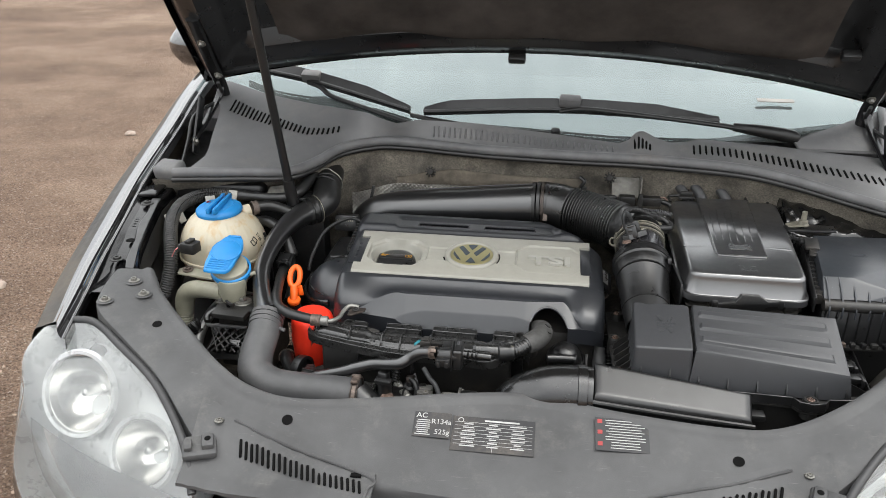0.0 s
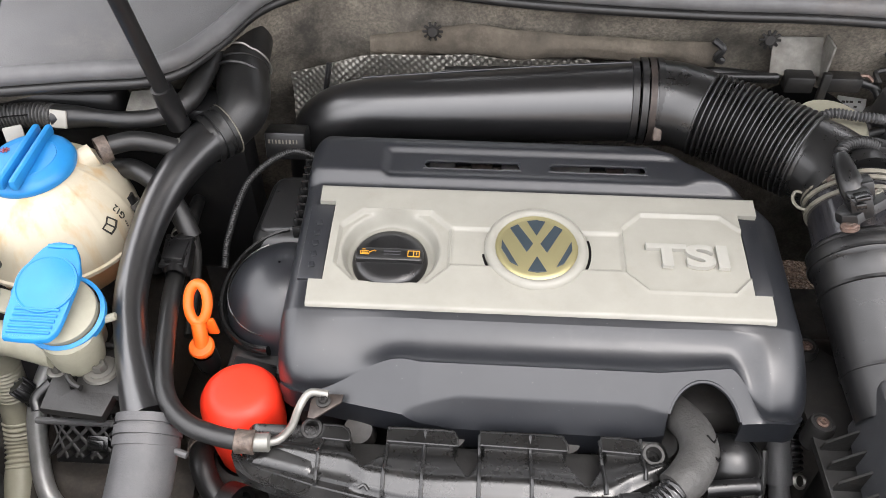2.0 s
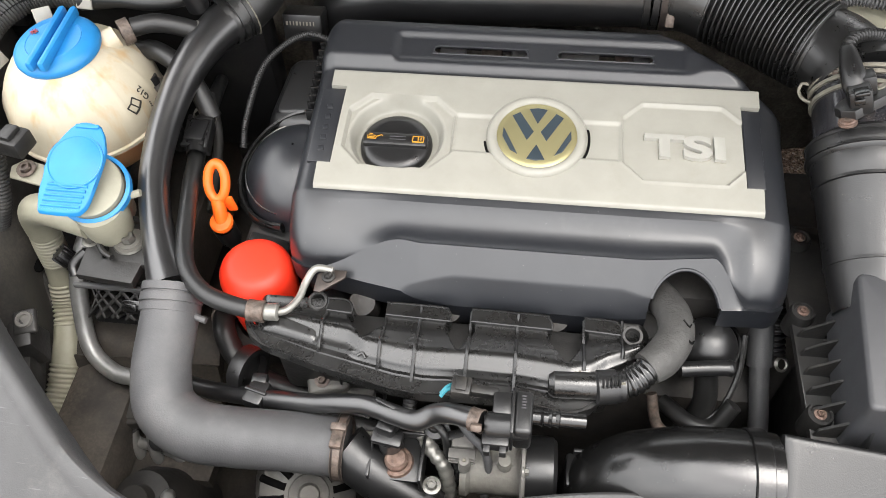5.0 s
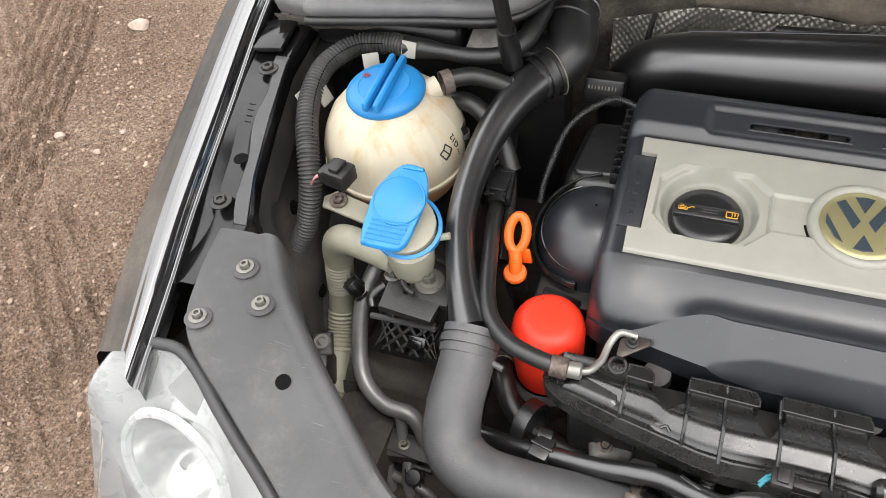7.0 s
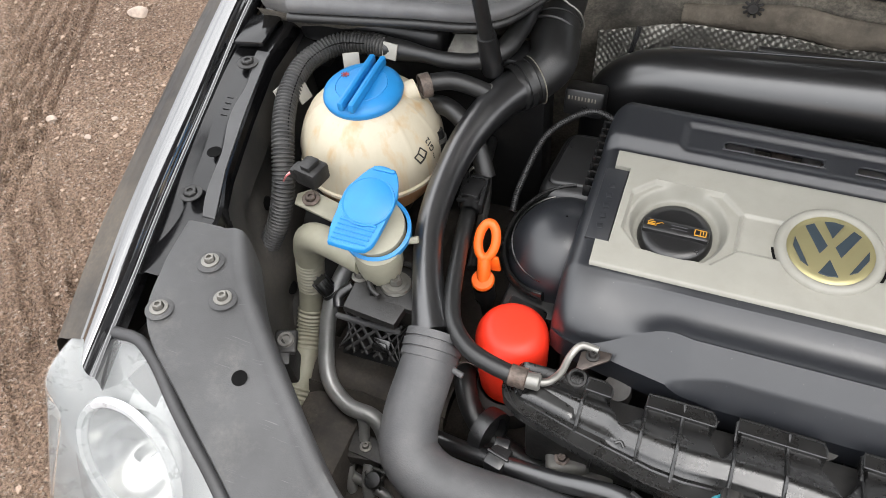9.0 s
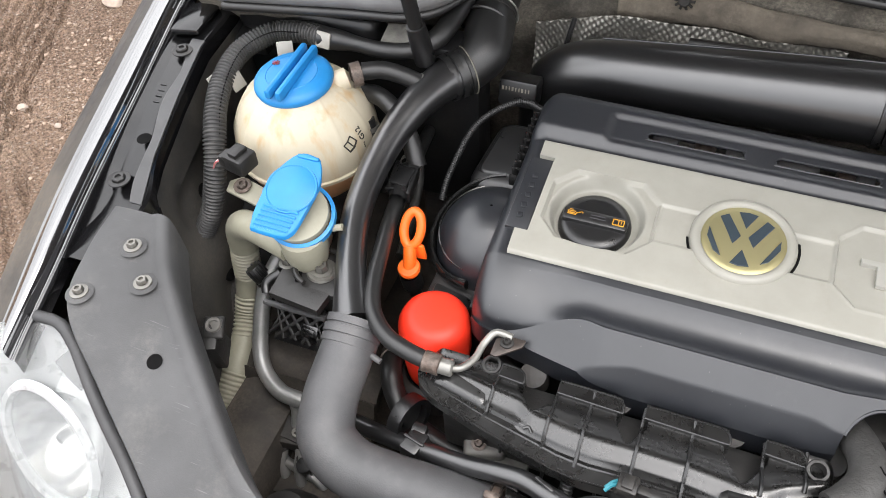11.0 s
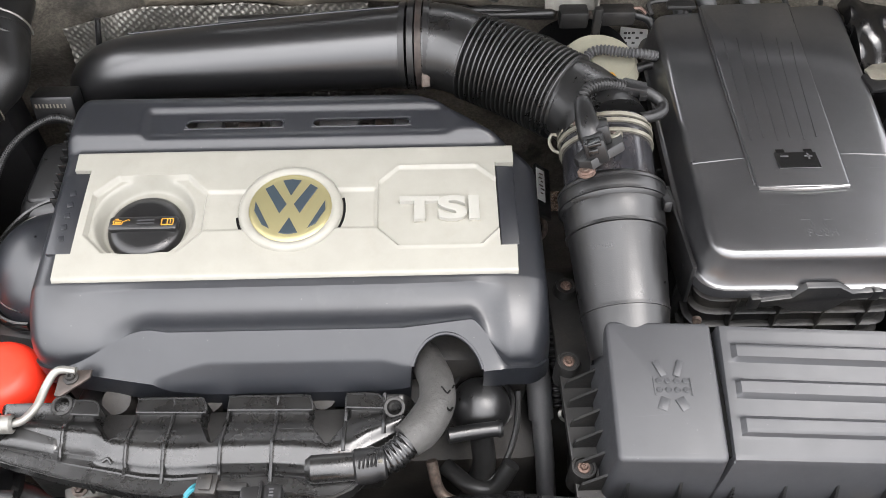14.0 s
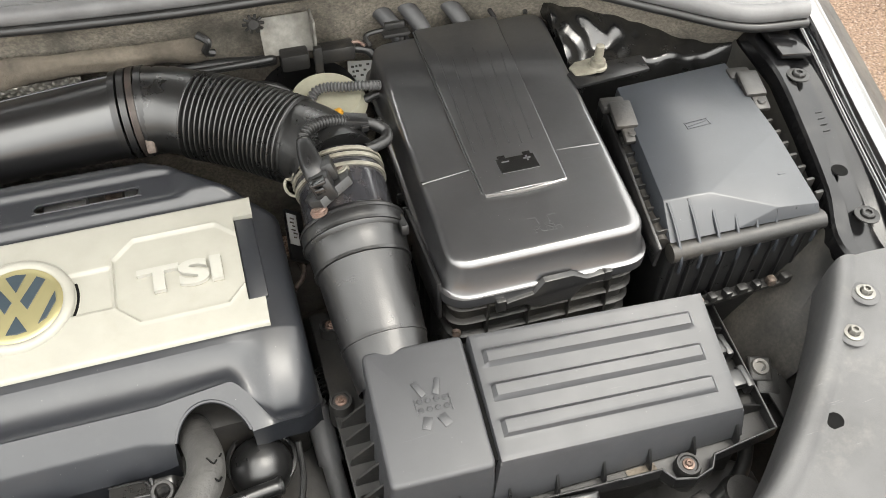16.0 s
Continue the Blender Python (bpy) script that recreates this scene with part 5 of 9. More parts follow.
for a, b in SLOTS:
    ring = [(a + 0.006 + 0.006 * math.cos(t), 1.528 + 0.006 * math.sin(t)) for t in np.linspace(math.pi / 2, 1.5 * math.pi, 9)] + [(b - 0.006 + 0.006 * math.cos(t), 1.528 + 0.006 * math.sin(t)) for t in np.linspace(-math.pi / 2, math.pi / 2, 9)]
    ring.append(ring[0])
    part("slot_lip", tube([(x, y, cov_z(x, y) - 0.0004) for x, y in ring], 0.0011, n=8, per=4), M_COVER, cover)
for x, w, mt_ in ((-0.195, 0.03, "a"), (-0.150, 0.025, "b"), (-0.118, 0.02, "a"), (-0.050, 0.045, "a"), (0.000, 0.020, "b"), (0.020, 0.018, "a")):
    part("cam_cover", box((x, 1.533, 0.736), (w, 0.05, 0.016), 0.004, rx=8), M_ALU if mt_ == "a" else M_RUST, cover, "dull metal seen through the slots")
TR = math.degrees(math.atan(0.1172))


def trim_z(y):
    return 0.7375 + (y - 1.337) * 0.1172


def trim_full(u, v):
    x0, x1 = lerp(-0.317, -0.322, v), lerp(0.134, 0.139, v)
    x = float(np.interp(u, [0, 0.04, 0.96, 1], [x0, -0.304, 0.1185, x1]))
    y = float(np.interp(v, [0, 0.18, 0.84, 1], [1.336, 1.3655, 1.4685, 1.494]))
    z = trim_z(y) + 0.0015 * math.sin(math.pi * v)
    w = octo(x - OC[0] - 0.004, y - OC[1] - 0.004, 0.058, 0.047, 0.083)
    well = 0.0515 - math.hypot(x - OC[0] - 0.001, y - OC[1] - 0.002)
    z -= 0.0055 * smooth(-0.0008, 0.0022, w) + 0.0155 * smooth(0.0, 0.0075, well) * smooth(-0.001, 0.001, w)
    band = min(0.024 - abs(y - 1.414), 1)
    if -0.20 < x < 0.03:
        z -= 0.0028 * smooth(-0.001, 0.002, band) * smooth(0.0, -0.002, w) * smooth(-0.0005, -0.004, octo(x - 0.0585, y - 1.4165, 0.062, 0.049, 0.090))
    t = octo(x - 0.0585, y - 1.4165, 0.062, 0.049, 0.090)
    z -= 0.0026 * smooth(-0.0004, 0.0012, t) - 0.0008 * (smooth(-0.004, -0.001, t) - smooth(-0.0006, 0.0002, t))
    # softened outer rim
    d = min(y - 1.336, 1.494 - y)
    z -= 0.003 * (1 - min(1, d / 0.003)) ** 2
    return Vector((x, y, z))


def trim_keep(p):
    return not (1.3655 < p.y < 1.4685 and (p.x < -0.304 or p.x > 0.1185))


trim = part("trim_panel", sheet(trim_full, 300, 100, trim_keep, thick=0.009), M_SILVER, cover, "matt silver painted trim panel", angle=50)
for x0, x1 in ((-0.330, -0.305), (0.1195, 0.1380)):
    part("end_insert", box(((x0 + x1) / 2, 1.417, trim_z(1.417) - 0.0052), (x1 - x0, 0.099, 0.007), 0.0012, rx=TR), M_COVER, cover, "black recessed end insert")
for i in range(5):
    part("raised_mark", box((-0.318, 1.385 + 0.014 * i, trim_z(1.385 + 0.014 * i) - 0.0013), (0.006, 0.0065, 0.0012), 0.0004, rx=TR, rz=12), M_COVER, cover)


def wide_text(depth, lift, grow):
    """The word spread over its field on the trim, its edges moved out by grow."""
    bm = letters("TSI", 0.042, depth, (0, 0, 0), bold=0.0016)
    lo = [min(v.co[i] for v in bm.verts) for i in (0, 1)]
    hi = [max(v.co[i] for v in bm.verts) for i in (0, 1)]
    zm = min(v.co.z for v in bm.verts)
    for v in bm.verts:
        x = lerp(0.0185 - grow, 0.0995 + grow, (v.co.x - lo[0]) / (hi[0] - lo[0]))
        y = lerp(1.3960 - grow, 1.4250 + grow, (v.co.y - lo[1]) / (hi[1] - lo[1]))
        v.co = Vector((x, y, trim_z(y) + lift + v.co.z - zm))
    return bm


part("raised_letters", wide_text(0.0024, -0.0014, 0.0), M_LETTER, trim, "raised bright silver lettering", angle=25)
# darker copy under the letters paints their edge shade along with dirt
part("letter_edge", wide_text(0.0004, -0.0014, 0.0007), M_EDGE, trim, "darker outline for edge shade and dirt round the lettering", angle=0)

BC = Vector((-0.092, 1.4145, trim_z(1.4145)))
BAX = Vector((0, -math.sin(radians(TR)), math.cos(radians(TR))))
badge = part("badge", lathe([(0.0415, 0.002), (0.043, 0.0048), (0.0455, 0.006), (0.0485, 0.0058), (0.051, 0.004), (0.0525, 0.001), (0.0525, -0.004)], BC, BAX, 64), M_SILVER, cover, "round raised silver badge ring")
disc = part("badge_disc", lathe([(0, 0.0052), (0.02, 0.005), (0.036, 0.0043), (0.0405, 0.0034), (0.042, 0.0024), (0.042, -0.002)], BC, BAX, 64), M_GOLD, badge, "gold badge disc with dark wedges")
R = 0.0405
for poly in (
    [(-0.23, 0.80), (0.0, 0.84), (0.23, 0.80), (0.0, 0.32)],
    [(-0.66, 0.55), (-0.47, 0.68), (-0.09, 0.06), (-0.25, -0.22)],
    [(0.47, 0.68), (0.66, 0.55), (0.25, -0.22), (0.09, 0.06)],
    [(-0.87, 0.16), (-0.88, -0.12), (-0.66, -0.54), (-0.47, -0.66)],
    [(0.87, 0.16), (0.47, -0.66), (0.66, -0.54), (0.88, -0.12)],
    [(-0.23, -0.80), (0.0, -0.84), (0.23, -0.80), (0.0, -0.34)],
):
    part("badge_wedge", prism([(x * R, y * R) for x, y in poly], 0.0, 0.0058, 0.0003, 1, BC, rx=TR), M_BADGED, badge, angle=30)
for a0, a1 in ((-0.75, 0.25), (3.30, 3.85)):
    part("badge_gap", tube([tuple(BC + Vector((0.0545 * math.cos(a), 0.0545 * math.sin(a), 0.0545 * math.sin(a) * 0.1172 - 0.0022))) for a in np.linspace(a0, a1, 10)], 0.0018, n=6, per=3), M_VOID, badge)

cap = part("oil_cap", lathe([(0, 0.020), (0.026, 0.0205), (0.034, 0.019), (0.038, 0.015), (0.0395, 0.008), (0.0395, -0.004)], (OC[0], OC[1], 0.7165), (0, -0.10, 1), 56), M_BLACK, cover, "black ridged oil filler cap")
part("grip_bar", box((OC[0], OC[1] - 0.003, 0.7365), (0.070, 0.0175, 0.010), 0.004, rx=TR), M_BLACK, cap)
def stroke(x, y, w, h, rz=0):
    return box((OC[0] + x, OC[1] + y, 0.7418 + y * 0.1172), (w, h, 0.0006), 0, rx=TR, rz=rz)


part("oil_mark", join(stroke(-0.0250, -0.0055, 0.0095, 0.0010), stroke(-0.0292, -0.0035, 0.0010, 0.0045, 12), stroke(-0.0205, -0.0040, 0.0010, 0.0034, -20), stroke(-0.0250, -0.0015, 0.0075, 0.0010), stroke(-0.0175, -0.0015, 0.0065, 0.0010, 28), stroke(-0.0262, 0.0006, 0.0036, 0.0009), stroke(-0.0139, -0.0012, 0.0010, 0.0014), stroke(-0.0250, -0.0038, 0.0060, 0.0016)), M_YEL, cap, "yellow oil symbol", angle=0)
part("book_mark", join(*[stroke(0.0250 + x, -0.0035 + y, w, h) for x, y, w, h in ((-0.0058, 0, 0.0010, 0.0072), (0, 0, 0.0010, 0.0072), (0.0058, 0, 0.0010, 0.0072), (-0.0029, 0.0036, 0.0058, 0.0010), (0.0029, 0.0036, 0.0058, 0.0010), (-0.0029, -0.0036, 0.0058, 0.0014), (0.0029, -0.0036, 0.0058, 0.0014), (0.0029, 0.0005, 0.0010, 0.0040))]), M_YEL, cap, "yellow book symbol", angle=0)
for y in (-0.0012, -0.0048):
    part("small_print", stroke(0.003, y, 0.017, 0.0011), M_EMBOSS, cap, angle=0)

# the timing housing bulging from under the cover's end
hous = thing("timing_housing", "black moulded housing at the engine's end", "engine housing", (-0.38, 1.40, 0.55))
DC, DR = Vector((-0.358, 1.408, 0.656)), Vector((0.064, 0.070, 0.064))


def dome_pt(u, v):
    a, b = u * 2 * math.pi, lerp(-0.5, 1.55, v)
    return DC + Vector((DR.x * math.cos(b) * math.cos(a), DR.y * math.cos(b) * math.sin(a), DR.z * math.sin(b)))


part("dome", sheet(dome_pt, 60, 24), M_COVER, hous)
part("dome_flange", tube([tuple(DC + Vector((-0.069 * math.cos(a), 0.074 * math.sin(a), 0.016 * math.sin(a) + 0.024 - 0.014 * math.cos(a)))) for a in np.linspace(-1.5, 1.5, 16)], 0.0045, n=10, per=3, squash=1.6), M_GLOSSB, hous)
part("dome_groove", tube([tuple(DC + Vector((-0.0595 * math.cos(a), 0.065 * math.sin(a), 0.026 + 0.006 * math.sin(a)))) for a in np.linspace(-1.4, 1.4, 16)], 0.0016, n=8, per=3), M_GLOSSB, hous)
part("upper_housing", rlid(((-0.412, 1.462, 0.690), (-0.330, 1.462, 0.698), (-0.330, 1.562, 0.716), (-0.396, 1.566, 0.710)), 0.022, [(0.03, -0.003), (0.018, -0.001)] + soft_edge(0.012, 0.05, 0.006, 5) + [(-0.010, 0.054), (-0.010, 0.12)]), M_BLACK, hous, angle=50)
part("housing_step", rlid(((-0.402, 1.478, 0.697), (-0.345, 1.478, 0.702), (-0.345, 1.552, 0.717), (-0.390, 1.555, 0.712)), 0.012, soft_edge(0.004, 0.02, 0.0)), M_BLACK, hous)
for i in range(10):
    part("rib", box((-0.346, 1.452 + i * 0.0105, 0.722 + i * 0.002), (0.012, 0.0028, 0.016), 0.001), M_GLOSSB, hous)
part("lower_housing", box((-0.372, 1.375, 0.59), (0.075, 0.12, 0.12), 0.012), M_DIRTYB, hous)
part("lug", box((-0.375, 1.318, 0.655), (0.045, 0.016, 0.008), 0.003, ry=20), M_BLACK, hous)
part("vent_hose", tube([(-0.335, 1.545, 0.752), (-0.37, 1.545, 0.758), (-0.41, 1.51, 0.742), (-0.425, 1.455, 0.71), (-0.428, 1.43, 0.685)], 0.0036, n=10, per=40, ridge=(0.0004, 0.0024)), M_RUBBER, hous, "thin black corrugated breather tube")

# engine block and gearbox: masses low in the bay, its shade in their near-black colour
blk = thing("engine_block", "dark grimy engine block low in the bay", "engine", (-0.05, 1.40, 0.25))
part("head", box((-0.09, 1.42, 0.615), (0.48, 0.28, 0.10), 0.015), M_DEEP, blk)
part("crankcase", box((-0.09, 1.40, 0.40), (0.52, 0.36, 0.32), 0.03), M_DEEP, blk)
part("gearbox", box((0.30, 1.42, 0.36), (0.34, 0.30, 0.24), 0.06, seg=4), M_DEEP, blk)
for x in (-0.26, -0.17, -0.06, 0.03):
    part("injector_boss", lathe([(0, 0.03), (0.014, 0.028), (0.016, 0.0)], (x, 1.262, 0.628), (0, -0.4, 1), 16), M_DEEP, blk, "grimy metal boss")

# ---- oil filter and dipstick ----
fil = thing("oil_filter", "bright red spin-on oil filter canister", "oil filter", (-0.378, 1.272, 0.55))
part("canister", lathe([(0, 0.0), (0.020, -0.0004), (0.0265, -0.0012), (0.0315, -0.0036), (0.0362, -0.0085), (0.0390, -0.0145), (0.0402, -0.022), (0.0405, -0.058), (0.0385, -0.074), (0.036, -0.105), (0, -0.106)], (-0.380, 1.279, 0.673), (0.02, -0.03, 1), 64), M_RED, fil)
part("filter_base", lathe([(0.036, 0.0), (0.046, -0.004), (0.048, -0.03), (0, -0.03)], (-0.382, 1.275, 0.575), (0, 0, 1), 40), M_DEEP, fil)
dip = thing("dipstick", "orange plastic oil dipstick with ring handle", "dipstick", (-0.438, 1.34, 0.60))
ring = [(-0.436 + 0.0100 * math.cos(a), 1.362 + 0.012 * math.sin(a), 0.702 + 0.016 * math.sin(a)) for a in np.linspace(-math.pi / 2, 1.5 * math.pi, 20)]
part("ring_handle", tube(ring, 0.0055, n=12, per=3, squash=1.0, caps=False), M_ORANGE, dip)
part("stem", join(tube([(-0.436, 1.350, 0.686), (-0.434, 1.343, 0.675), (-0.433, 1.337, 0.662)], 0.0078, n=14), lathe([(0, 0.004), (0.012, 0.003), (0.0135, 0), (0.012, -0.006)], (-0.433, 1.336, 0.664), (0, -0.3, 1), 24)), M_ORANGE, dip)
part("grip_tab", box((-0.424, 1.352, 0.678), (0.012, 0.005, 0.022), 0.002, ry=-8), M_ORANGE, dip)
part("guide_tube", lathe([(0.0125, 0), (0.013, -0.004), (0.0125, -0.03), (0.008, -0.034), (0.007, -0.12)], (-0.433, 1.336, 0.657), (0, -0.2, 1), 20), M_BLACK, dip, "black plastic guide tube")

# ---- intake pipe across the back ----
inp = thing("intake_pipe", "smooth black intake pipe with corrugated section", "pipe", (-0.1, 1.645, 0.70))
part("pipe", tube([(-0.372, 1.668, 0.60, 0.034), (-0.366, 1.666, 0.67, 0.035), (-0.345, 1.660, 0.718, 0.037), (-0.295, 1.654, 0.742, 0.0395), (-0.20, 1.650, 0.753, 0.042), (-0.08, 1.645, 0.765, 0.044), (0.028, 1.640, 0.776, 0.0465)], 0.04, n=36, per=10), M_PIPE, inp, angle=40)
part("seam", tube([(-0.30, 1.668, 0.7805), (-0.10, 1.661, 0.8060), (0.02, 1.657, 0.8190)], 0.0012, n=6), M_COVER, inp)
for i, (x, r) in enumerate(((0.024, 0.0495), (0.034, 0.0505), (0.052, 0.0505))):
    part("collar", lathe([(r - 0.004, -0.004), (r, -0.0035), (r, 0.0035), (r - 0.004, 0.004)], (x, 1.640 - 0.001 * i, 0.777 + 0.001 * i), (1, -0.06, 0.04), 44), M_BLACK, inp)
part("clamp_band", lathe([(0.0495, -0.0035), (0.0509, -0.0035), (0.0509, 0.0035), (0.0495, 0.0035)], (0.043, 1.639, 0.778), (1, -0.06, 0.04), 44), M_BAND, inp, "dull brownish steel hose clamp band")
part("clamp_screw", box((0.048, 1.592, 0.771), (0.010, 0.012, 0.024), 0.002, rx=-28), M_RUST, inp, "rusty clamp screw")
part("elbow", tube([(0.050, 1.638, 0.779, 0.049), (0.078, 1.629, 0.780, 0.0485), (0.104, 1.614, 0.779, 0.0475)], 0.048, n=36, per=8), M_BELL, inp)
part("bellows", tube([(0.100, 1.616, 0.779, 0.0465), (0.135, 1.596, 0.777, 0.0465), (0.170, 1.572, 0.775, 0.0465), (0.203, 1.545, 0.774, 0.0465)], 0.0465, n=40, per=12, ridge=(0.0034, 0.0062)), M_BELL, inp, "glossy black corrugated bellows", angle=75)
part("bellows_end", tube([(0.200, 1.548, 0.774, 0.045), (0.214, 1.534, 0.775, 0.046), (0.228, 1.508, 0.776, 0.047), (0.234, 1.486, 0.775, 0.048)], 0.047, n=36), M_BELL, inp)

# ---- air mass meter tube down to the filter box ----
maf = thing("air_mass_tube", "black tube with air mass sensor, into filter box", "intake tube", (0.235, 1.38, 0.66))
MA = Vector((0.008, -0.95, -0.318)).normalized()
M0 = Vector((0.2345, 1.490, 0.774))
AWAY = Vector((-0.107, -0.720, 0.686))
part("neck", lathe([(0.046, 0.0), (0.0465, 0.068), (0.0475, 0.070)], M0, MA, 44), M_NECK, maf, "stained glossy neck")
for k, r in ((0.005, 0.0493), (0.012, 0.0496), (0.023, 0.0490)):
    part("hose_clamp", lathe([(r - 0.003, k - 0.0022), (r - 0.0003, k - 0.0020), (r, k), (r - 0.0003, k + 0.0020), (r - 0.003, k + 0.0022)], M0, MA, 44), M_CLAMP, maf, "dirty pale hose clamp")
part("clamp_ear", tube([(0.198, 1.474, 0.772), (0.190, 1.486, 0.771), (0.181, 1.494, 0.768), (0.178, 1.488, 0.762), (0.182, 1.478, 0.760), (0.192, 1.468, 0.764), (0.199, 1.462, 0.768)], 0.0018, n=8, per=3), M_CLAMP, maf, "bent wire ear of the hose clamp")
part("clamp_tab", box((0.203, 1.478, 0.800), (0.010, 0.014, 0.010), 0.002, rx=-18, ry=-40), M_RUST, maf, "rust-tinted clamp tab")
part("tube", lathe([(0.0470, 0.066), (0.0525, 0.070), (0.0540, 0.074), (0.0545, 0.088), (0.053, 0.092), (0.0510, 0.094), (0.0495, 0.118), (0.0480, 0.120), (0.0425, 0.20), (0.037, 0.245)], M0, MA, 52), M_BLACK, maf)
for k, r in ((0.074, 0.0548), (0.088, 0.0555), (0.119, 0.0505), (0.200, 0.0435)):
    part("tube_band", lathe([(r - 0.003, k - 0.002), (r, k - 0.0015), (r, k + 0.0015), (r - 0.003, k + 0.002)], M0, MA, 52), M_BLACK, maf)
part("key_tab", box((0.281, 1.395, 0.770), (0.008, 0.030, 0.012), 0.002, rx=-17), M_BLACK, maf)
sen = part("sensor", shifted(join(box((0.213, 1.441, 0.800), (0.021, 0.030, 0.026), 0.003, rx=-16, ry=-20), box((0.2225, 1.456, 0.806), (0.012, 0.020, 0.020), 0.002, rx=-16, ry=-20)), AWAY * 0.016), M_BLACK, maf, "black air mass sensor")
part("sensor_latch", shifted(join(box((0.2085, 1.4315, 0.8145), (0.013, 0.014, 0.004), 0.001, rx=-16, ry=-20), box((0.208, 1.424, 0.8085), (0.009, 0.0022, 0.006), 0.0006, rx=-16, ry=-20)), AWAY * 0.016), M_GLOSSB, sen, "locking latch of the plug")
part("sensor_plug", tube([(0.2035, 1.482, 0.8265, 0.0062), (0.2035, 1.476, 0.8265, 0.0085), (0.204, 1.466, 0.825, 0.0098), (0.205, 1.456, 0.822, 0.0112), (0.207, 1.446, 0.818, 0.0122), (0.2085, 1.4375, 0.8135, 0.0115), (0.2085, 1.430, 0.8105, 0.008)], 0.01, n=18, per=6, squash=0.85), M_BLACK, sen, "glossy rubber plug boot")
part("sensor_base", shifted(prism([(-0.022, -0.020), (-0.010, -0.026), (0.010, -0.012), (0.023, -0.004), (0.024, 0.016), (0.018, 0.024), (0.006, 0.024), (-0.020, 0.000), (-0.026, -0.010)], -0.006, 0.004, 0.0015, centre=(0.220, 1.449, 0.7885), rx=-17, ry=-20), AWAY * 0.022), M_BLACK, sen, "flat sensor flange")
for c, m_, lab in ((Vector((0.205, 1.432, 0.7765)) + AWAY * 0.032, M_COPPER, "rust-tinted screw"), (Vector((0.236, 1.469, 0.7895)) + AWAY * 0.028, M_CLAMP, "pale zinc screw")):
    sc_ = part("sensor_screw", lathe([(0, 0.002), (0.004, 0.0025), (0.0068, 0.002), (0.0074, 0.0005), (0.0086, 0.0), (0.0088, -0.003)], c, (-0.25, 0.22, 0.94), 22), m_, sen, lab)
    part("screw_recess", lathe([(0, 0.0030), (0.0030, 0.0030), (0.0036, 0.0022)], c, (-0.25, 0.22, 0.94), 8), M_RUST, sc_)
part("sensor_cable", tube([(0.2035, 1.480, 0.8270), (0.206, 1.486, 0.8300), (0.214, 1.494, 0.8310), (0.228, 1.502, 0.8285), (0.243, 1.508, 0.8225), (0.254, 1.511, 0.8165)], 0.0058, n=12, per=24, ridge=(0.0010, 0.0038)), M_RUBBER, sen, "black corrugated cable sleeve")
part("cable_sheath", tube([(0.272, 1.510, 0.812), (0.284, 1.509, 0.806), (0.293, 1.503, 0.801), (0.291, 1.492, 0.799), (0.279, 1.484, 0.800), (0.266, 1.480, 0.801)], 0.0064, n=12), M_RUBBER, sen, "taped black cable")
part("sleeve_holder", join(box((0.263, 1.511, 0.8145), (0.026, 0.016, 0.012), 0.002, rz=-6, ry=12), box((0.256, 1.503, 0.813), (0.008, 0.006, 0.008), 0.001), box((0.271, 1.502, 0.811), (0.008, 0.006, 0.008), 0.001)), M_BLACK, sen, "black cable holder")

# ---- air filter box ----
air = thing("air_filter_box", "black air filter box with ribbed grey-black lid", "air filter box", (0.37, 1.19, 0.42))


def patch(c00, c10, c01, c11, crown=0.0):
    c00, c10, c01, c11 = map(Vector, (c00, c10, c01, c11))
    return lambda u, v: c00.lerp(c10, u).lerp(c01.lerp(c11, u), v) + Vector((0, 0, crown * math.sin(math.pi * u) * math.sin(math.pi * v)))


def lid(corners, zb, draft, r=0.004, n=(30, 24), emboss=None):
    """A lid: a top patch (front-left, front-right, back-left, back-right) with rounded rim and drafted sides."""
    f = patch(*corners)
    cen = sum((Vector(c) for c in corners), Vector()) / 4
    nu, nv = n
    bm = bmesh.new()
    us = [0, 0.006] + list(np.linspace(0.02, 0.98, nu)) + [0.994, 1]
    vs = [0, 0.015] + list(np.linspace(0.04, 0.96, nv)) + [0.985, 1]
    g = []
    for v in vs:
        row = []
        for u in us:
            p = f(u, v)
            w = (f(1, v) - f(0, v)).length
            h = (f(u, 1) - f(u, 0)).length
            d = min(u * w, (1 - u) * w, v * h, (1 - v) * h)
            q = 1 - min(1, d / r)
            p.z -= r * (1 - math.sqrt(1 - min(1, q * q)))
            if emboss:
                p.z += emboss(u, v)
            row.append(bm.verts.new(p))
        g.append(row)
    for j in range(len(vs) - 1):
        for i in range(len(us) - 1):
            bm.faces.new((g[j][i], g[j][i + 1], g[j + 1][i + 1], g[j + 1][i]))
    ex = bmesh.ops.extrude_edge_only(bm, edges=[e for e in bm.edges if e.is_boundary])
    for v in ex["geom"]:
        if isinstance(v, bmesh.types.BMVert):
            d = v.co - cen
            v.co.x += draft * (1 if d.x > 0 else -1)
            v.co.y += draft * (1 if d.y > 0 else -1)
            v.co.z = zb
    return bm


def ribs_profile(u, v):
    z = 0.0
    for a in (0.17, 0.44, 0.71):
        m = smooth(a, a + 0.022, v) * smooth(a + 0.150, a + 0.105, v) * smooth(0.034, 0.046, u) * smooth(0.915, 0.903, u)
        z = max(z, 0.0050 * m)
    return z


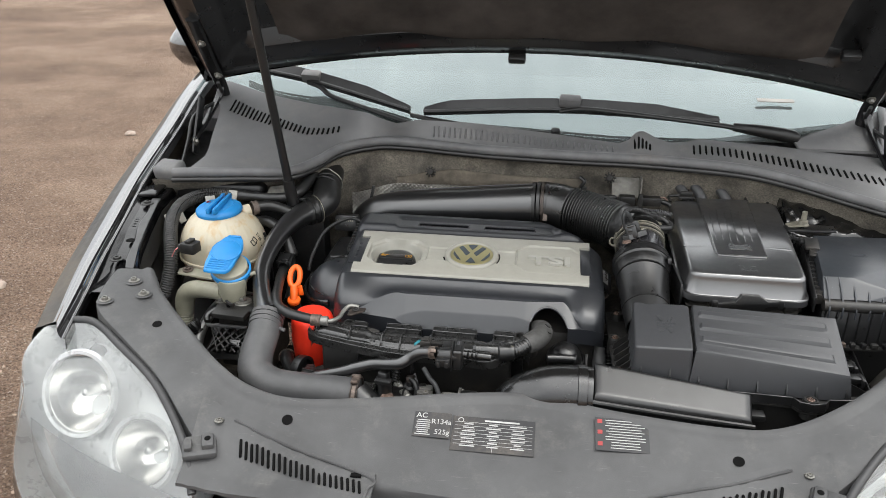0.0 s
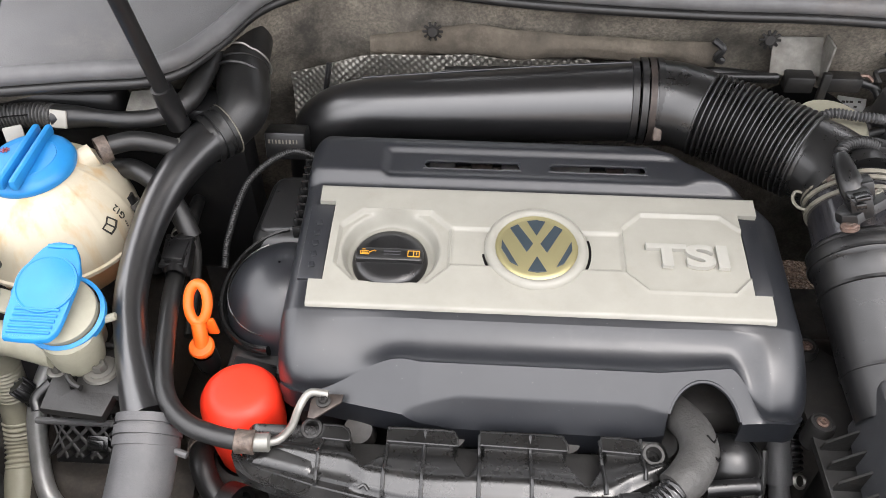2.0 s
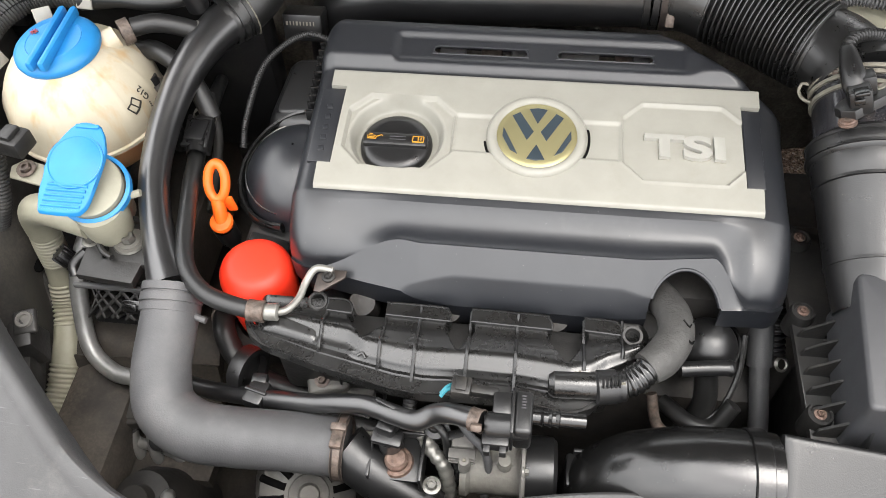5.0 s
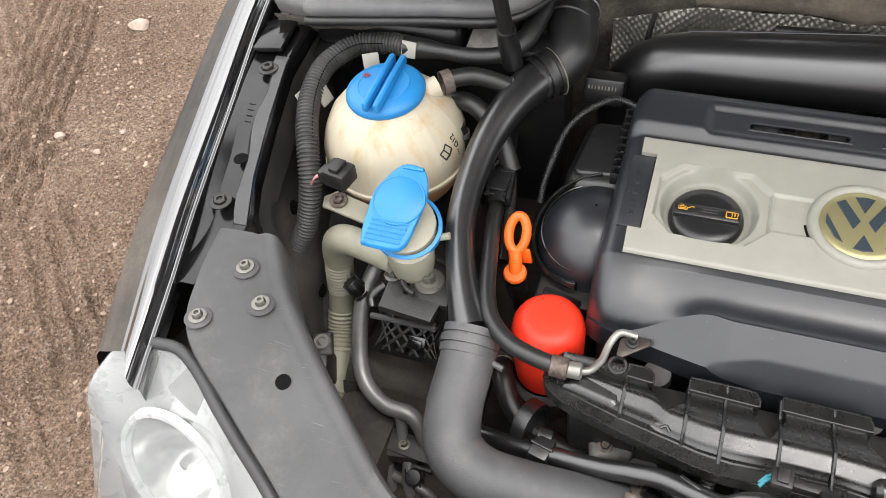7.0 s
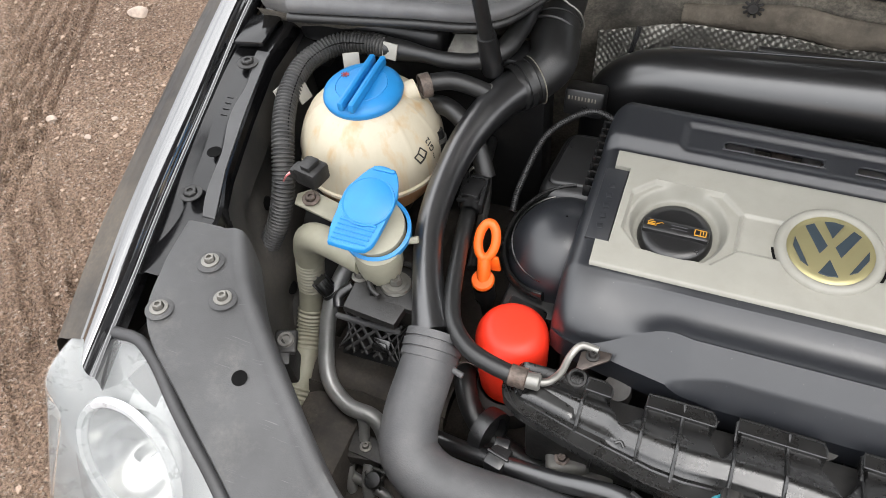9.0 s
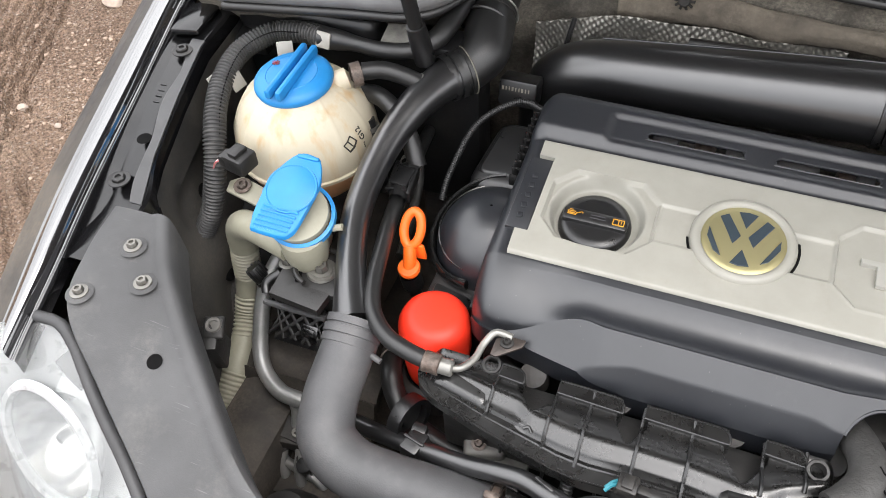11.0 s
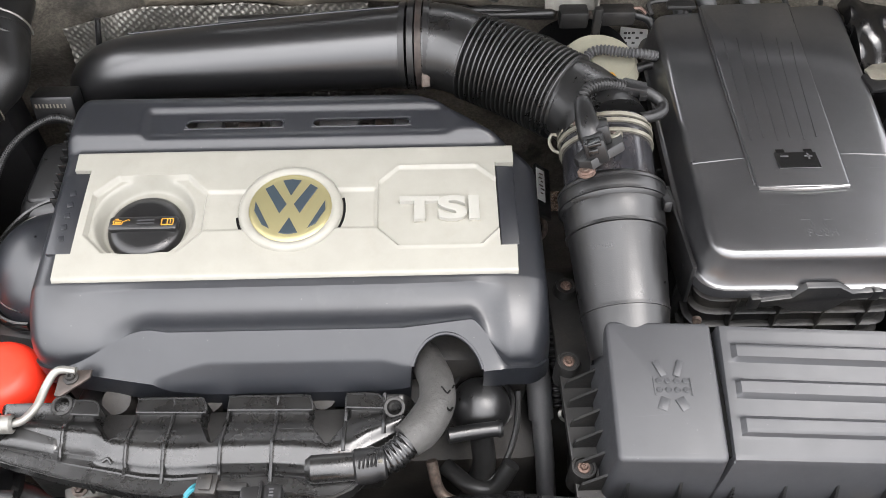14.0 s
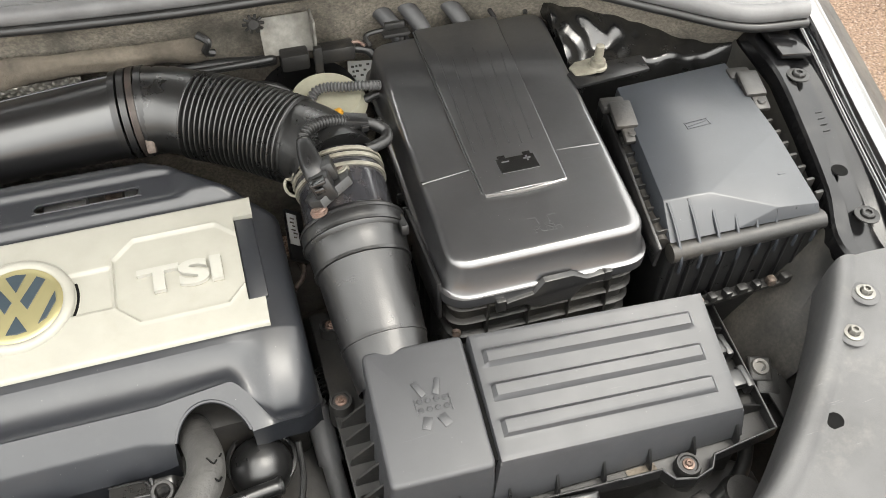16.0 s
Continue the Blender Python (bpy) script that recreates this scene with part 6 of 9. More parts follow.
l1 = part("square_lid", rlid(((0.202, 1.144, 0.723), (0.294, 1.138, 0.7275), (0.302, 1.266, 0.7445), (0.208, 1.274, 0.740)), 0.007, soft_edge(0.004, 0.075, 0.004)), M_LID, air, "square grey-black plastic lid")
part("ribbed_lid", lid(((0.298, 1.139, 0.726), (0.544, 1.139, 0.698), (0.307, 1.262, 0.748), (0.542, 1.245, 0.749)), 0.655, 0.006, n=(60, 70), emboss=ribs_profile), M_LID, air, "long grey-black lid with raised ribs", angle=30)


def lid1(u, v, dz=0.0):
    return patch((0.204, 1.146, 0.723), (0.292, 1.140, 0.727), (0.209, 1.272, 0.740), (0.301, 1.264, 0.747))(u, v) + Vector((0, 0, dz))


for u, v, w, h, a in ((0.46, 0.645, 0.0058, 0.016, 22), (0.64, 0.645, 0.0058, 0.016, -22), (0.47, 0.385, 0.0085, 0.012, -24), (0.65, 0.385, 0.0085, 0.012, 24)):
    part("raised_arrow", box(lid1(u, v, -0.0002), (w, h, 0.0012), 0.0004, rx=7, rz=a), M_LID, l1)
for i in range(4):
    for j in range(2):
        part("raised_dot", lathe([(0, 0.0007), (0.0022, 0.0006), (0.0028, 0)], lid1(0.44 + i * 0.085, 0.485 + j * 0.065, 0.0002), n=12), M_LID, l1)
for u in (0.395, 0.745):
    part("raised_bracket", box(lid1(u, 0.51, 0.0002), (0.0010, 0.017, 0.0008), 0.0003, rx=7), M_LID, l1)
part("lid_gap", box((0.2990, 1.206, 0.7060), (0.007, 0.116, 0.05), 0.001, rx=8), M_VOID, air)
TRAY = [(0.176, 1.132), (0.300, 1.126), (0.415, 1.121), (0.455, 1.119), (0.463, 1.107), (0.482, 1.102), (0.501, 1.107), (0.510, 1.119), (0.582, 1.127), (0.600, 1.300), (0.560, 1.300), (0.30, 1.290), (0.19, 1.40), (0.174, 1.40)]
body = part("lower_box", join(
    prism(TRAY, 0.644, 0.652, 0.002),
    prism([(0.200, 1.140), (0.555, 1.135), (0.575, 1.262), (0.208, 1.28)], 0.44, 0.65, 0.004)), M_DIRTYB, air, "dusty black lower filter box")
part("tray_rim", join(*[box(((p[0] + q[0]) / 2, (p[1] + q[1]) / 2, 0.657), (math.dist(p, q) + 0.002, 0.0026, 0.016), 0.0009, rz=math.degrees(math.atan2(q[1] - p[1], q[0] - p[0])), seg=1) for p, q in zip(TRAY[:10], TRAY[1:10])]), M_BLACK, body, "thin upstanding tray rim")
for i in range(8):
    x = 0.215 + i * 0.0465
    part("rib", prism([(0, 0), (0.0135, 0), (0.011, 0.012), (0.0, 0.040 - 0.0018 * i)], -0.0013, 0.0013, 0, centre=(x, 1.138, 0.651), rx=90, rz=-90), M_BLACK, body)
for i in range(6):
    y = 1.15 + i * 0.021
    part("rib", prism([(0, 0), (0.026, 0), (0.024, 0.012), (0.0, 0.034)], -0.0013, 0.0013, 0, centre=(0.204, y, 0.651), rx=90, rz=180), M_DIRTYB, body)
for i in range(4):
    part("rib", prism([(0, 0), (0.038 + 0.004 * i, 0), (0.036 + 0.004 * i, 0.008), (0.0, 0.026)], -0.0013, 0.0013, 0, centre=(0.549, 1.155 + i * 0.032, 0.651), rx=90), M_BLACK, body)
for y in (1.185, 1.225):
    part("side_clip", join(box((0.567, y, 0.668), (0.022, 0.020, 0.010), 0.003), box((0.580, y, 0.664), (0.008, 0.026, 0.016), 0.002)), M_BLACK, body, "black spring clip")
part("dry_dust", sheet(lambda u, v: Vector((lerp(0.425, 0.455, u), lerp(1.123, 1.132, v), 0.6535 + 0.0015 * noise.noise((u * 9, v * 4, 2)))), 14, 6), M_PAD, body, "sandy dust lying in a pocket")
for x, y in ((0.184, 1.166), (0.184, 1.278), (0.193, 1.372), (0.482, 1.1175)):
    part("screw_boss", lathe([(0.0, 0.001), (0.0082, 0.001), (0.0090, 0.003), (0.0112, 0.003), (0.0125, -0.001), (0.0132, -0.03)], (x, y, 0.661), n=24), M_DIRTYB, body)
    part("screw", bolt_bm((x, y, 0.662), 0.0058, 0.004), M_COPPER, body, "rust-tinted screw")

# front intake snorkel
sn = thing("intake_snorkel", "black air intake duct behind front panel", "air duct", (0.2, 1.10, 0.60))
part("bend", tube([(0.135, 1.098, 0.655, 0.044), (0.10, 1.099, 0.655, 0.044), (0.06, 1.100, 0.648, 0.044), (0.02, 1.103, 0.625, 0.042), (-0.005, 1.105, 0.585, 0.040), (-0.01, 1.105, 0.52, 0.038)], 0.042, n=32, per=8), M_GLOSSB, sn)
part("bend_collar", lathe([(0.0455, -0.008), (0.047, -0.007), (0.047, 0.007), (0.0455, 0.008)], (0.118, 1.098, 0.655), (1, 0, 0), 40), M_GLOSSB, sn)
part("flat_duct", lid(((0.136, 1.068, 0.672), (0.385, 1.072, 0.645), (0.137, 1.128, 0.700), (0.390, 1.118, 0.668)), 0.60, 0.004, 0.007), M_BLACK, sn)
part("duct_edge", tube([(0.134, 1.064, 0.662), (0.26, 1.066, 0.648), (0.388, 1.068, 0.636)], 0.004, n=8), M_BLACK, sn)
part("duct_tab", box((0.395, 1.10, 0.637), (0.03, 0.02, 0.012), 0.003), M_BLACK, sn)

# ---- battery box ----
bat = thing("battery_box", "black battery cover with raised centre spine", "battery box", (0.42, 1.50, 0.45))


BQ = ((0.306, 1.309, 0.787), (0.508, 1.307, 0.787), (0.545, 1.690, 0.793), (0.316, 1.674, 0.793))
bl = part("battery_lid", rlid(BQ, 0.024, [(0.05, -0.0005), (0.016, 0.0)] + soft_edge(0.008, 0.038, 0.005, 5) + [(-0.0065, 0.0395), (-0.010, 0.040), (-0.0105, 0.043), (-0.0105, 0.051)], n=8), M_BATT, bat, "satin black battery lid", angle=50)
part("spine", rlid(((0.366, 1.389, 0.7915), (0.456, 1.389, 0.7920), (0.480, 1.684, 0.7975), (0.374, 1.682, 0.7975)), 0.004, soft_edge(0.0016, 0.010, 0.0)), M_BATT, bl, "raised centre spine with grooves")
part("spine_lip", tube([(0.367, 1.3895, 0.7900), (0.41, 1.3865, 0.7902), (0.455, 1.3895, 0.7905)], 0.0022, n=8), M_BATT, bl)
for i in range(6):
    x0, x1 = 0.376 + i * 0.0135, 0.388 + i * 0.0150
    part("groove", tube([(x0, 1.452 + 0.004 * (i % 2), 0.7930), (lerp(x0, x1, 0.6), 1.56, 0.7950), (x1, 1.628 - 0.01 * (i % 3), 0.7962)], 0.0009, n=6, per=4), M_BATT, bl)
for x0, x1, y0, y1 in ((0.311, 0.366, 1.426, 1.432), (0.460, 0.511, 1.436, 1.433)):
    part("lid_step", tube([(x0, y0, 0.7885), ((x0 + x1) / 2, (y0 + y1) / 2, 0.7890), (x1, y1, 0.7888)], 0.0013, n=6, per=4), M_BATT, bl)
    part("step_gap", tube([(x0, y0 + 0.0024, 0.7872), ((x0 + x1) / 2, (y0 + y1) / 2 + 0.0024, 0.7877), (x1, y1 + 0.0024, 0.7876)], 0.0011, n=6, per=4), M_VOID, bl)
for x0, x1 in ((0.365, 0.373), (0.457, 0.481)):
    part("spine_edge", tube([(x0, 1.395, 0.7895), (lerp(x0, x1, 0.5), 1.54, 0.7925), (x1, 1.68, 0.7955)], 0.0013, n=6, per=4), M_BATT, bl)
sym = part("battery_symbol", join(box((0.414, 1.423, 0.7932), (0.042, 0.022, 0.0012), 0.0004, seg=1, rx=1), box((0.400, 1.436, 0.7934), (0.008, 0.004, 0.0012), 0), box((0.428, 1.436, 0.7934), (0.008, 0.004, 0.0012), 0)), M_GLOSSB, bl, "glossy battery symbol", angle=0)
part("symbol_sign", join(box((0.402, 1.428, 0.7940), (0.008, 0.0018, 0.0006), 0), box((0.426, 1.428, 0.7940), (0.008, 0.0018, 0.0006), 0), box((0.426, 1.428, 0.7940), (0.0018, 0.008, 0.0006), 0)), M_EMBOSS, sym, angle=0)
part("raised_word", letters("PUSH", 0.0125, 0.0006, (0.413, 1.334, 0.7874)), M_BATT, bl, "raised word on the lid", angle=0)
part("arrow_mark", join(box((0.402, 1.350, 0.7878), (0.009, 0.0014, 0.0010), 0), box((0.422, 1.350, 0.7878), (0.009, 0.0014, 0.0010), 0), box((0.4062, 1.346, 0.7878), (0.0014, 0.009, 0.0010), 0), box((0.4178, 1.346, 0.7878), (0.0014, 0.009, 0.0010), 0)), M_BATT, bl, angle=0)
for x, y, w in ((0.338, 1.680, 0.040), (0.505, 1.697, 0.042)):
    part("lid_loop", tube([(x - w / 2, y - 0.004, 0.788), (x - w / 2, y + 0.010, 0.796), (x + w / 2, y + 0.011, 0.796), (x + w / 2, y - 0.004, 0.788)], 0.0032, n=8), M_DIRTYB, bl, "dusty moulded loop at the lid's back")
CQ = [(x, y, 0.738) for x, y, z in BQ]
bb = part("box_body", rlid(CQ, 0.020, [(0.004, 0.0), (0.006, 0.24)]), M_DIRTYB, bat, "dusty black battery case")
for z in (0.722, 0.700, 0.678, 0.656, 0.634):
    part("case_rib", rlid([(x, y, z) for x, y, q_ in BQ], 0.022, [(0.008, 0.0), (-0.001, 0.0), (-0.003, 0.0015), (-0.001, 0.003), (0.008, 0.003)]), M_DIRTYB, bb)
for x in (0.345, 0.390, 0.435, 0.478):
    part("case_web", box((x, 1.309, 0.675), (0.0025, 0.010, 0.115), 0.0008), M_DIRTYB, bb)
part("front_latch", prism([(-0.020, -0.024), (0.016, -0.024), (0.026, -0.010), (0.032, -0.006), (0.052, -0.004), (0.052, 0.006), (0.030, 0.004), (0.014, 0.014), (-0.016, 0.014), (-0.026, -0.001), (-0.054, -0.006), (-0.056, -0.016), (-0.036, -0.014)], 0, 0.007, 0.002, centre=(0.413, 1.300, 0.742), rx=90), M_BLACK, bat, "moulded front latch with curved wings")
part("latch_hook", box((0.3535, 1.2955, 0.733), (0.010, 0.006, 0.016), 0.0015), M_BLACK, bat)
part("latch_hook", box((0.466, 1.2955, 0.742), (0.009, 0.006, 0.014), 0.0015), M_BLACK, bat)
part("side_rib", box((0.297, 1.375, 0.728), (0.005, 0.12, 0.05), 0.002, rx=-6), M_BLACK, bat)
for i in range(7):
    part("side_web", box((0.301, 1.34 + i * 0.022, 0.69), (0.012, 0.003, 0.09), 0.001), M_BLACK, bb)
part("red_plug", lathe([(0, 0.004), (0.004, 0.004), (0.005, 0)], (0.312, 1.306, 0.690), (-0.3, -1, 0.3), 16), M_RUST, bat, "small faded red plug")

# ---- fuse box ----
fus = thing("fuse_box", "slate-black fuse box with ribbed flanks", "fuse box", (0.64, 1.42, 0.5))


def facets(vs, fs, mat, name, parent, lab="", r=0.0016):
    bm = bmesh.new()
    v = [bm.verts.new(p) for p in vs]
    for f in fs:
        bm.faces.new([v[i] for i in f])
    bmesh.ops.recalc_face_normals(bm, faces=bm.faces)
    bmesh.ops.bevel(bm, geom=[e for e in bm.edges if not e.is_boundary], offset=r, segments=2, profile=0.5, affect="EDGES")
    return part(name, bm, mat, parent, lab, angle=25)


FV = [(0.572, 1.517, 0.789), (0.718, 1.525, 0.789), (0.711, 1.402, 0.785), (0.707, 1.303, 0.768), (0.660, 1.306, 0.772), (0.592, 1.336, 0.784), (0.541, 1.339, 0.783), (0.539, 1.306, 0.754), (0.614, 1.303, 0.756), (0.708, 1.298, 0.758),
      (0.572, 1.520, 0.765), (0.720, 1.529, 0.765), (0.713, 1.402, 0.762), (0.538, 1.345, 0.757)]
fl = facets(FV, [(0, 6, 5, 2, 1), (2, 5, 4, 3), (5, 6, 7, 8, 4), (4, 8, 9, 3), (1, 0, 10, 11), (0, 6, 13, 10), (6, 7, 13), (2, 1, 11, 12), (2, 3, 9, 12)], M_FUSE, "fuse_lid", fus, "flat slate-black faceted fuse box lid")
for i in range(8):
    x = 0.545 + i * 0.0225
    zt = float(np.interp(x, [0.592, 0.66, 0.707], [0.782, 0.7695, 0.7655]))
    yt = float(np.interp(x, [0.592, 0.66, 0.707], [1.336, 1.306, 1.303]))
    part("front_rib", tube([(x, yt, zt), (x + 0.001, lerp(yt, 1.303, 0.5), lerp(zt, 0.757, 0.5) + 0.001), (x + 0.001, 1.300, 0.755), (x + 0.001, 1.290, 0.742), (x + 0.001, 1.289, 0.725)], 0.0018, n=8, per=5), M_FUSE, fus)
part("sill", tube([(0.538, 1.301, 0.744), (0.62, 1.299, 0.745), (0.714, 1.297, 0.748)], 0.0105, n=16), M_DIRTYB, fus, "dusty rounded sill")
part("fuse_body", rlid(((0.538, 1.300, 0.748), (0.722, 1.296, 0.748), (0.736, 1.538, 0.765), (0.556, 1.528, 0.765)), 0.008, [(0.002, 0.0), (0.0, 0.003), (0.004, 0.19)]), M_BLACK, fus)
for i in range(10):
    part("wall_rib", box((0.545 + i * 0.0195, 1.3005, 0.700), (0.0025, 0.010, 0.075), 0.0008, rz=-4), M_BLACK, fus)
for i in range(12):
    part("side_rib", box((0.5345 + i * 0.0024, 1.318 + i * 0.0155, 0.752 + i * 0.0012), (0.014, 0.0022, 0.022), 0.0006), M_BLACK, fus)
part("side_wall", box((0.538, 1.40, 0.753), (0.004, 0.205, 0.030), 0.001, rz=-8.5, rx=5), M_BLACK, fus)
part("flank_conduit", tube([(0.532, 1.312, 0.748), (0.545, 1.39, 0.754), (0.556, 1.462, 0.760)], 0.0095, n=14), M_DIRTYB, fus, "dusty brown-black conduit along the flank")
for i in range(9):
    part("far_rib", box((0.722 + i * 0.0012, 1.322 + i * 0.019, 0.752 + i * 0.001), (0.010, 0.004, 0.022), 0.001), M_DIRTYB, fus)
for x, y, rz in ((0.556, 1.468, -8), (0.724, 1.478, -8)):
    ca = part("catch", join(box((x, y, 0.790), (0.026, 0.038, 0.008), 0.003, rz=rz, rx=10), box((x - 0.001, y + 0.024, 0.786), (0.028, 0.020, 0.010), 0.003, rz=rz), box((x, y - 0.024, 0.782), (0.018, 0.024, 0.006), 0.002, rz=rz, rx=14)), M_DIRTYB, fus, "dusty grey spring catch")
    part("catch_pin", lathe([(0, 0.0014), (0.004, 0.001), (0.005, 0)], (x, y - 0.026, 0.785), n=12), M_DIRTYB, ca)
part("lid_symbol", join(box((0.632, 1.431, 0.7862), (0.030, 0.0012, 0.0008), 0, rz=4), box((0.632, 1.440, 0.7865), (0.030, 0.0012, 0.0008), 0, rz=4), box((0.618, 1.435, 0.7863), (0.0012, 0.010, 0.0008), 0), box((0.646, 1.436, 0.7863), (0.0012, 0.010, 0.0008), 0), box((0.632, 1.4355, 0.7863), (0.024, 0.001, 0.0008), 0, rz=10)), M_FUSE, fl, angle=0)
for x, y in ((0.665, 1.345), (0.685, 1.345)):
    part("raised_mark", box((x, y, 0.7772), (0.009, 0.0012, 0.0008), 0, rx=12, ry=8), M_FUSE, fl)
part("terminal_rail", box((0.628, 1.283, 0.672), (0.170, 0.012, 0.006), 0.001, rz=2), M_DIRTYB, fus, "narrow rail under the fuse box")
for i in range(9):
    part("terminal", box((0.556 + 0.0185 * i, 1.278 + 0.0006 * i, 0.679), (0.009 + 0.003 * (i % 3 == 1), 0.010, 0.010), 0.002, rz=8 * (i % 2)), (M_BLACK, M_RUST, M_DIRTYB, M_BLACK, M_DIRTYB)[i % 5], fus, "small terminal")
earth = thing("earth_stud", "earth stud on a black bracket beside battery", "bracket", (0.56, 1.55, 0.76))
part("bracket_plate", prism([(-0.05, -0.014), (0.045, -0.016), (0.05, 0.012), (-0.03, 0.02), (-0.05, 0.012)], 0, 0.004, 0.001, centre=(0.575, 1.545, 0.790), rz=6), M_BLACK, earth)
part("tab", prism([(-0.022, -0.012), (0.0, -0.018), (0.014, -0.007), (0.014, 0.007), (-0.014, 0.010), (-0.024, 0.004)], 0, 0.003, 0.0008, centre=(0.553, 1.556, 0.797), ry=-12), M_CLAMP, earth, "pale zinc tab")
part("stud", lathe([(0.0, 0.030), (0.005, 0.029), (0.0055, 0.010), (0.009, 0.010), (0.0095, 0.004), (0.012, 0.003), (0.012, 0)], (0.560, 1.550, 0.797), n=16), M_CLAMP, earth, "zinc stud with nut")

# ---- coolant expansion tank ----
tank = thing("expansion_tank", "yellowed coolant expansion tank with blue cap", "coolant tank", (-0.618, 1.462, 0.62))
TC, TRD = Vector((-0.618, 1.462, 0.716)), 0.0885


def tank_bm(lo, hi):
    """Part of the ball between two latitudes, with faint upright ridges."""
    def f(u, v):
        la, lo_ = lerp(lo, hi, v), u * 2 * math.pi
        r = TRD * (1 + 0.011 * max(0, math.cos(lo_ * 12)) ** 14 * math.cos(la) * smooth(-0.05, 0.3, la))
        return TC + Vector((r * math.cos(la) * math.cos(lo_), r * math.cos(la) * math.sin(lo_), r * math.sin(la)))
    bm = sheet(f, 192, 26)
    bmesh.ops.remove_doubles(bm, verts=bm.verts, dist=0.00002)
    return bm


M_TANKLOW = material("coolant_stained_plastic", (0.46, 0.25, 0.12), 0.45, var=0.25, scale=14, dust=0.4, dustcol=(0.2, 0.1, 0.05))
part("upper_shell", tank_bm(-0.14, 1.35), M_TANK, tank, "yellowed translucent plastic ball")
part("lower_shell", tank_bm(-1.45, -0.15), M_TANKLOW, tank, "brown-stained lower half with coolant")
part("weld_seam", lathe([(TRD * 0.988, -0.003), (TRD * 0.988 + 0.0035, -0.002), (TRD * 0.988 + 0.0035, 0.002), (TRD * 0.988, 0.003)], TC + Vector((0, 0, -0.0128)), n=72), M_TANK, tank)
CA = Vector((-0.03, -0.05, 1)).normalized()
CT = TC + Vector((-0.001, -0.003, 0.0815))
part("neck", lathe([(0.044, -0.014), (0.044, -0.004), (0.041, 0.0)], CT, CA, 48), M_TANK, tank)
tcap = part("screw_cap", lathe([(0.0462, -0.005), (0.0474, -0.001), (0.0462, 0.0035), (0.0410, 0.0078), (0.031, 0.0098), (0.0305, 0.0092), (0.030, 0.0098), (0.0, 0.0105)], CT, CA, 60), M_BLUE, tank, "blue screw cap with grip ridges")
for dx in (-0.0068, 0.0068):
    b = box((0, 0, 0), (0.0078, 0.098, 0.013), 0.0032)
    rot(b, (0, 0, 0), rz=1)
    bmesh.ops.translate(b, verts=b.verts, vec=CT + Vector((dx + 0.002, -0.003, 0.0135)))
    part("grip_ridge", b, M_BLUE, tcap)
part("warning_mark", join(*[box(CT + Vector((-0.026, 0.009, 0.0112)), (0.010, 0.0012, 0.0004), 0, rz=a) for a in (0, 45, 90, 135)]), M_REDINK, tcap, "worn red warning mark", angle=0)
sp = part("spout", tube([tuple(TC + Vector((0.040, 0.018, 0.064))), (-0.574, 1.484, 0.786), (-0.566, 1.491, 0.788)], 0.0130, n=18), M_TANK, tank, "short spout")
part("spring_clip", lathe([(0.0125, -0.006), (0.0148, -0.006), (0.0148, 0.006), (0.0125, 0.006)], (-0.558, 1.499, 0.789), (0.75, 0.60, 0.02), 24), M_RUST, tank, "rusty spring hose clip")
q = Vector((0.072, -0.021, 0.024)).normalized()
mk = TC + q * (TRD + 0.0006)
t1 = Vector((-q.y, q.x, 0)).normalized()
t2 = q.cross(t1)


def on_tank(bm, a, b, turn):
    """Lay a small flat mark on the ball, a to the right and b up from the mark's middle, turned by degrees."""
    k = radians(turn)
    n = (mk + t1 * a + t2 * b - TC).normalized()
    ex = (t1 * math.cos(k) + t2 * math.sin(k))
    ex = (ex - n * ex.dot(n)).normalized()
    ey = n.cross(ex)
    o = TC + n * (TRD + 0.0004)
    for v in bm.verts:
        v.co = o + ex * v.co.x + ey * v.co.y + n * v.co.z
    return bm


for px, py, w, h, tilt in ((-0.0072, 0.0, 0.0016, 0.013, -4), (0.0, -0.0012, 0.0016, 0.013, 0), (0.0072, 0.0, 0.0016, 0.013, 4), (-0.0036, 0.0058, 0.0074, 0.0016, -14), (0.0036, 0.0058, 0.0074, 0.0016, 14), (-0.0036, -0.0066, 0.0074, 0.0022, -14), (0.0036, -0.0066, 0.0074, 0.0022, 14)):
    part("book_mark", on_tank(shifted(box((0, 0, 0), (w, h, 0.0006), 0, rz=tilt), Vector((px, py, 0))), -0.009, 0.0, 28), M_DKINK, tank, angle=0)
part("fluid_mark", on_tank(letters("G12", 0.0105, 0.0004, (0, 0, 0)), 0.010, 0.003, 100), M_DKINK, tank, "small black fluid grade marking", angle=0)
for i in range(3):
    part("mark_dot", on_tank(box((0, 0, 0), (0.0016, 0.0016, 0.0005), 0), 0.011, -0.011 - 0.003 * i, 0), M_DKINK, tank, angle=0)
for c, rz in (((-0.617, 1.534, 0.806), -8), ((-0.658, 1.510, 0.800), 25), ((-0.727, 1.452, 0.778), 78), ((-0.704, 1.462, 0.776), 78)):
    part("white_clip", box(Vector(c) - Vector((0, 0, 0.004)), (0.020, 0.003, 0.020), 0.0012, rx=-25, rz=rz), M_WHITE, tank, "white nylon hose clip")

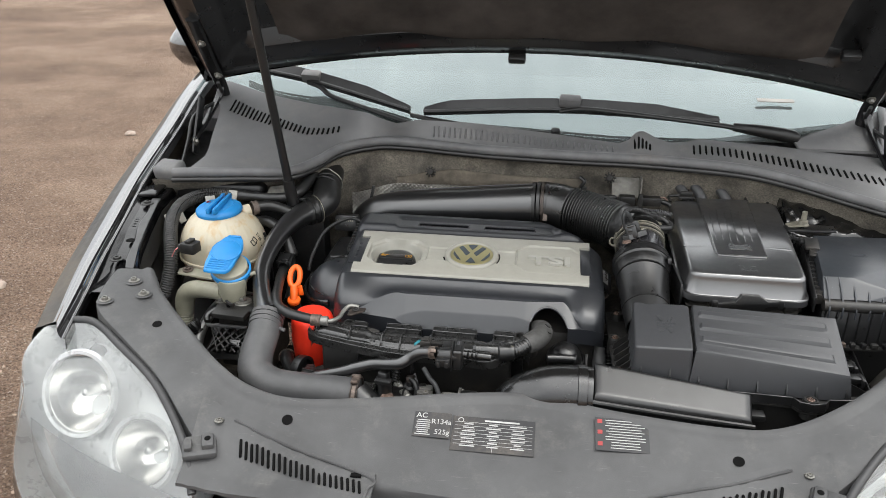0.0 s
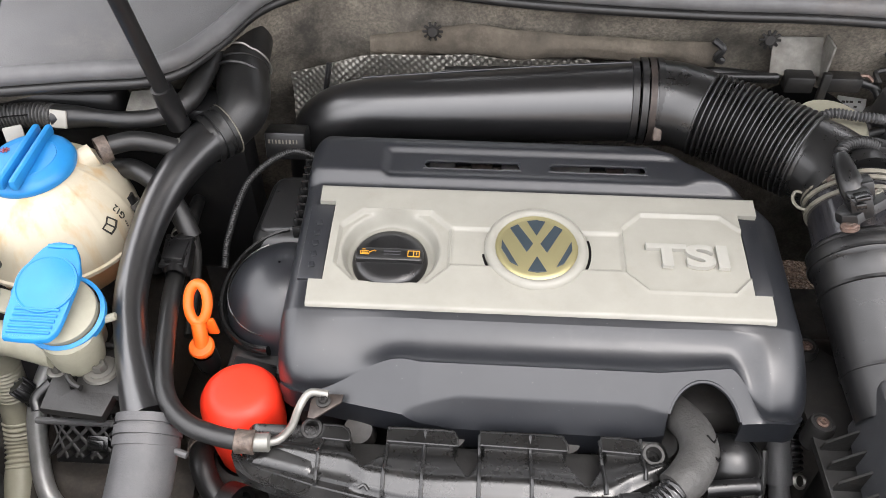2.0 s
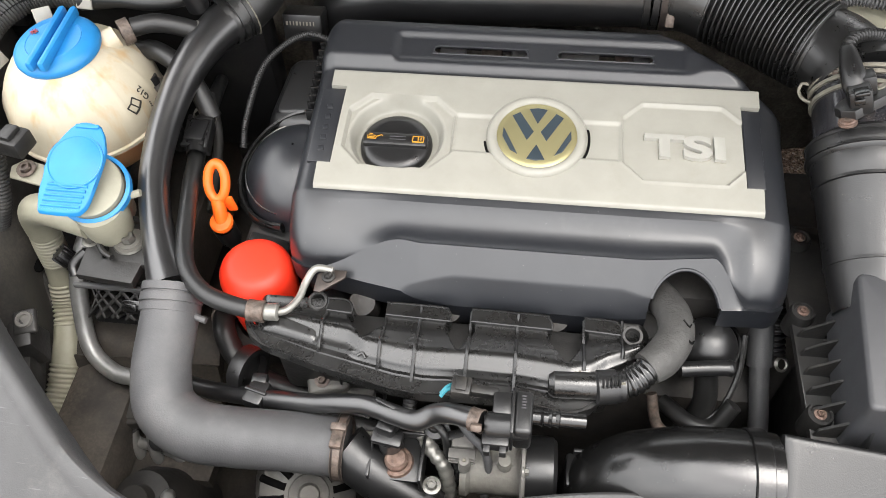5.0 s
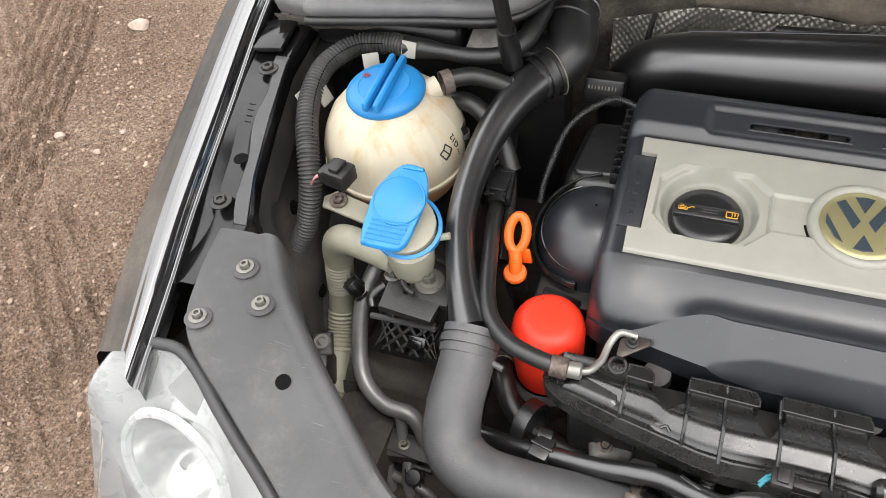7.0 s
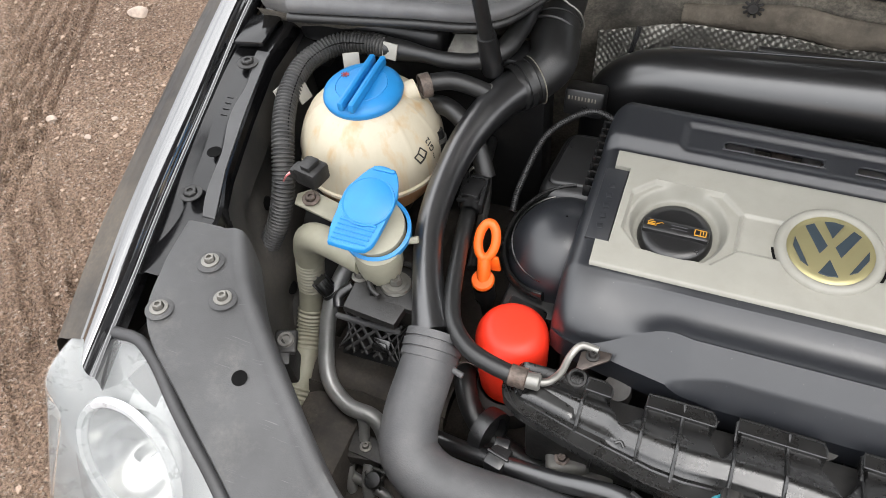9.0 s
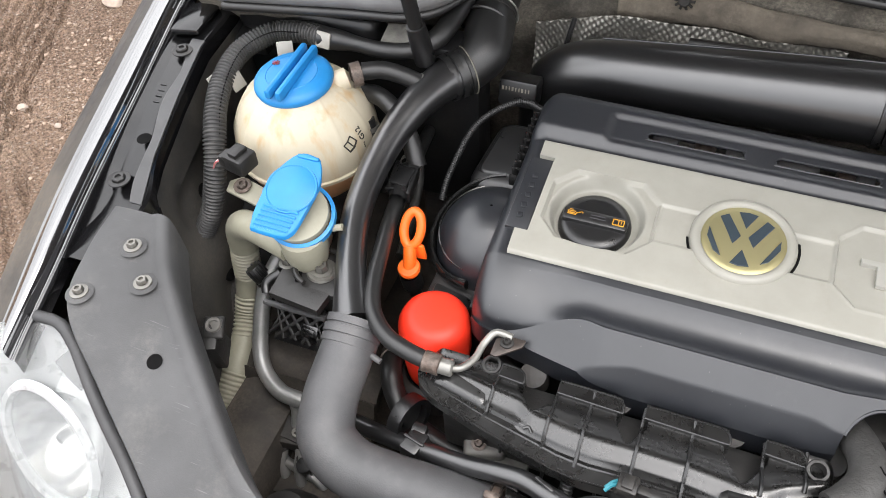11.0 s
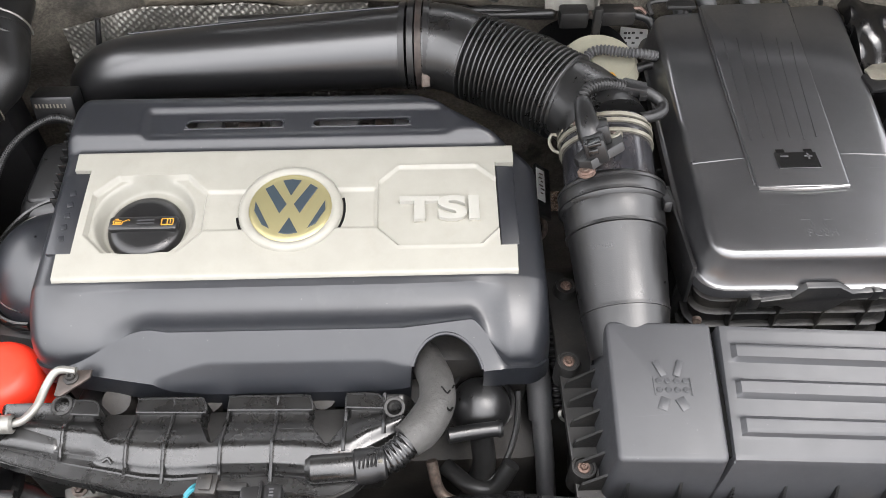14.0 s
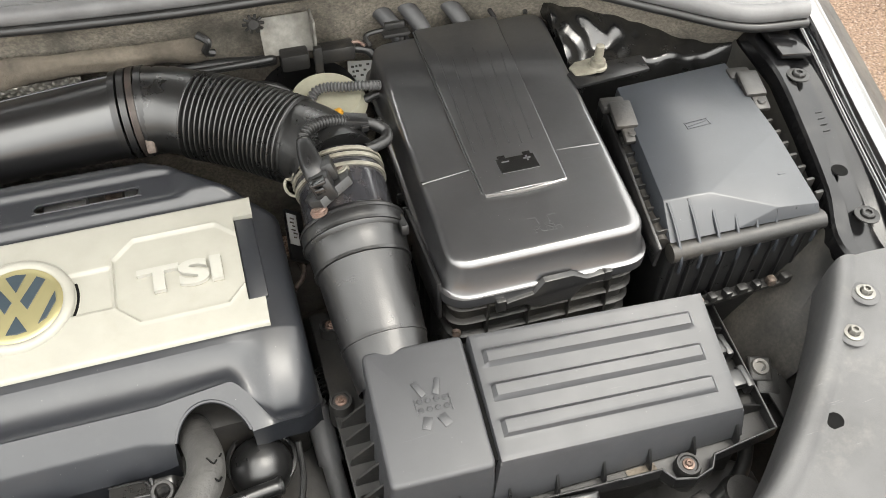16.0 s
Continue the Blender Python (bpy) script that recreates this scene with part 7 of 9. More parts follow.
# ---- wiring loom round the tank ----
loom = thing("wiring_loom", "grey-black corrugated wiring sleeve round the tank", "wiring loom", (-0.70, 1.45, 0.65))
part("corrugated_sleeve", tube([(-0.622, 1.546, 0.797), (-0.652, 1.548, 0.797), (-0.690, 1.538, 0.795), (-0.716, 1.500, 0.789), (-0.718, 1.455, 0.778), (-0.708, 1.415, 0.765), (-0.696, 1.383, 0.745), (-0.690, 1.360, 0.715), (-0.697, 1.343, 0.670), (-0.715, 1.335, 0.63)], 0.0128, n=16, per=30, ridge=(0.0013, 0.0046)), M_LOOM, loom, angle=75)
part("sleeve_slit", tube([(-0.652, 1.5365, 0.8045), (-0.686, 1.527, 0.8035), (-0.7075, 1.496, 0.798), (-0.7085, 1.455, 0.787), (-0.699, 1.415, 0.7735), (-0.688, 1.385, 0.754)], 0.0008, n=6), M_VOID, loom, "dark lengthwise slit")
part("taped_loom", tube([(-0.626, 1.545, 0.797, 0.0145), (-0.600, 1.546, 0.797, 0.0125), (-0.575, 1.545, 0.797, 0.0095), (-0.545, 1.543, 0.797, 0.0100), (-0.510, 1.552, 0.797, 0.0100), (-0.486, 1.575, 0.802, 0.0125), (-0.475, 1.610, 0.812, 0.0125), (-0.468, 1.66, 0.82, 0.010)], 0.012, n=16, per=8), M_RUBBER, loom, "black taped wiring branch")
part("connector", join(box((-0.640, 1.352, 0.757), (0.030, 0.028, 0.022), 0.003, rz=-12), box((-0.655, 1.350, 0.757), (0.014, 0.018, 0.016), 0.003, rz=-12), box((-0.640, 1.352, 0.770), (0.012, 0.020, 0.006), 0.001, rz=-12)), M_DIRTYB, loom, "dark grey cable connector")
for i in range(3):
    part("wire", tube([(-0.660, 1.348 + 0.002 * i, 0.757), (-0.668, 1.343 + 0.002 * i, 0.753), (-0.680, 1.35, 0.735)], 0.0011, n=6), M_PINKW if i != 1 else M_INK, loom)

# ---- washer filler ----
ws = thing("washer_filler", "washer filler neck with open-hinged blue cap", "washer filler", (-0.56, 1.32, 0.60))
WAX = Vector((0.10, -0.35, 0.93)).normalized()
part("neck", lathe([(0.022, -0.060), (0.025, -0.04), (0.028, -0.03), (0.0315, -0.018), (0.0322, 0.012), (0.0335, 0.014), (0.0335, 0.019), (0.031, 0.021), (0.0, 0.021)], (-0.550, 1.319, 0.722), WAX, 40), M_TANK, ws, "yellowed plastic filler neck")
part("filler_body", lathe([(0.0, 0.03), (0.026, 0.03), (0.027, 0.02), (0.0262, 0.0), (0.023, -0.016), (0.0, -0.020)], (-0.542, 1.303, 0.694), (0.05, -0.12, 1), 36), M_TANKP, ws, "yellowed filler body")
# greyer than the neck to paint the shade below the flap
part("cap_seat", lathe([(0, 0.0235), (0.030, 0.0232), (0.0338, 0.0215), (0.0342, 0.013)], (-0.550, 1.319, 0.722), WAX, 40), M_TANKP, ws, "beige rim under the flap, its shade put in a greyer tone")
part("cap_ring", lathe([(0.0345, 0.006), (0.0385, 0.007), (0.0385, 0.015), (0.0345, 0.016)], (-0.548, 1.319, 0.722), WAX, 40), M_BLUE, ws, "blue retaining ring")


def flap_z(x, y):
    return 0.751 + (y - 1.270) * 0.385 - 0.05 * (x + 0.553)


flap = prism([(p[0], p[1]) for p in spline([(-0.584, 1.300), (-0.582, 1.272), (-0.576, 1.268), (-0.545, 1.2685), (-0.536, 1.273), (-0.531, 1.284), (-0.5255, 1.325), (-0.5275, 1.340), (-0.537, 1.357), (-0.562, 1.357), (-0.582, 1.326), (-0.584, 1.300)], 5)[:-1]], 0.0, 0.006, 0.0022, 3)
for v in flap.verts:
    v.co.z += flap_z(v.co.x, v.co.y) - 0.006
fp = part("flap", flap, M_BLUE, ws, "blue flap cap with grip ribs", angle=50)
FA = (0.05, -0.385, 1)
DCN = Vector((-0.5535, 1.3185, flap_z(-0.5535, 1.3185)))
part("flap_disc", lathe([(0, 0.0036), (0.012, 0.0034), (0.024, 0.0018), (0.0268, 0.0009), (0.0275, 0.0016), (0.0288, 0.0016), (0.0295, -0.001)], DCN, FA, 48), M_BLUE, fp, "slightly domed round field")
for i in range(5):
    y = 1.2735 + i * 0.0052
    part("grip_rib", tube([(-0.578 + 0.0005 * i, y, flap_z(-0.578, y) + 0.0004), (-0.5575, y + 0.0003, flap_z(-0.5575, y) + 0.0006), (-0.5385 + 0.001 * i, y + 0.0006, flap_z(-0.5385, y) + 0.0004)], 0.0016, n=8, per=4), M_BLUE, fp)
sy = [(-0.016, 0.002), (-0.008, 0.0055), (0.008, 0.0055), (0.016, 0.002), (0.0075, -0.0065), (0.0, -0.0085), (-0.0075, -0.0065), (-0.016, 0.002)]
part("washer_symbol", tube([(DCN.x + a, DCN.y + b, flap_z(DCN.x + a, DCN.y + b) + 0.0034 - 8 * (a * a + b * b)) for a, b in sy], 0.0007, n=5, per=4), M_BLUE, fp)
part("flap_hinge", box((-0.549, 1.356, flap_z(-0.549, 1.356) - 0.003), (0.026, 0.005, 0.010), 0.002, rx=21), M_BLUE, fp)
part("mount_tab", prism([(-0.05, -0.013), (0.03, -0.012), (0.03, 0.012), (-0.045, 0.013), (-0.056, 0.0)], 0, 0.004, 0.001, centre=(-0.622, 1.352, 0.698), rz=-14, rx=10), M_TANKP, ws, "beige mounting tab")
part("tab_screw", bolt_bm((-0.655, 1.360, 0.704), 0.011, 0.006, (0, -0.2, 1)), M_RUST, ws, "rusty flanged screw")
part("barb", tube([(-0.518, 1.315, 0.722), (-0.500, 1.320, 0.726)], 0.004, n=8), M_TANKP, ws)
part("side_pipe", tube([(-0.560, 1.300, 0.690, 0.0165), (-0.598, 1.312, 0.686, 0.0165), (-0.630, 1.324, 0.679, 0.0178), (-0.650, 1.332, 0.664, 0.0190), (-0.658, 1.335, 0.642, 0.0190), (-0.660, 1.335, 0.622, 0.0182)], 0.017, n=22, per=8), M_TANKP, ws, "beige elbow pipe")
part("bellows_upper", tube([(-0.660, 1.335, 0.625), (-0.662, 1.332, 0.600), (-0.663, 1.329, 0.572)], 0.0170, n=22, per=14, ridge=(0.0012, 0.0052)), M_TANKP, ws, angle=75)
part("drop_pipe", tube([(-0.663, 1.330, 0.575), (-0.665, 1.326, 0.555), (-0.666, 1.320, 0.535)], 0.0175, n=22), M_TANKP, ws)
part("bellows_lower", tube([(-0.666, 1.321, 0.538), (-0.664, 1.305, 0.515), (-0.659, 1.280, 0.497)], 0.0178, n=22, per=14, ridge=(0.0013, 0.0055)), M_TANKP, ws, angle=75)
part("lower_pipe", tube([(-0.660, 1.284, 0.500), (-0.658, 1.262, 0.487), (-0.657, 1.238, 0.473)], 0.0180, n=22), M_TANKP, ws)
part("bellows_foot", tube([(-0.657, 1.240, 0.475), (-0.658, 1.205, 0.455), (-0.660, 1.150, 0.430)], 0.0178, n=22, per=14, ridge=(0.0012, 0.0060)), M_TANKP, ws, angle=75)

# ---- aluminium pipe ----
ac = thing("aluminium_pipe", "bent dull aluminium refrigerant pipe", "pipe", (-0.57, 1.22, 0.45))
part("pipe", tube([(-0.590, 1.362, 0.640), (-0.613, 1.350, 0.614), (-0.624, 1.312, 0.585), (-0.621, 1.276, 0.548), (-0.606, 1.240, 0.517), (-0.572, 1.218, 0.505), (-0.536, 1.215, 0.500), (-0.517, 1.203, 0.478), (-0.512, 1.19, 0.43)], 0.0103, n=18, per=8), M_ALU, ac)
port = part("service_port", join(lathe([(0.0085, 0), (0.0105, 0.004), (0.0105, 0.018), (0.0092, 0.021), (0, 0.021)], (-0.627, 1.312, 0.594), (-0.55, 0.1, 0.8), 14), lathe([(0.011, 0.0), (0.011, 0.004)], (-0.625, 1.312, 0.590), (-0.55, 0.1, 0.8), 14)), M_BLACK, ac, "ribbed black capped service port")
for a in np.arange(0, 6.2, 0.63):
    part("grip_rib", box(Vector((-0.634, 1.3135, 0.606)) + Vector((0.0085 * math.cos(a), 0.0103 * math.sin(a), 0.0058 * math.cos(a))), (0.0024, 0.0024, 0.016), 0.0006, ry=-34, seg=1), M_BLACK, port)
part("branch", tube([(-0.552, 1.214, 0.500), (-0.548, 1.209, 0.486), (-0.545, 1.198, 0.468)], 0.007, n=12), M_ALU, ac)
part("union_plate", join(prism([(-0.034, -0.010), (0.040, -0.016), (0.042, 0.010), (-0.026, 0.018), (-0.036, 0.010)], 0, 0.004, 0.001, centre=(-0.540, 1.190, 0.466), rx=8), prism([(-0.036, -0.012), (0.040, -0.018), (0.041, -0.014), (-0.035, -0.008)], 0, 0.007, 0.001, centre=(-0.540, 1.189, 0.448), rx=8)), M_DIRTYB, ac, "dusty lipped union plate")
UO = Vector((-0.022, 0.026, -0.040))


part("union_nut", bolt_bm((-0.539, 1.189, 0.470), 0.0075, 0.006), M_SCREW, ac, "dull hexagon nut")
for x, y in ((-0.563, 1.179), (-0.522, 1.172)):
    part("union_collar", lathe([(0.010, -0.010), (0.0125, -0.008), (0.0125, 0.006), (0.010, 0.008)], (x, y, 0.444), (0.1, -0.3, 0.95), 20), M_DEEP, ac, "grimy collar")
part("low_pipe", shifted(tube([(-0.541, 1.151, 0.484), (-0.539, 1.147, 0.474), (-0.530, 1.140, 0.468), (-0.509, 1.136, 0.468), (-0.484, 1.132, 0.462), (-0.472, 1.127, 0.448), (-0.470, 1.122, 0.42)], 0.0065, n=14, per=7), UO), M_ALU, ac, "bent bare alloy pipe")
part("valve_cap", shifted(join(lathe([(0, 0.012), (0.0095, 0.011), (0.0115, 0.007), (0.0115, -0.006), (0.009, -0.008)], (-0.499, 1.139, 0.478), (0.05, -0.4, 0.9), 24), *[box((-0.499 + 0.0113 * math.cos(a), 1.139 + 0.0105 * math.sin(a), 0.478 + 0.0045 * math.sin(a)), (0.003, 0.003, 0.014), 0.0008, seg=1) for a in np.arange(0, 6.2, 0.63)]), UO), M_BLACK, ac, "ribbed black valve cap")
part("union_block", box((-0.544, 1.186, 0.457), (0.050, 0.026, 0.018), 0.004, rz=8), M_DEEP, ac, "grimy union block")
for x, y in ((-0.560, 1.174), (-0.532, 1.166)):
    part("union_stub", tube([(x, y + 0.012, 0.452), (x + 0.004, y - 0.008, 0.432), (x + 0.012, y - 0.02, 0.41)], 0.007, n=12), M_ALU, ac)

# ---- engine mount ----
mt = thing("engine_mount", "black engine mount with ribbed plastic cover", "engine mount", (-0.53, 1.28, 0.45))
part("top_plate", prism([(-0.040, -0.024), (0.024, -0.030), (0.034, 0.030), (0.010, 0.034), (-0.012, 0.012), (-0.016, 0.002), (-0.022, 0.012), (-0.040, 0.030)], 0, 0.010, 0.003, centre=(-0.526, 1.272, 0.664), rx=6), M_DIRTYB, mt)
part("raised_pad", prism([(-0.026, -0.022), (0.028, -0.024), (0.030, 0.020), (0.005, 0.030), (-0.020, 0.020)], 0, 0.008, 0.003, centre=(-0.518, 1.288, 0.668), rx=6), M_DIRTYB, mt)
part("mount_bolt", join(lathe([(0, 0.003), (0.0165, 0.0025), (0.018, 0)], (-0.519, 1.291, 0.676), n=28), bolt_bm((-0.519, 1.291, 0.678), 0.0125, 0.009)), M_SCREW, mt, "flanged steel bolt")
part("small_bolt", bolt_bm((-0.563, 1.291, 0.674), 0.0105, 0.009), M_SCREW, mt, "dull zinc bolt")
part("cup_wall", tube([(-0.519 + 0.030 * math.cos(a), 1.291 + 0.027 * math.sin(a), 0.682) for a in np.linspace(1.0, 4.4, 12)], 0.0032, n=8, per=3), M_DIRTYB, mt, "raised cup wall")
part("slot_mark", box((-0.541, 1.276, 0.676), (0.005, 0.016, 0.004), 0.001, rz=12), M_VOID, mt)
part("bracket_body", box((-0.530, 1.300, 0.600), (0.075, 0.05, 0.12), 0.008), M_DEEP, mt)
part("arm", tube([(-0.572, 1.285, 0.66), (-0.585, 1.272, 0.652), (-0.582, 1.262, 0.645)], 0.006, n=10), M_BLACK, mt)
grid_c = Vector((-0.541, 1.262, 0.606))
for i in range(6):
    for sg in (-1, 1):
        b = box((0, 0, 0), (0.0044, 0.016, 0.066 - 0.004 * (i % 2)), 0.0012)
        rot(b, (0, 0, 0), ry=sg * 45)
        rot(b, (0, 0, 0), rx=-42)
        off = Vector((-0.042 + i * 0.0175, 0, 0))
        bmesh.ops.translate(b, verts=b.verts, vec=grid_c + off)
        for v in b.verts:
            v.co.x = max(-0.580, min(-0.502, v.co.x))
        part("lattice_rib", b, M_DIRTYB, mt)
part("lattice_socket", join(box(grid_c + Vector((0.012, -0.010, 0.0)), (0.022, 0.004, 0.016), 0.002, rx=-42), box(grid_c + Vector((0.012, -0.012, 0.001)), (0.015, 0.005, 0.009), 0.001, rx=-42)), M_GLOSSB, mt, "small black socket")
part("lattice_rim", box((-0.541, 1.252, 0.643), (0.080, 0.006, 0.006), 0.002, rx=-10), M_GREY, mt, "grey upper rim")
part("cast_ledge", sheet(lambda u, v: Vector((lerp(-0.64, -0.455, u), lerp(1.13, 1.31, v), lerp(0.415, 0.505, smooth(0.25, 0.8, v)) + 0.012 * noise.noise((u * 4, v * 5, 8)) + 0.012 * smooth(0.03, 0.0, abs(v - 0.62)))), 40, 40, thick=0.02), M_FLOOR, mt, "brown dusty cast ledge", angle=60)
part("lattice_back", box(grid_c + Vector((0, 0.011, -0.009)), (0.082, 0.004, 0.07), 0.001, rx=-42), M_BLACK, mt)

# ---- charge pipe and grey hose ----
cp = thing("charge_pipe", "black charge pipe joined to grey rubber hose", "hose", (-0.47, 1.38, 0.60))
part("rubber_elbow", tube([(-0.447, 1.712, 0.802, 0.031), (-0.444, 1.668, 0.794, 0.031), (-0.437, 1.634, 0.786, 0.0315), (-0.433, 1.604, 0.776, 0.0305), (-0.443, 1.584, 0.767, 0.0285), (-0.454, 1.571, 0.762, 0.0275)], 0.03, n=28, per=8), M_RUBBER, cp, "black rubber elbow")
part("collar", lathe([(0.031, -0.006), (0.033, -0.005), (0.033, 0.005), (0.031, 0.006)], (-0.4435, 1.660, 0.7925), (-0.12, 0.96, 0.23), 32), M_RUBBER, cp)
part("elbow_clip", tube([(-0.4435 + 0.0338 * math.cos(a), 1.666 - 0.0085 * math.sin(a), 0.794 + 0.033 * math.sin(a) + (0.003 if 1.3 < a < 1.8 else 0)) for a in np.linspace(-0.4, math.pi + 0.1, 18)], 0.0014, n=6, per=3), M_STEEL, cp, "bright wire clip")
part("clip_band", tube([(-0.4435 + 0.0330 * math.cos(a), 1.640 - 0.0085 * math.sin(a), 0.788 + 0.0325 * math.sin(a)) for a in np.linspace(-0.6, math.pi + 0.3, 18)], 0.0022, n=6, per=3), M_RUBBER, cp)
for k in (0, 0.013, 0.024):
    part("joint_ring", lathe([(0.0275, -0.004), (0.0305 - k * 0.05, -0.0035), (0.0305 - k * 0.05, 0.0035), (0.0275, 0.004)], Vector((-0.454, 1.572, 0.762)) + Vector((-0.66, -0.70, -0.1)) * (k - 0.008), (-0.66, -0.70, -0.1), 36), M_RUBBER, cp)
part("wire_ring", lathe([(0.0302, -0.001), (0.0318, 0), (0.0302, 0.001)], (-0.447, 1.579, 0.763), (-0.66, -0.70, -0.1), 36), M_CLAMP, cp, "grey wire ring")

part("plastic_pipe", tube([(-0.453, 1.573, 0.762, 0.0265), (-0.468, 1.548, 0.762, 0.0245), (-0.484, 1.508, 0.758, 0.0215), (-0.497, 1.460, 0.746, 0.0190), (-0.502, 1.405, 0.731, 0.0172), (-0.498, 1.350, 0.717, 0.0165), (-0.485, 1.305, 0.705, 0.0165), (-0.468, 1.265, 0.693, 0.0190), (-0.452, 1.235, 0.683, 0.0245)], 0.02, n=28, per=10), M_PIPE, cp, "satin black moulded pipe")

part("grey_hose", tube([(-0.4515, 1.236, 0.680, 0.0285), (-0.4495, 1.215, 0.671, 0.0290), (-0.4500, 1.192, 0.660, 0.0290), (-0.4505, 1.160, 0.643, 0.0295), (-0.442, 1.129, 0.625, 0.0305), (-0.411, 1.112, 0.615, 0.0305), (-0.368, 1.110, 0.611, 0.0300), (-0.316, 1.112, 0.609, 0.0295), (-0.256, 1.112, 0.607, 0.0295)], 0.029, n=34, per=10), M_GREYRUB, cp, "grey rubber boost hose")
for k, r in ((0.0, 0.0305), (0.011, 0.0312), (0.021, 0.0305)):
    part("hose_band", lathe([(r - 0.003, -0.0045), (r, -0.004), (r, 0.004), (r - 0.003, 0.0045)], Vector((-0.4512, 1.234, 0.6795)) + Vector((0.03, -0.90, -0.42)) * k, (0.03, -0.90, -0.42), 40), M_GREYRUB, cp, "moulded hose band")
part("locking_pin", tube([(-0.423, 1.208, 0.672), (-0.410, 1.205, 0.670)], 0.0035, n=8), M_GREYRUB, cp)
part("end_clamp", lathe([(0.030, -0.006), (0.0325, -0.006), (0.0325, 0.006), (0.030, 0.006)], (-0.260, 1.112, 0.6072), (0.98, -0.02, -0.04), 36), M_RUST, cp, "rusty hose clamp")
part("clamp_screw", join(box((-0.260, 1.106, 0.640), (0.012, 0.020, 0.006), 0.002, rx=-8), box((-0.260, 1.118, 0.640), (0.016, 0.008, 0.008), 0.002)), M_RUST, cp)
for k in (-0.0045, 0.0045):
    part("clamp_edge", lathe([(0.0325, -0.0012), (0.0336, 0), (0.0325, 0.0012)], (-0.260 + k, 1.112, 0.6072), (0.98, -0.02, -0.04), 36), M_BAND, cp)
part("end_pipe", tube([(-0.258, 1.112, 0.607, 0.026), (-0.225, 1.095, 0.590, 0.025), (-0.17, 1.075, 0.56, 0.025)], 0.026, n=24), M_BLACK, cp, "black plastic pipe end")

# ---- thin breather hose with steel end ----
th = thing("breather_hose", "thin black hose with steel pipe end", "hose", (-0.42, 1.26, 0.60))
part("hose", tube([(-0.500, 1.568, 0.66, 0.008), (-0.489, 1.512, 0.680, 0.009), (-0.478, 1.440, 0.692, 0.0095), (-0.468, 1.375, 0.698, 0.0095), (-0.458, 1.326, 0.700, 0.0092), (-0.446, 1.275, 0.700, 0.0092), (-0.432, 1.243, 0.699, 0.0092), (-0.408, 1.220, 0.699, 0.0092), (-0.380, 1.210, 0.698, 0.0092), (-0.350, 1.206, 0.695, 0.0090)], 0.009, n=18, per=10), M_RUBBER, th)
part("valve", join(lathe([(0.0, 0.03), (0.009, 0.03), (0.012, 0.024), (0.012, -0.02), (0.010, -0.03)], (-0.474, 1.425, 0.703), (-0.15, 0.95, -0.05), 18), box((-0.474, 1.425, 0.714), (0.022, 0.03, 0.006), 0.002)), M_BLACK, th, "black in-line valve")
guard = part("valve_guard", box((-0.474, 1.4245, 0.7125), (0.026, 0.004, 0.005), 0.001, rz=8), M_BLACK, th, "ribbed black valve guard")
for x, y in ((-0.487, 1.428), (-0.461, 1.424)):
    part("guard_side", box((x, y, 0.706), (0.005, 0.046, 0.016), 0.0015, rz=8), M_BLACK, guard)
for i in (0, 1, 3):
    part("guard_rib", box((-0.474, 1.405 + 0.013 * i, 0.7125), (0.026, 0.004, 0.005), 0.001, rz=8), M_BLACK, guard)
part("valve_clip", lathe([(0.0125, -0.0035), (0.0135, -0.0035), (0.0135, 0.0035), (0.0125, 0.0035)], (-0.480, 1.463, 0.699), (-0.15, 0.95, -0.05), 18), M_STEEL, th)
part("crimp", lathe([(0.0098, -0.009), (0.0112, -0.008), (0.0106, 0), (0.0112, 0.008), (0.0098, 0.009)], (-0.352, 1.2065, 0.6952), (1, 0.0, -0.05), 22), M_RUST, th, "rusty crimp clamp")
part("ferrule", lathe([(0.0085, 0), (0.0088, 0.014), (0.006, 0.016)], (-0.345, 1.2065, 0.6948), (1, 0.05, 0.0), 18), M_STEEL, th, "bright steel ferrule")
part("steel_pipe", tube([(-0.332, 1.207, 0.6945), (-0.322, 1.212, 0.694), (-0.314, 1.226, 0.694), (-0.310, 1.245, 0.697), (-0.302, 1.258, 0.701), (-0.285, 1.258, 0.700)], 0.0039, n=12, per=8), M_STEEL, th, "bent steel pipe")
part("fix_plate", prism([(-0.015, -0.012), (-0.009, -0.014), (0.017, 0.000), (0.019, 0.008), (-0.003, 0.011), (-0.011, 0.006)], 0, 0.0025, 0.0008, centre=(-0.289, 1.250, 0.694), rz=10, rx=8), M_BAND, th, "dull zinc fixing plate")
part("plate_screw", bolt_bm((-0.289, 1.252, 0.697), 0.007, 0.005), M_DEEP, th)

# ---- intake manifold ----
man = thing("intake_manifold", "glossy black plastic intake manifold with ribs", "intake manifold", (-0.16, 1.21, 0.57))
MX0, MX1 = -0.364, 0.032


def man_front(x):
    return float(np.interp(x, [-0.366, -0.358, -0.342, -0.286, -0.211, -0.182, -0.144, -0.097, -0.065, -0.045, -0.027, -0.012, 0.034], [1.214, 1.197, 1.186, 1.169, 1.151, 1.148, 1.150, 1.150, 1.146, 1.142, 1.150, 1.166, 1.198]))


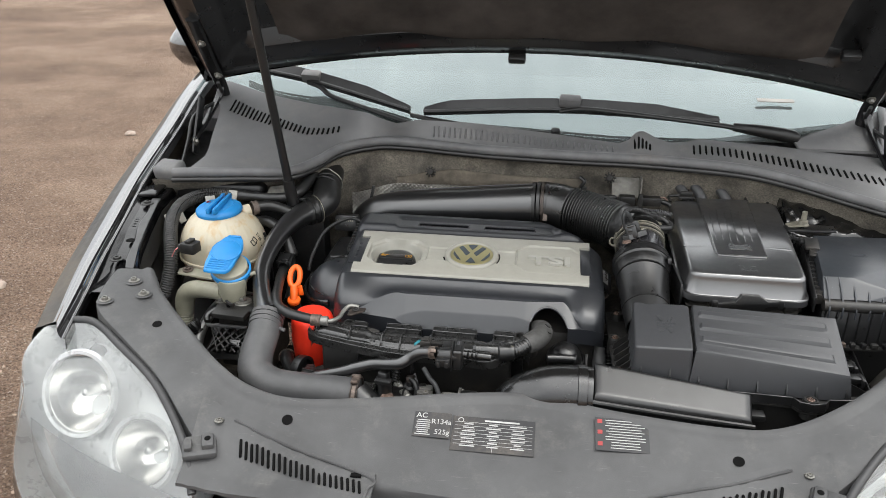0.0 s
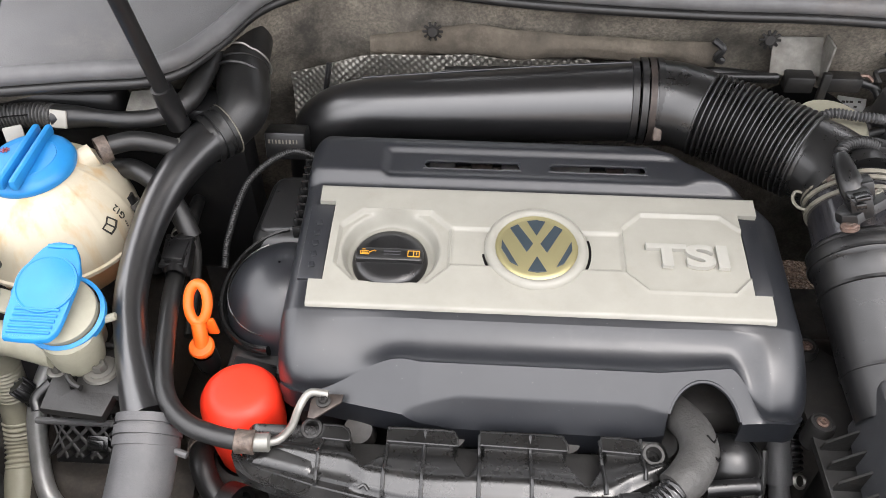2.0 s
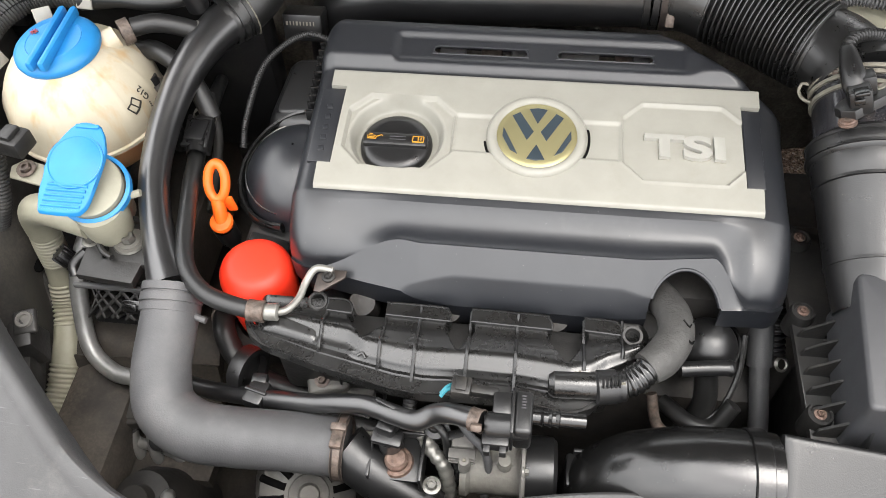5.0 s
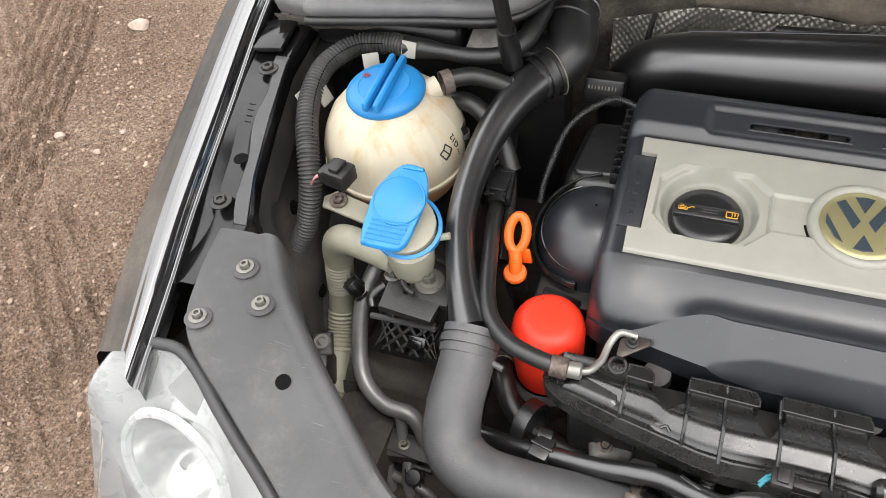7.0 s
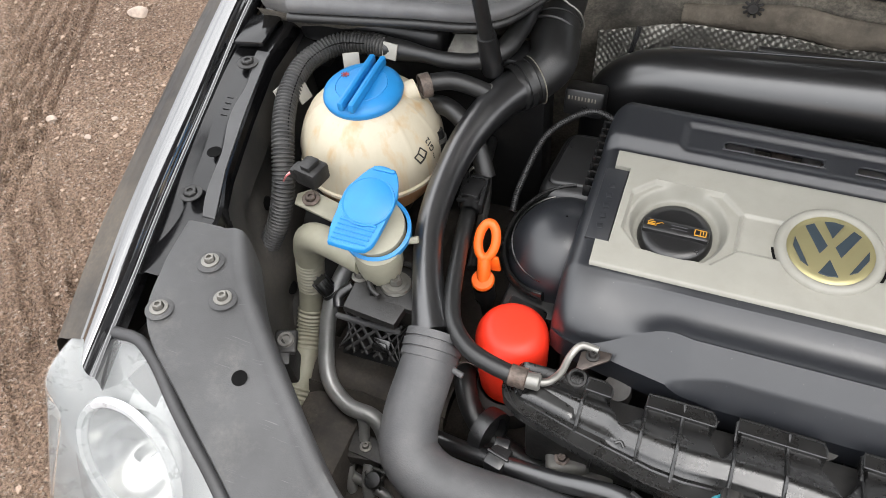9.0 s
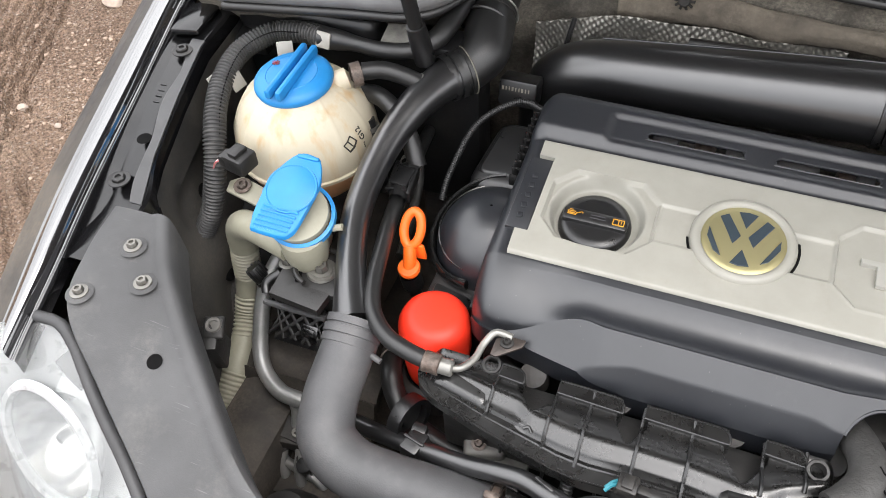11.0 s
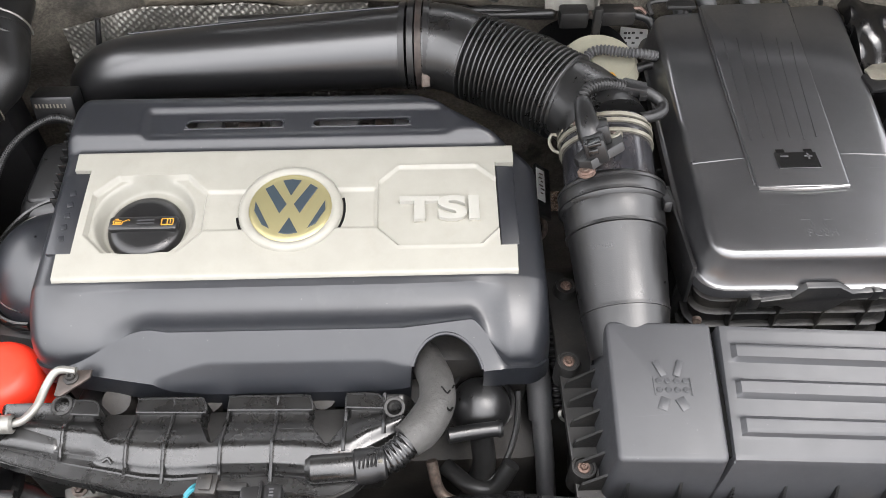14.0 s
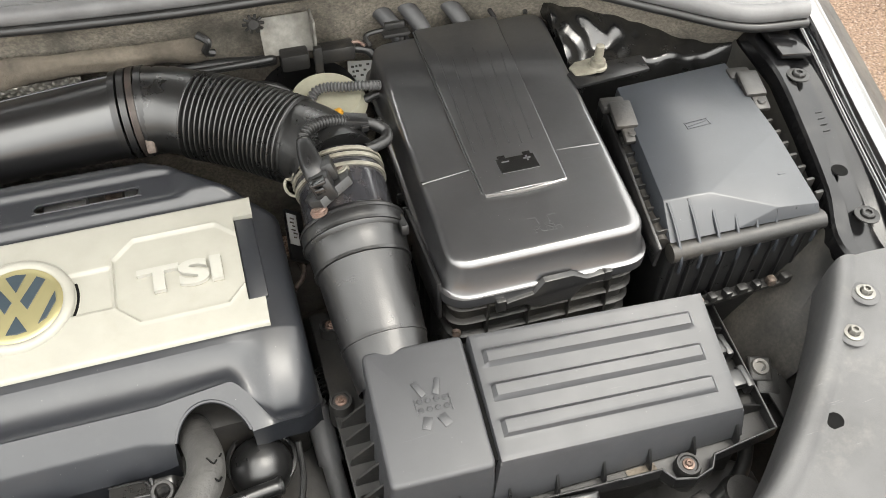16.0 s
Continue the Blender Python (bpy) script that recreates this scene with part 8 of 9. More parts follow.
def man_pt(u, v):
    x = lerp(MX0, MX1, u)
    y = lerp(man_front(x), 1.237, v)
    low = smooth(-0.262, -0.240, x)
    z = 0.6735 + 0.0035 * smooth(0.09, 0.12, v) - 0.0022 * low * math.exp(-((v - 0.165) / 0.025) ** 2) + 0.0030 * smooth(0.20, 0.24, v)
    z += 0.0055 * math.exp(-((v - 0.52 + 0.10 * low) / 0.13) ** 2) - 0.0035 * smooth(0.60, 0.74, v) + 0.0020 * smooth(0.80, 1.0, v)
    for c, hw in ((-0.2465, 0.0155), (-0.153, 0.0105), (-0.0485, 0.0150)):
        w = 0.003 + hw * smooth(0.40, 0.80, v) - 0.002
        z -= 0.040 * smooth(1.25, 0.80, abs(x - c) / w) * smooth(0.44, 0.62, v)
    e = min(x - MX0, MX1 - x)
    z -= 0.020 * (1 - min(1, e / 0.014)) ** 2
    return Vector((x, y, z))


mb = part("body", sheet(man_pt, 230, 64, lambda p: p.z > 0.652, thick=0.016), M_MANI, man, angle=40)
part("flange", sheet(lambda u, v: Vector((lerp(MX0 - 0.004, MX1 + 0.004, u), man_front(lerp(MX0, MX1, u)) - 0.005 + 0.014 * v, 0.6752 + 0.0006 * v)), 80, 3, thick=0.014), M_MANI, man, "moulded front flange")
part("flange_lip", tube([(x, man_front(x) - 0.004, 0.6756) for x in np.linspace(MX0, MX1 - 0.02, 26)], 0.0012, n=6, per=2), M_MANI, man, "worn flange edge")
for x, a, b in ((-0.287, 0.12, 1.0), (-0.227, 0.12, 1.0), (-0.193, 0.07, 1.0), (-0.143, 0.10, 1.0), (-0.097, 0.06, 1.0), (-0.033, 0.34, 1.0), (0.003, 0.30, 1.0)):
    u = (x - MX0) / (MX1 - MX0)
    p = [man_pt(u, v) for v in np.linspace(a, b, 14)]
    part("rib", tube([(q_.x, q_.y, max(q_.z, 0.6735) + 0.0012) for q_ in p], 0.0019, n=8, per=2, squash=1.6), M_MANI, mb)
for x0, x1 in ((-0.288, -0.262), (-0.228, -0.163), (-0.143, -0.064), (-0.033, 0.003)):
    part("back_fin", prism([(x0, 1.223), (x1, 1.221), (x1, 1.228), (x1 - 0.003, 1.233), (x1 - 0.009, 1.236), (x0, 1.237)], 0.664, 0.6815, 0.0008, 1), M_MANI, mb)
    part("fin_edge", tube([(x0, 1.2368, 0.6822), (x1 - 0.010, 1.2362, 0.6822), (x1 - 0.003, 1.2330, 0.6822), (x1, 1.2270, 0.6815), (x1, 1.221, 0.6805)], 0.0011, n=6, per=3), M_MANI, mb)
part("end_bulge", lid(((-0.347, 1.194, 0.684), (-0.288, 1.183, 0.681), (-0.340, 1.216, 0.687), (-0.287, 1.207, 0.683)), 0.668, 0.003, 0.007, n=(12, 10)), M_MANI, mb)
part("burr", tube([(-0.248, 1.176, 0.679), (-0.243, 1.178, 0.6805), (-0.239, 1.174, 0.679)], 0.0018, n=8), M_MANI, mb, "worn nib on the moulding")
for c in ((-0.299, 1.234, 0.679), (0.0125, 1.220, 0.684)):
    part("bush", lathe([(0.0, -0.012), (0.0066, -0.012), (0.0066, 0.0), (0.0072, 0.0010), (0.0096, 0.0010), (0.0104, 0.0), (0.0104, -0.03)], c, (0, -0.25, 1), 24), M_DIRTYB, mb, "hollow fixing bush")
part("grit_spot", sheet(lambda u, v: Vector((-0.042 + 0.010 * u, 1.176 + 0.008 * v, 0.6835 + 0.003 * noise.noise((u * 4, v * 4, 3)))), 8, 6, thick=0.003), M_PAD, mb, "sandy dirt caught by a rib")
part("under_body", box((-0.17, 1.212, 0.615), (0.34, 0.05, 0.09), 0.01), M_DIRTYB, man)
for x, y in ((-0.268, 1.172), (-0.222, 1.160), (-0.170, 1.156)):
    part("flange_rib", box((x, y, 0.650), (0.003, 0.012, 0.034), 0.0008), M_BLACK, man)
for i in range(4):
    part("runner", tube([(-0.29 + 0.095 * i, 1.225, 0.610), (-0.29 + 0.095 * i, 1.262, 0.612), (-0.29 + 0.095 * i, 1.30, 0.60)], 0.026, n=16), M_BLACK, man)
part("spigot", join(tube([(-0.060, 1.161, 0.684), (-0.040, 1.162, 0.684), (-0.016, 1.164, 0.683)], 0.0125, n=20), lathe([(0, -0.003), (0.009, -0.002), (0.0125, 0.003)], (-0.063, 1.161, 0.684), (1, 0.03, 0), 20)), M_MANI, man, "black quick-fit spigot")
part("coupling", lathe([(0.0125, -0.013), (0.0160, -0.011), (0.0160, 0.006), (0.0145, 0.008), (0.0145, 0.014), (0.0125, 0.016)], (-0.010, 1.164, 0.683), (1, 0.14, 0), 22), M_BLACK, man, "ribbed coupling")
for i in range(5):
    part("grip_rib", box((-0.0165 + 0.0036 * i, 1.160 + 0.0005 * i, 0.6985), (0.0016, 0.014, 0.003), 0.0005, rx=-18), M_BLACK, man)
part("coupling_mark", box((0.0015, 1.162, 0.6968), (0.0035, 0.004, 0.001), 0, rx=-15), M_CLAMP, man, angle=0)
part("foil_neck", tube([(0.002, 1.166, 0.683, 0.011), (0.012, 1.171, 0.685, 0.0138), (0.022, 1.179, 0.688, 0.0128), (0.030, 1.188, 0.690, 0.0138)], 0.012, n=18, per=20, ridge=(0.0006, 0.005)), M_GLOSSB, man, "crinkled taped hose end")

foam = thing("foam_hose", "cracked grey foam sleeve over breather hose", "hose", (0.045, 1.235, 0.60))
part("sleeve", tube([(0.024, 1.183, 0.689, 0.0162), (0.038, 1.195, 0.691, 0.0180), (0.051, 1.218, 0.691, 0.0174), (0.052, 1.242, 0.687, 0.0168), (0.047, 1.264, 0.677, 0.0165), (0.040, 1.288, 0.662, 0.0165)], 0.017, n=24, per=14), M_FOAM, foam)
for c in ((0.056, 1.228, 0.7068), (0.060, 1.236, 0.7015), (0.047, 1.212, 0.7075), (0.058, 1.212, 0.7035)):
    part("crack", tube([c, (c[0] + 0.005, c[1] - 0.006, c[2] - 0.0015), (c[0] + 0.008, c[1] - 0.002, c[2] - 0.004)], 0.0010, n=5), M_VOID, foam)

pv_ = thing("pressure_valve", "round glossy black pressure valve with spigot", "valve", (0.095, 1.24, 0.56))
part("bowl", lathe([(0, 0.026), (0.012, 0.0245), (0.022, 0.018), (0.028, 0.008), (0.030, 0.0), (0.030, -0.02), (0.02, -0.05)], (0.096, 1.247, 0.632), (0.1, -0.3, 0.95), 40), M_BLACK, pv_)
part("rim", lathe([(0.031, -0.004), (0.034, -0.003), (0.034, 0.003), (0.031, 0.004)], (0.097, 1.256, 0.628), (0.1, -0.1, 0.95), 40), M_BLACK, pv_)
part("spigot", tube([(0.062, 1.206, 0.652), (0.085, 1.210, 0.651), (0.113, 1.214, 0.649)], 0.0075, n=16), M_BLACK, pv_)
part("spigot_lip", lathe([(0.0075, -0.003), (0.0088, 0), (0.0075, 0.003)], (0.111, 1.2137, 0.649), (1, 0.12, -0.05), 16), M_BLACK, pv_)
part("down_hose", tube([(0.095, 1.225, 0.62), (0.098, 1.205, 0.585), (0.085, 1.195, 0.53)], 0.012, n=14), M_RUBBER, pv_)

# ---- purge valve, its hose and the throttle ----
pg = thing("purge_valve", "black purge valve with hose and wire", "valve", (-0.1, 1.14, 0.60))
part("hose", tube([(-0.505, 1.222, 0.54), (-0.475, 1.192, 0.562), (-0.421, 1.171, 0.584), (-0.358, 1.157, 0.606), (-0.296, 1.145, 0.630), (-0.264, 1.141, 0.644), (-0.234, 1.136, 0.656), (-0.203, 1.124, 0.666), (-0.183, 1.117, 0.674), (-0.166, 1.120, 0.685), (-0.148, 1.116, 0.698), (-0.122, 1.108, 0.706)], 0.0096, n=18, per=8), M_PIPE, pg, "long black hose")
part("hose_clip", join(box((-0.357, 1.157, 0.607), (0.022, 0.028, 0.028), 0.004, rz=-14), box((-0.357, 1.157, 0.6215), (0.024, 0.004, 0.003), 0.001, rz=-14), box((-0.357, 1.172, 0.616), (0.016, 0.012, 0.010), 0.002)), M_BLACK, pg, "black plastic hose clip")
part("hose_tab", box((-0.213, 1.131, 0.6735), (0.022, 0.004, 0.003), 0.001, rz=-24), M_BLACK, pg)
part("spring_clamp", join(lathe([(0.0098, -0.0055), (0.0110, -0.0055), (0.0105, -0.002), (0.0105, 0.002), (0.0110, 0.0055), (0.0098, 0.0055)], (-0.126, 1.109, 0.7045), (1, -0.3, 0.25), 24), box((-0.126, 1.098, 0.714), (0.010, 0.006, 0.006), 0.001, rx=-40)), M_RUST, pg, "rusty spring clamp")
vb = part("valve_body", join(lathe([(0.009, -0.022), (0.012, -0.018), (0.012, 0.012)], (-0.098, 1.107, 0.703), (1, 0.05, 0), 22), box((-0.1035, 1.124, 0.700), (0.020, 0.022, 0.028), 0.003), box((-0.0865, 1.116, 0.6985), (0.0165, 0.040, 0.036), 0.004, seg=3)), M_BLACK, pg)
part("valve_flange", box((-0.0955, 1.116, 0.6985), (0.003, 0.043, 0.039), 0.001), M_BLACK, vb)
for i in range(5):
    part("print_bar", box((-0.0865, 1.119 + 0.0028 * i, 0.7168), (0.0042 - 0.001 * (i % 2), 0.0012, 0.0006), 0), M_EMBOSS, vb, angle=0)
part("valve_foot", join(box((-0.109, 1.094, 0.697), (0.024, 0.012, 0.014), 0.002), box((-0.116, 1.087, 0.697), (0.006, 0.010, 0.010), 0.001), box((-0.102, 1.087, 0.697), (0.006, 0.010, 0.010), 0.001)), M_BLACK, vb, "clip foot under the valve")
part("outlet", join(tube([(-0.079, 1.120, 0.699), (-0.055, 1.120, 0.698), (-0.032, 1.121, 0.696)], 0.0066, n=16), *[lathe([(0.0068, -0.002), (0.0084, 0.001), (0.0068, 0.002)], (x, 1.120, 0.698), (1, 0, 0), 16) for x in (-0.070, -0.063, -0.056)]), M_GLOSSB, pg)
part("plug", join(box((-0.143, 1.139, 0.704), (0.018, 0.018, 0.014), 0.002, rz=-4), box((-0.143, 1.139, 0.7125), (0.010, 0.013, 0.003), 0.001, rz=-4), box((-0.122, 1.137, 0.704), (0.026, 0.009, 0.010), 0.002, rz=-4)), M_DIRTYB, pg, "grey cable plug")
for i in range(2):
    part("wire", tube([(-0.151, 1.137 + 0.004 * i, 0.706), (-0.156, 1.134 + 0.003 * i, 0.707), (-0.161, 1.128 + 0.003 * i, 0.705)], 0.0018, n=6), M_WIRE, pg, "turquoise wire")
part("foil_cable", tube([(-0.196, 1.150, 0.612), (-0.186, 1.138, 0.610), (-0.172, 1.118, 0.608), (-0.158, 1.105, 0.598), (-0.152, 1.09, 0.565)], 0.0074, n=12, per=20, ridge=(0.0005, 0.0085)), M_STEEL, pg, "silver-taped cable")
part("thin_cable", tube([(-0.146, 1.128, 0.662), (-0.134, 1.119, 0.648), (-0.122, 1.113, 0.636), (-0.115, 1.104, 0.612), (-0.118, 1.09, 0.57)], 0.0040, n=10), M_GREYRUB, pg)
part("dark_sensor", join(box((-0.213, 1.121, 0.644), (0.018, 0.018, 0.018), 0.003, rz=-15, rx=-8), box((-0.212, 1.112, 0.640), (0.030, 0.016, 0.008), 0.003, rz=-8), lathe([(0, 0.002), (0.012, 0.002), (0.012, -0.03)], (-0.211, 1.116, 0.634), n=22)), M_BLACK, pg, "black sensor plug")
part("coil_sleeve", tube([(-0.196, 1.160, 0.655), (-0.196, 1.152, 0.640), (-0.198, 1.144, 0.620)], 0.006, n=12, per=14, ridge=(0.0012, 0.0045)), M_RUBBER, pg, "coiled black sleeve")
part("finned_sensor", join(box((-0.141, 1.124, 0.618), (0.022, 0.016, 0.018), 0.002), *[box((-0.141, 1.110, 0.612 + 0.006 * i), (0.026, 0.010, 0.0022), 0.0006) for i in range(3)], lathe([(0, 0.012), (0.005, 0.011), (0.006, -0.006)], (-0.138, 1.100, 0.622), n=14)), M_CAST, pg, "grimy finned sensor")
part("sensor_pin", lathe([(0, 0.003), (0.0016, 0.002), (0.002, 0)], (-0.138, 1.100, 0.633), n=10), M_CLAMP, pg, "pale pin")

tb = thing("throttle_body", "cast alloy throttle body with black motor cap", "throttle body", (-0.10, 1.11, 0.53))
part("casting", join(lathe([(0.0, 0.045), (0.024, 0.045), (0.026, 0.04), (0.026, -0.02), (0.03, -0.024), (0.03, -0.03)], (-0.112, 1.114, 0.588), (1, 0, 0), 30), box((-0.102, 1.120, 0.606), (0.030, 0.030, 0.018), 0.006, seg=3), lathe([(0, 0.012), (0.006, 0.012), (0.007, 0.0)], (-0.100, 1.106, 0.616), n=16)), M_CORR, tb, "pale cast alloy")
part("motor_cap", lathe([(0.034, -0.012), (0.035, 0.0), (0.034, 0.014), (0.030, 0.018), (0, 0.019)], (-0.068, 1.113, 0.592), (1, 0.02, 0), 36), M_BLACK, tb, "black motor cap")
part("cap_flange", lathe([(0.036, -0.004), (0.0385, -0.003), (0.0385, 0.0), (0.036, 0.001)], (-0.081, 1.113, 0.592), (1, 0.02, 0), 36), M_CAST, tb)
for q_ in (0.6, 2.0, 3.4):
    part("cap_bolt", bolt_bm((-0.083, 1.113 + 0.036 * math.cos(q_), 0.592 + 0.036 * math.sin(q_)), 0.0055, 0.006, (1, 0, 0)), M_STEEL, tb)
part("socket", join(box((-0.022, 1.112, 0.590), (0.040, 0.034, 0.040), 0.004), box((-0.020, 1.128, 0.612), (0.030, 0.004, 0.012), 0.001)), M_BLACK, tb)
for i in range(5):
    part("wire", tube([(-0.034, 1.094 - 0.002 * i, 0.594), (-0.024, 1.086 - 0.003 * i, 0.590), (-0.012, 1.074, 0.575)], 0.0014, n=6), M_PINKW, tb, "brownish red wire")
rb = thing("rusty_bolt_bracket", "steel bracket with large rusty bolt", "bracket", (-0.205, 1.105, 0.56))
part("bracket", join(box((-0.204, 1.106, 0.606), (0.048, 0.044, 0.004), 0.001), box((-0.229, 1.104, 0.603), (0.003, 0.046, 0.034), 0.001), box((-0.179, 1.104, 0.603), (0.003, 0.046, 0.034), 0.001), box((-0.204, 1.129, 0.612), (0.050, 0.003, 0.014), 0.001)), M_BLACK, rb, "black steel bracket")
part("bolt", join(lathe([(0, 0.003), (0.0150, 0.0025), (0.0165, 0)], (-0.204, 1.102, 0.608), n=26), lathe([(0, 0.009), (0.009, 0.009), (0.0115, 0.006), (0.0115, 0)], (-0.204, 1.102, 0.610), n=20)), M_COPPER, rb, "large rusty bolt")
part("spacer", join(lathe([(0.009, -0.03), (0.009, 0.006), (0.007, 0.009), (0, 0.0095)], (-0.236, 1.121, 0.605), (0.1, 0.2, 1), 18), box((-0.230, 1.108, 0.596), (0.020, 0.024, 0.016), 0.005)), M_CORR, rb, "dirty cast spacer")
part("second_bolt", bolt_bm((-0.168, 1.085, 0.600), 0.009, 0.006), M_STEEL, rb)

# ---- low hoses, alternator, belt disc ----
lw = thing("coolant_hose", "low black coolant hose beside the oil filter", "hose", (-0.37, 1.20, 0.45))
part("hose", tube([(-0.440, 1.300, 0.55), (-0.428, 1.255, 0.585), (-0.412, 1.225, 0.580), (-0.385, 1.204, 0.566), (-0.345, 1.190, 0.562), (-0.300, 1.180, 0.562), (-0.25, 1.17, 0.55)], 0.0125, n=18, per=8), M_RUBBER, lw)
part("hose_end", lathe([(0.014, -0.01), (0.016, -0.009), (0.016, 0.009), (0.014, 0.01)], (-0.433, 1.272, 0.573), (0.3, -0.9, 0.5), 20), M_RUST, lw)
dc = thing("support_ring", "black plastic support ring beside the manifold", "ring", (-0.383, 1.19, 0.56))
part("ring", lathe([(0.020, -0.008), (0.026, -0.008), (0.0265, 0.0), (0.026, 0.008), (0.020, 0.008)], (-0.378, 1.190, 0.600), (0.92, -0.35, 0.1), 36), M_BLACK, dc)
part("web", lathe([(0, -0.006), (0.021, -0.006), (0.021, -0.002), (0, -0.002)], (-0.378, 1.190, 0.600), (0.92, -0.35, 0.1), 30), M_BLACK, dc)
al = thing("alternator", "grimy cast alternator with slotted housing", "alternator", (-0.33, 1.10, 0.40))
part("housing", lathe([(0, 0.05), (0.03, 0.05), (0.052, 0.035), (0.056, 0.01), (0.056, -0.06)], (-0.32, 1.115, 0.475), (0.3, -0.45, 0.85), 36), M_CAST, al)
AN = Vector((0.3, -0.45, 0.85)).normalized()
A1 = AN.cross(Vector((1, 0, 0))).normalized()
A2 = AN.cross(A1)
for i in range(14):
    rad = A1 * math.cos(i * 0.449) + A2 * math.sin(i * 0.449)
    c = Vector((-0.32, 1.115, 0.475))
    part("slot", tube([tuple(c + rad * 0.026 + AN * 0.0500), tuple(c + rad * 0.040 + AN * 0.0430), tuple(c + rad * 0.052 + AN * 0.0345)], 0.0042, n=10, per=3), M_VOID, al)
part("hub", lathe([(0, 0.056), (0.010, 0.056), (0.012, 0.050), (0.021, 0.0515), (0.023, 0.049)], (-0.32, 1.115, 0.475), tuple(AN), 26), M_CAST, al, "cast bearing hub")
cm = thing("compressor", "grimy round compressor body low in the bay", "compressor", (-0.50, 1.10, 0.35))
part("body", lathe([(0, 0.06), (0.018, 0.06), (0.02, 0.045), (0.036, 0.04), (0.042, 0.02), (0.046, -0.08)], (-0.505, 1.095, 0.42), (-0.1, -0.3, 0.95), 30), M_DEEP, cm)
part("stub", tube([(-0.475, 1.09, 0.47), (-0.462, 1.075, 0.50), (-0.455, 1.06, 0.48), (-0.452, 1.05, 0.44)], 0.008, n=12), M_ALU, cm, "bent alloy stub pipe")

# ---- back of the headlamp and frame member ----
for sg in (-1, 1):
    hb = thing("headlamp_back", "dark dusty headlamp housing back with bracket", "housing", (sg * 0.64, 1.18, 0.50), group="headlamp housings")
    part("shell", lathe([(0, 0.03), (0.05, 0.028), (0.068, 0.01), (0.072, -0.02), (0.072, -0.08)], (sg * 0.722, 1.200, 0.600), (-sg * 0.45, 0.70, 0.4), 36), M_DIRTYB, hb)
    part("shell_rib", lathe([(0.066, 0.014), (0.070, 0.016), (0.0735, 0.010), (0.0735, 0.004)], (sg * 0.722, 1.200, 0.600), (-sg * 0.45, 0.70, 0.4), 36), M_BLACK, hb)
    arm = part("fixing_arm", join(box((sg * 0.628, 1.198, 0.604), (0.030, 0.038, 0.050), 0.004, rx=10, rz=-sg * 22, taper=0.85), box((sg * 0.636, 1.178, 0.580), (0.034, 0.056, 0.044), 0.006, rz=-sg * 22), box((sg * 0.625, 1.208, 0.628), (0.026, 0.030, 0.008), 0.004, rx=10, rz=-sg * 22, seg=3)), M_DIRTYB, hb, "dusty moulded fixing arm")
    part("arm_bush", lathe([(0.0, 0.0005), (0.0050, 0.0005), (0.0058, 0.0030), (0.0088, 0.0030), (0.0100, 0.0)], (sg * 0.625, 1.209, 0.6320), (0, -0.25, 1), 22), M_CAST, arm, "dull hollow bush")
part("frame_member", join(box((-0.60, 1.32, 0.42), (0.09, 0.70, 0.12), 0.02), box((-0.69, 1.46, 0.47), (0.10, 0.32, 0.08), 0.03, ry=20)), M_FLOOR, car, "dusty body frame member")
part("frame_member", box((0.66, 1.32, 0.42), (0.09, 0.70, 0.12), 0.02), M_FLOOR, car, "dusty body frame member")

# ---- along the firewall ----
fo = thing("heat_shield", "dimpled dirty foil heat shield behind the pipe", "heat shield", (-0.2, 1.71, 0.62))


def foil_pt(u, v):
    x = lerp(-0.40, -0.02, u)
    z = lerp(0.785, 0.60, v) - 0.03 * smooth(0.3, 0.0, u)
    y = lerp(1.715, 1.695, v) + 0.012 * noise.noise((u * 6, v * 3, 3)) + 0.0011 * math.sin(x * 640) * math.sin(z * 640 + x * 100)
    return Vector((x, y, z))


part("sheet", sheet(foil_pt, 240, 110, thick=0.002, down=(0, 1, 0)), M_FOIL, fo, angle=80)
part("rolled_edge", tube([(-0.20, 1.700, 0.772), (-0.13, 1.697, 0.776), (-0.05, 1.697, 0.776)], 0.007, n=12), M_DIRTYB, fo)
part("strap", tube([(-0.345, 1.70, 0.78), (-0.352, 1.69, 0.74), (-0.355, 1.69, 0.70)], 0.0035, n=8), M_BLACK, fo)
sb = thing("bulkhead_bracket", "pale corroded bracket with black connectors", "bracket", (0.22, 1.70, 0.74))
part("plate", join(box((0.222, 1.702, 0.806), (0.060, 0.046, 0.003), 0.001, rx=58), box((0.253, 1.692, 0.806), (0.003, 0.03, 0.055), 0.001)), M_CORR, sb, "corroded pale alloy plate")
part("plug", join(box((0.226, 1.684, 0.783), (0.034, 0.022, 0.022), 0.003), box((0.276, 1.684, 0.784), (0.046, 0.020, 0.020), 0.003), box((0.19, 1.69, 0.783), (0.03, 0.012, 0.012), 0.003)), M_DIRTYB, sb, "grey-black connectors")
part("cable", tube([(0.18, 1.690, 0.783), (0.14, 1.698, 0.782), (0.10, 1.705, 0.778), (0.05, 1.712, 0.770)], 0.0075, n=12), M_RUBBER, sb)
part("loom", tube([(0.300, 1.684, 0.784), (0.318, 1.680, 0.778), (0.326, 1.668, 0.76), (0.322, 1.66, 0.72)], 0.0055, n=10), M_RUBBER, sb)
part("strand", tube([(0.296, 1.684, 0.792), (0.304, 1.682, 0.794), (0.312, 1.680, 0.788)], 0.0022, n=6), M_COPPER, sb, "bare copper strand")
part("tag", box((0.309, 1.700, 0.735), (0.034, 0.004, 0.030), 0.0008, rx=-50, rz=-12), M_INK, sb, "white printed tag")
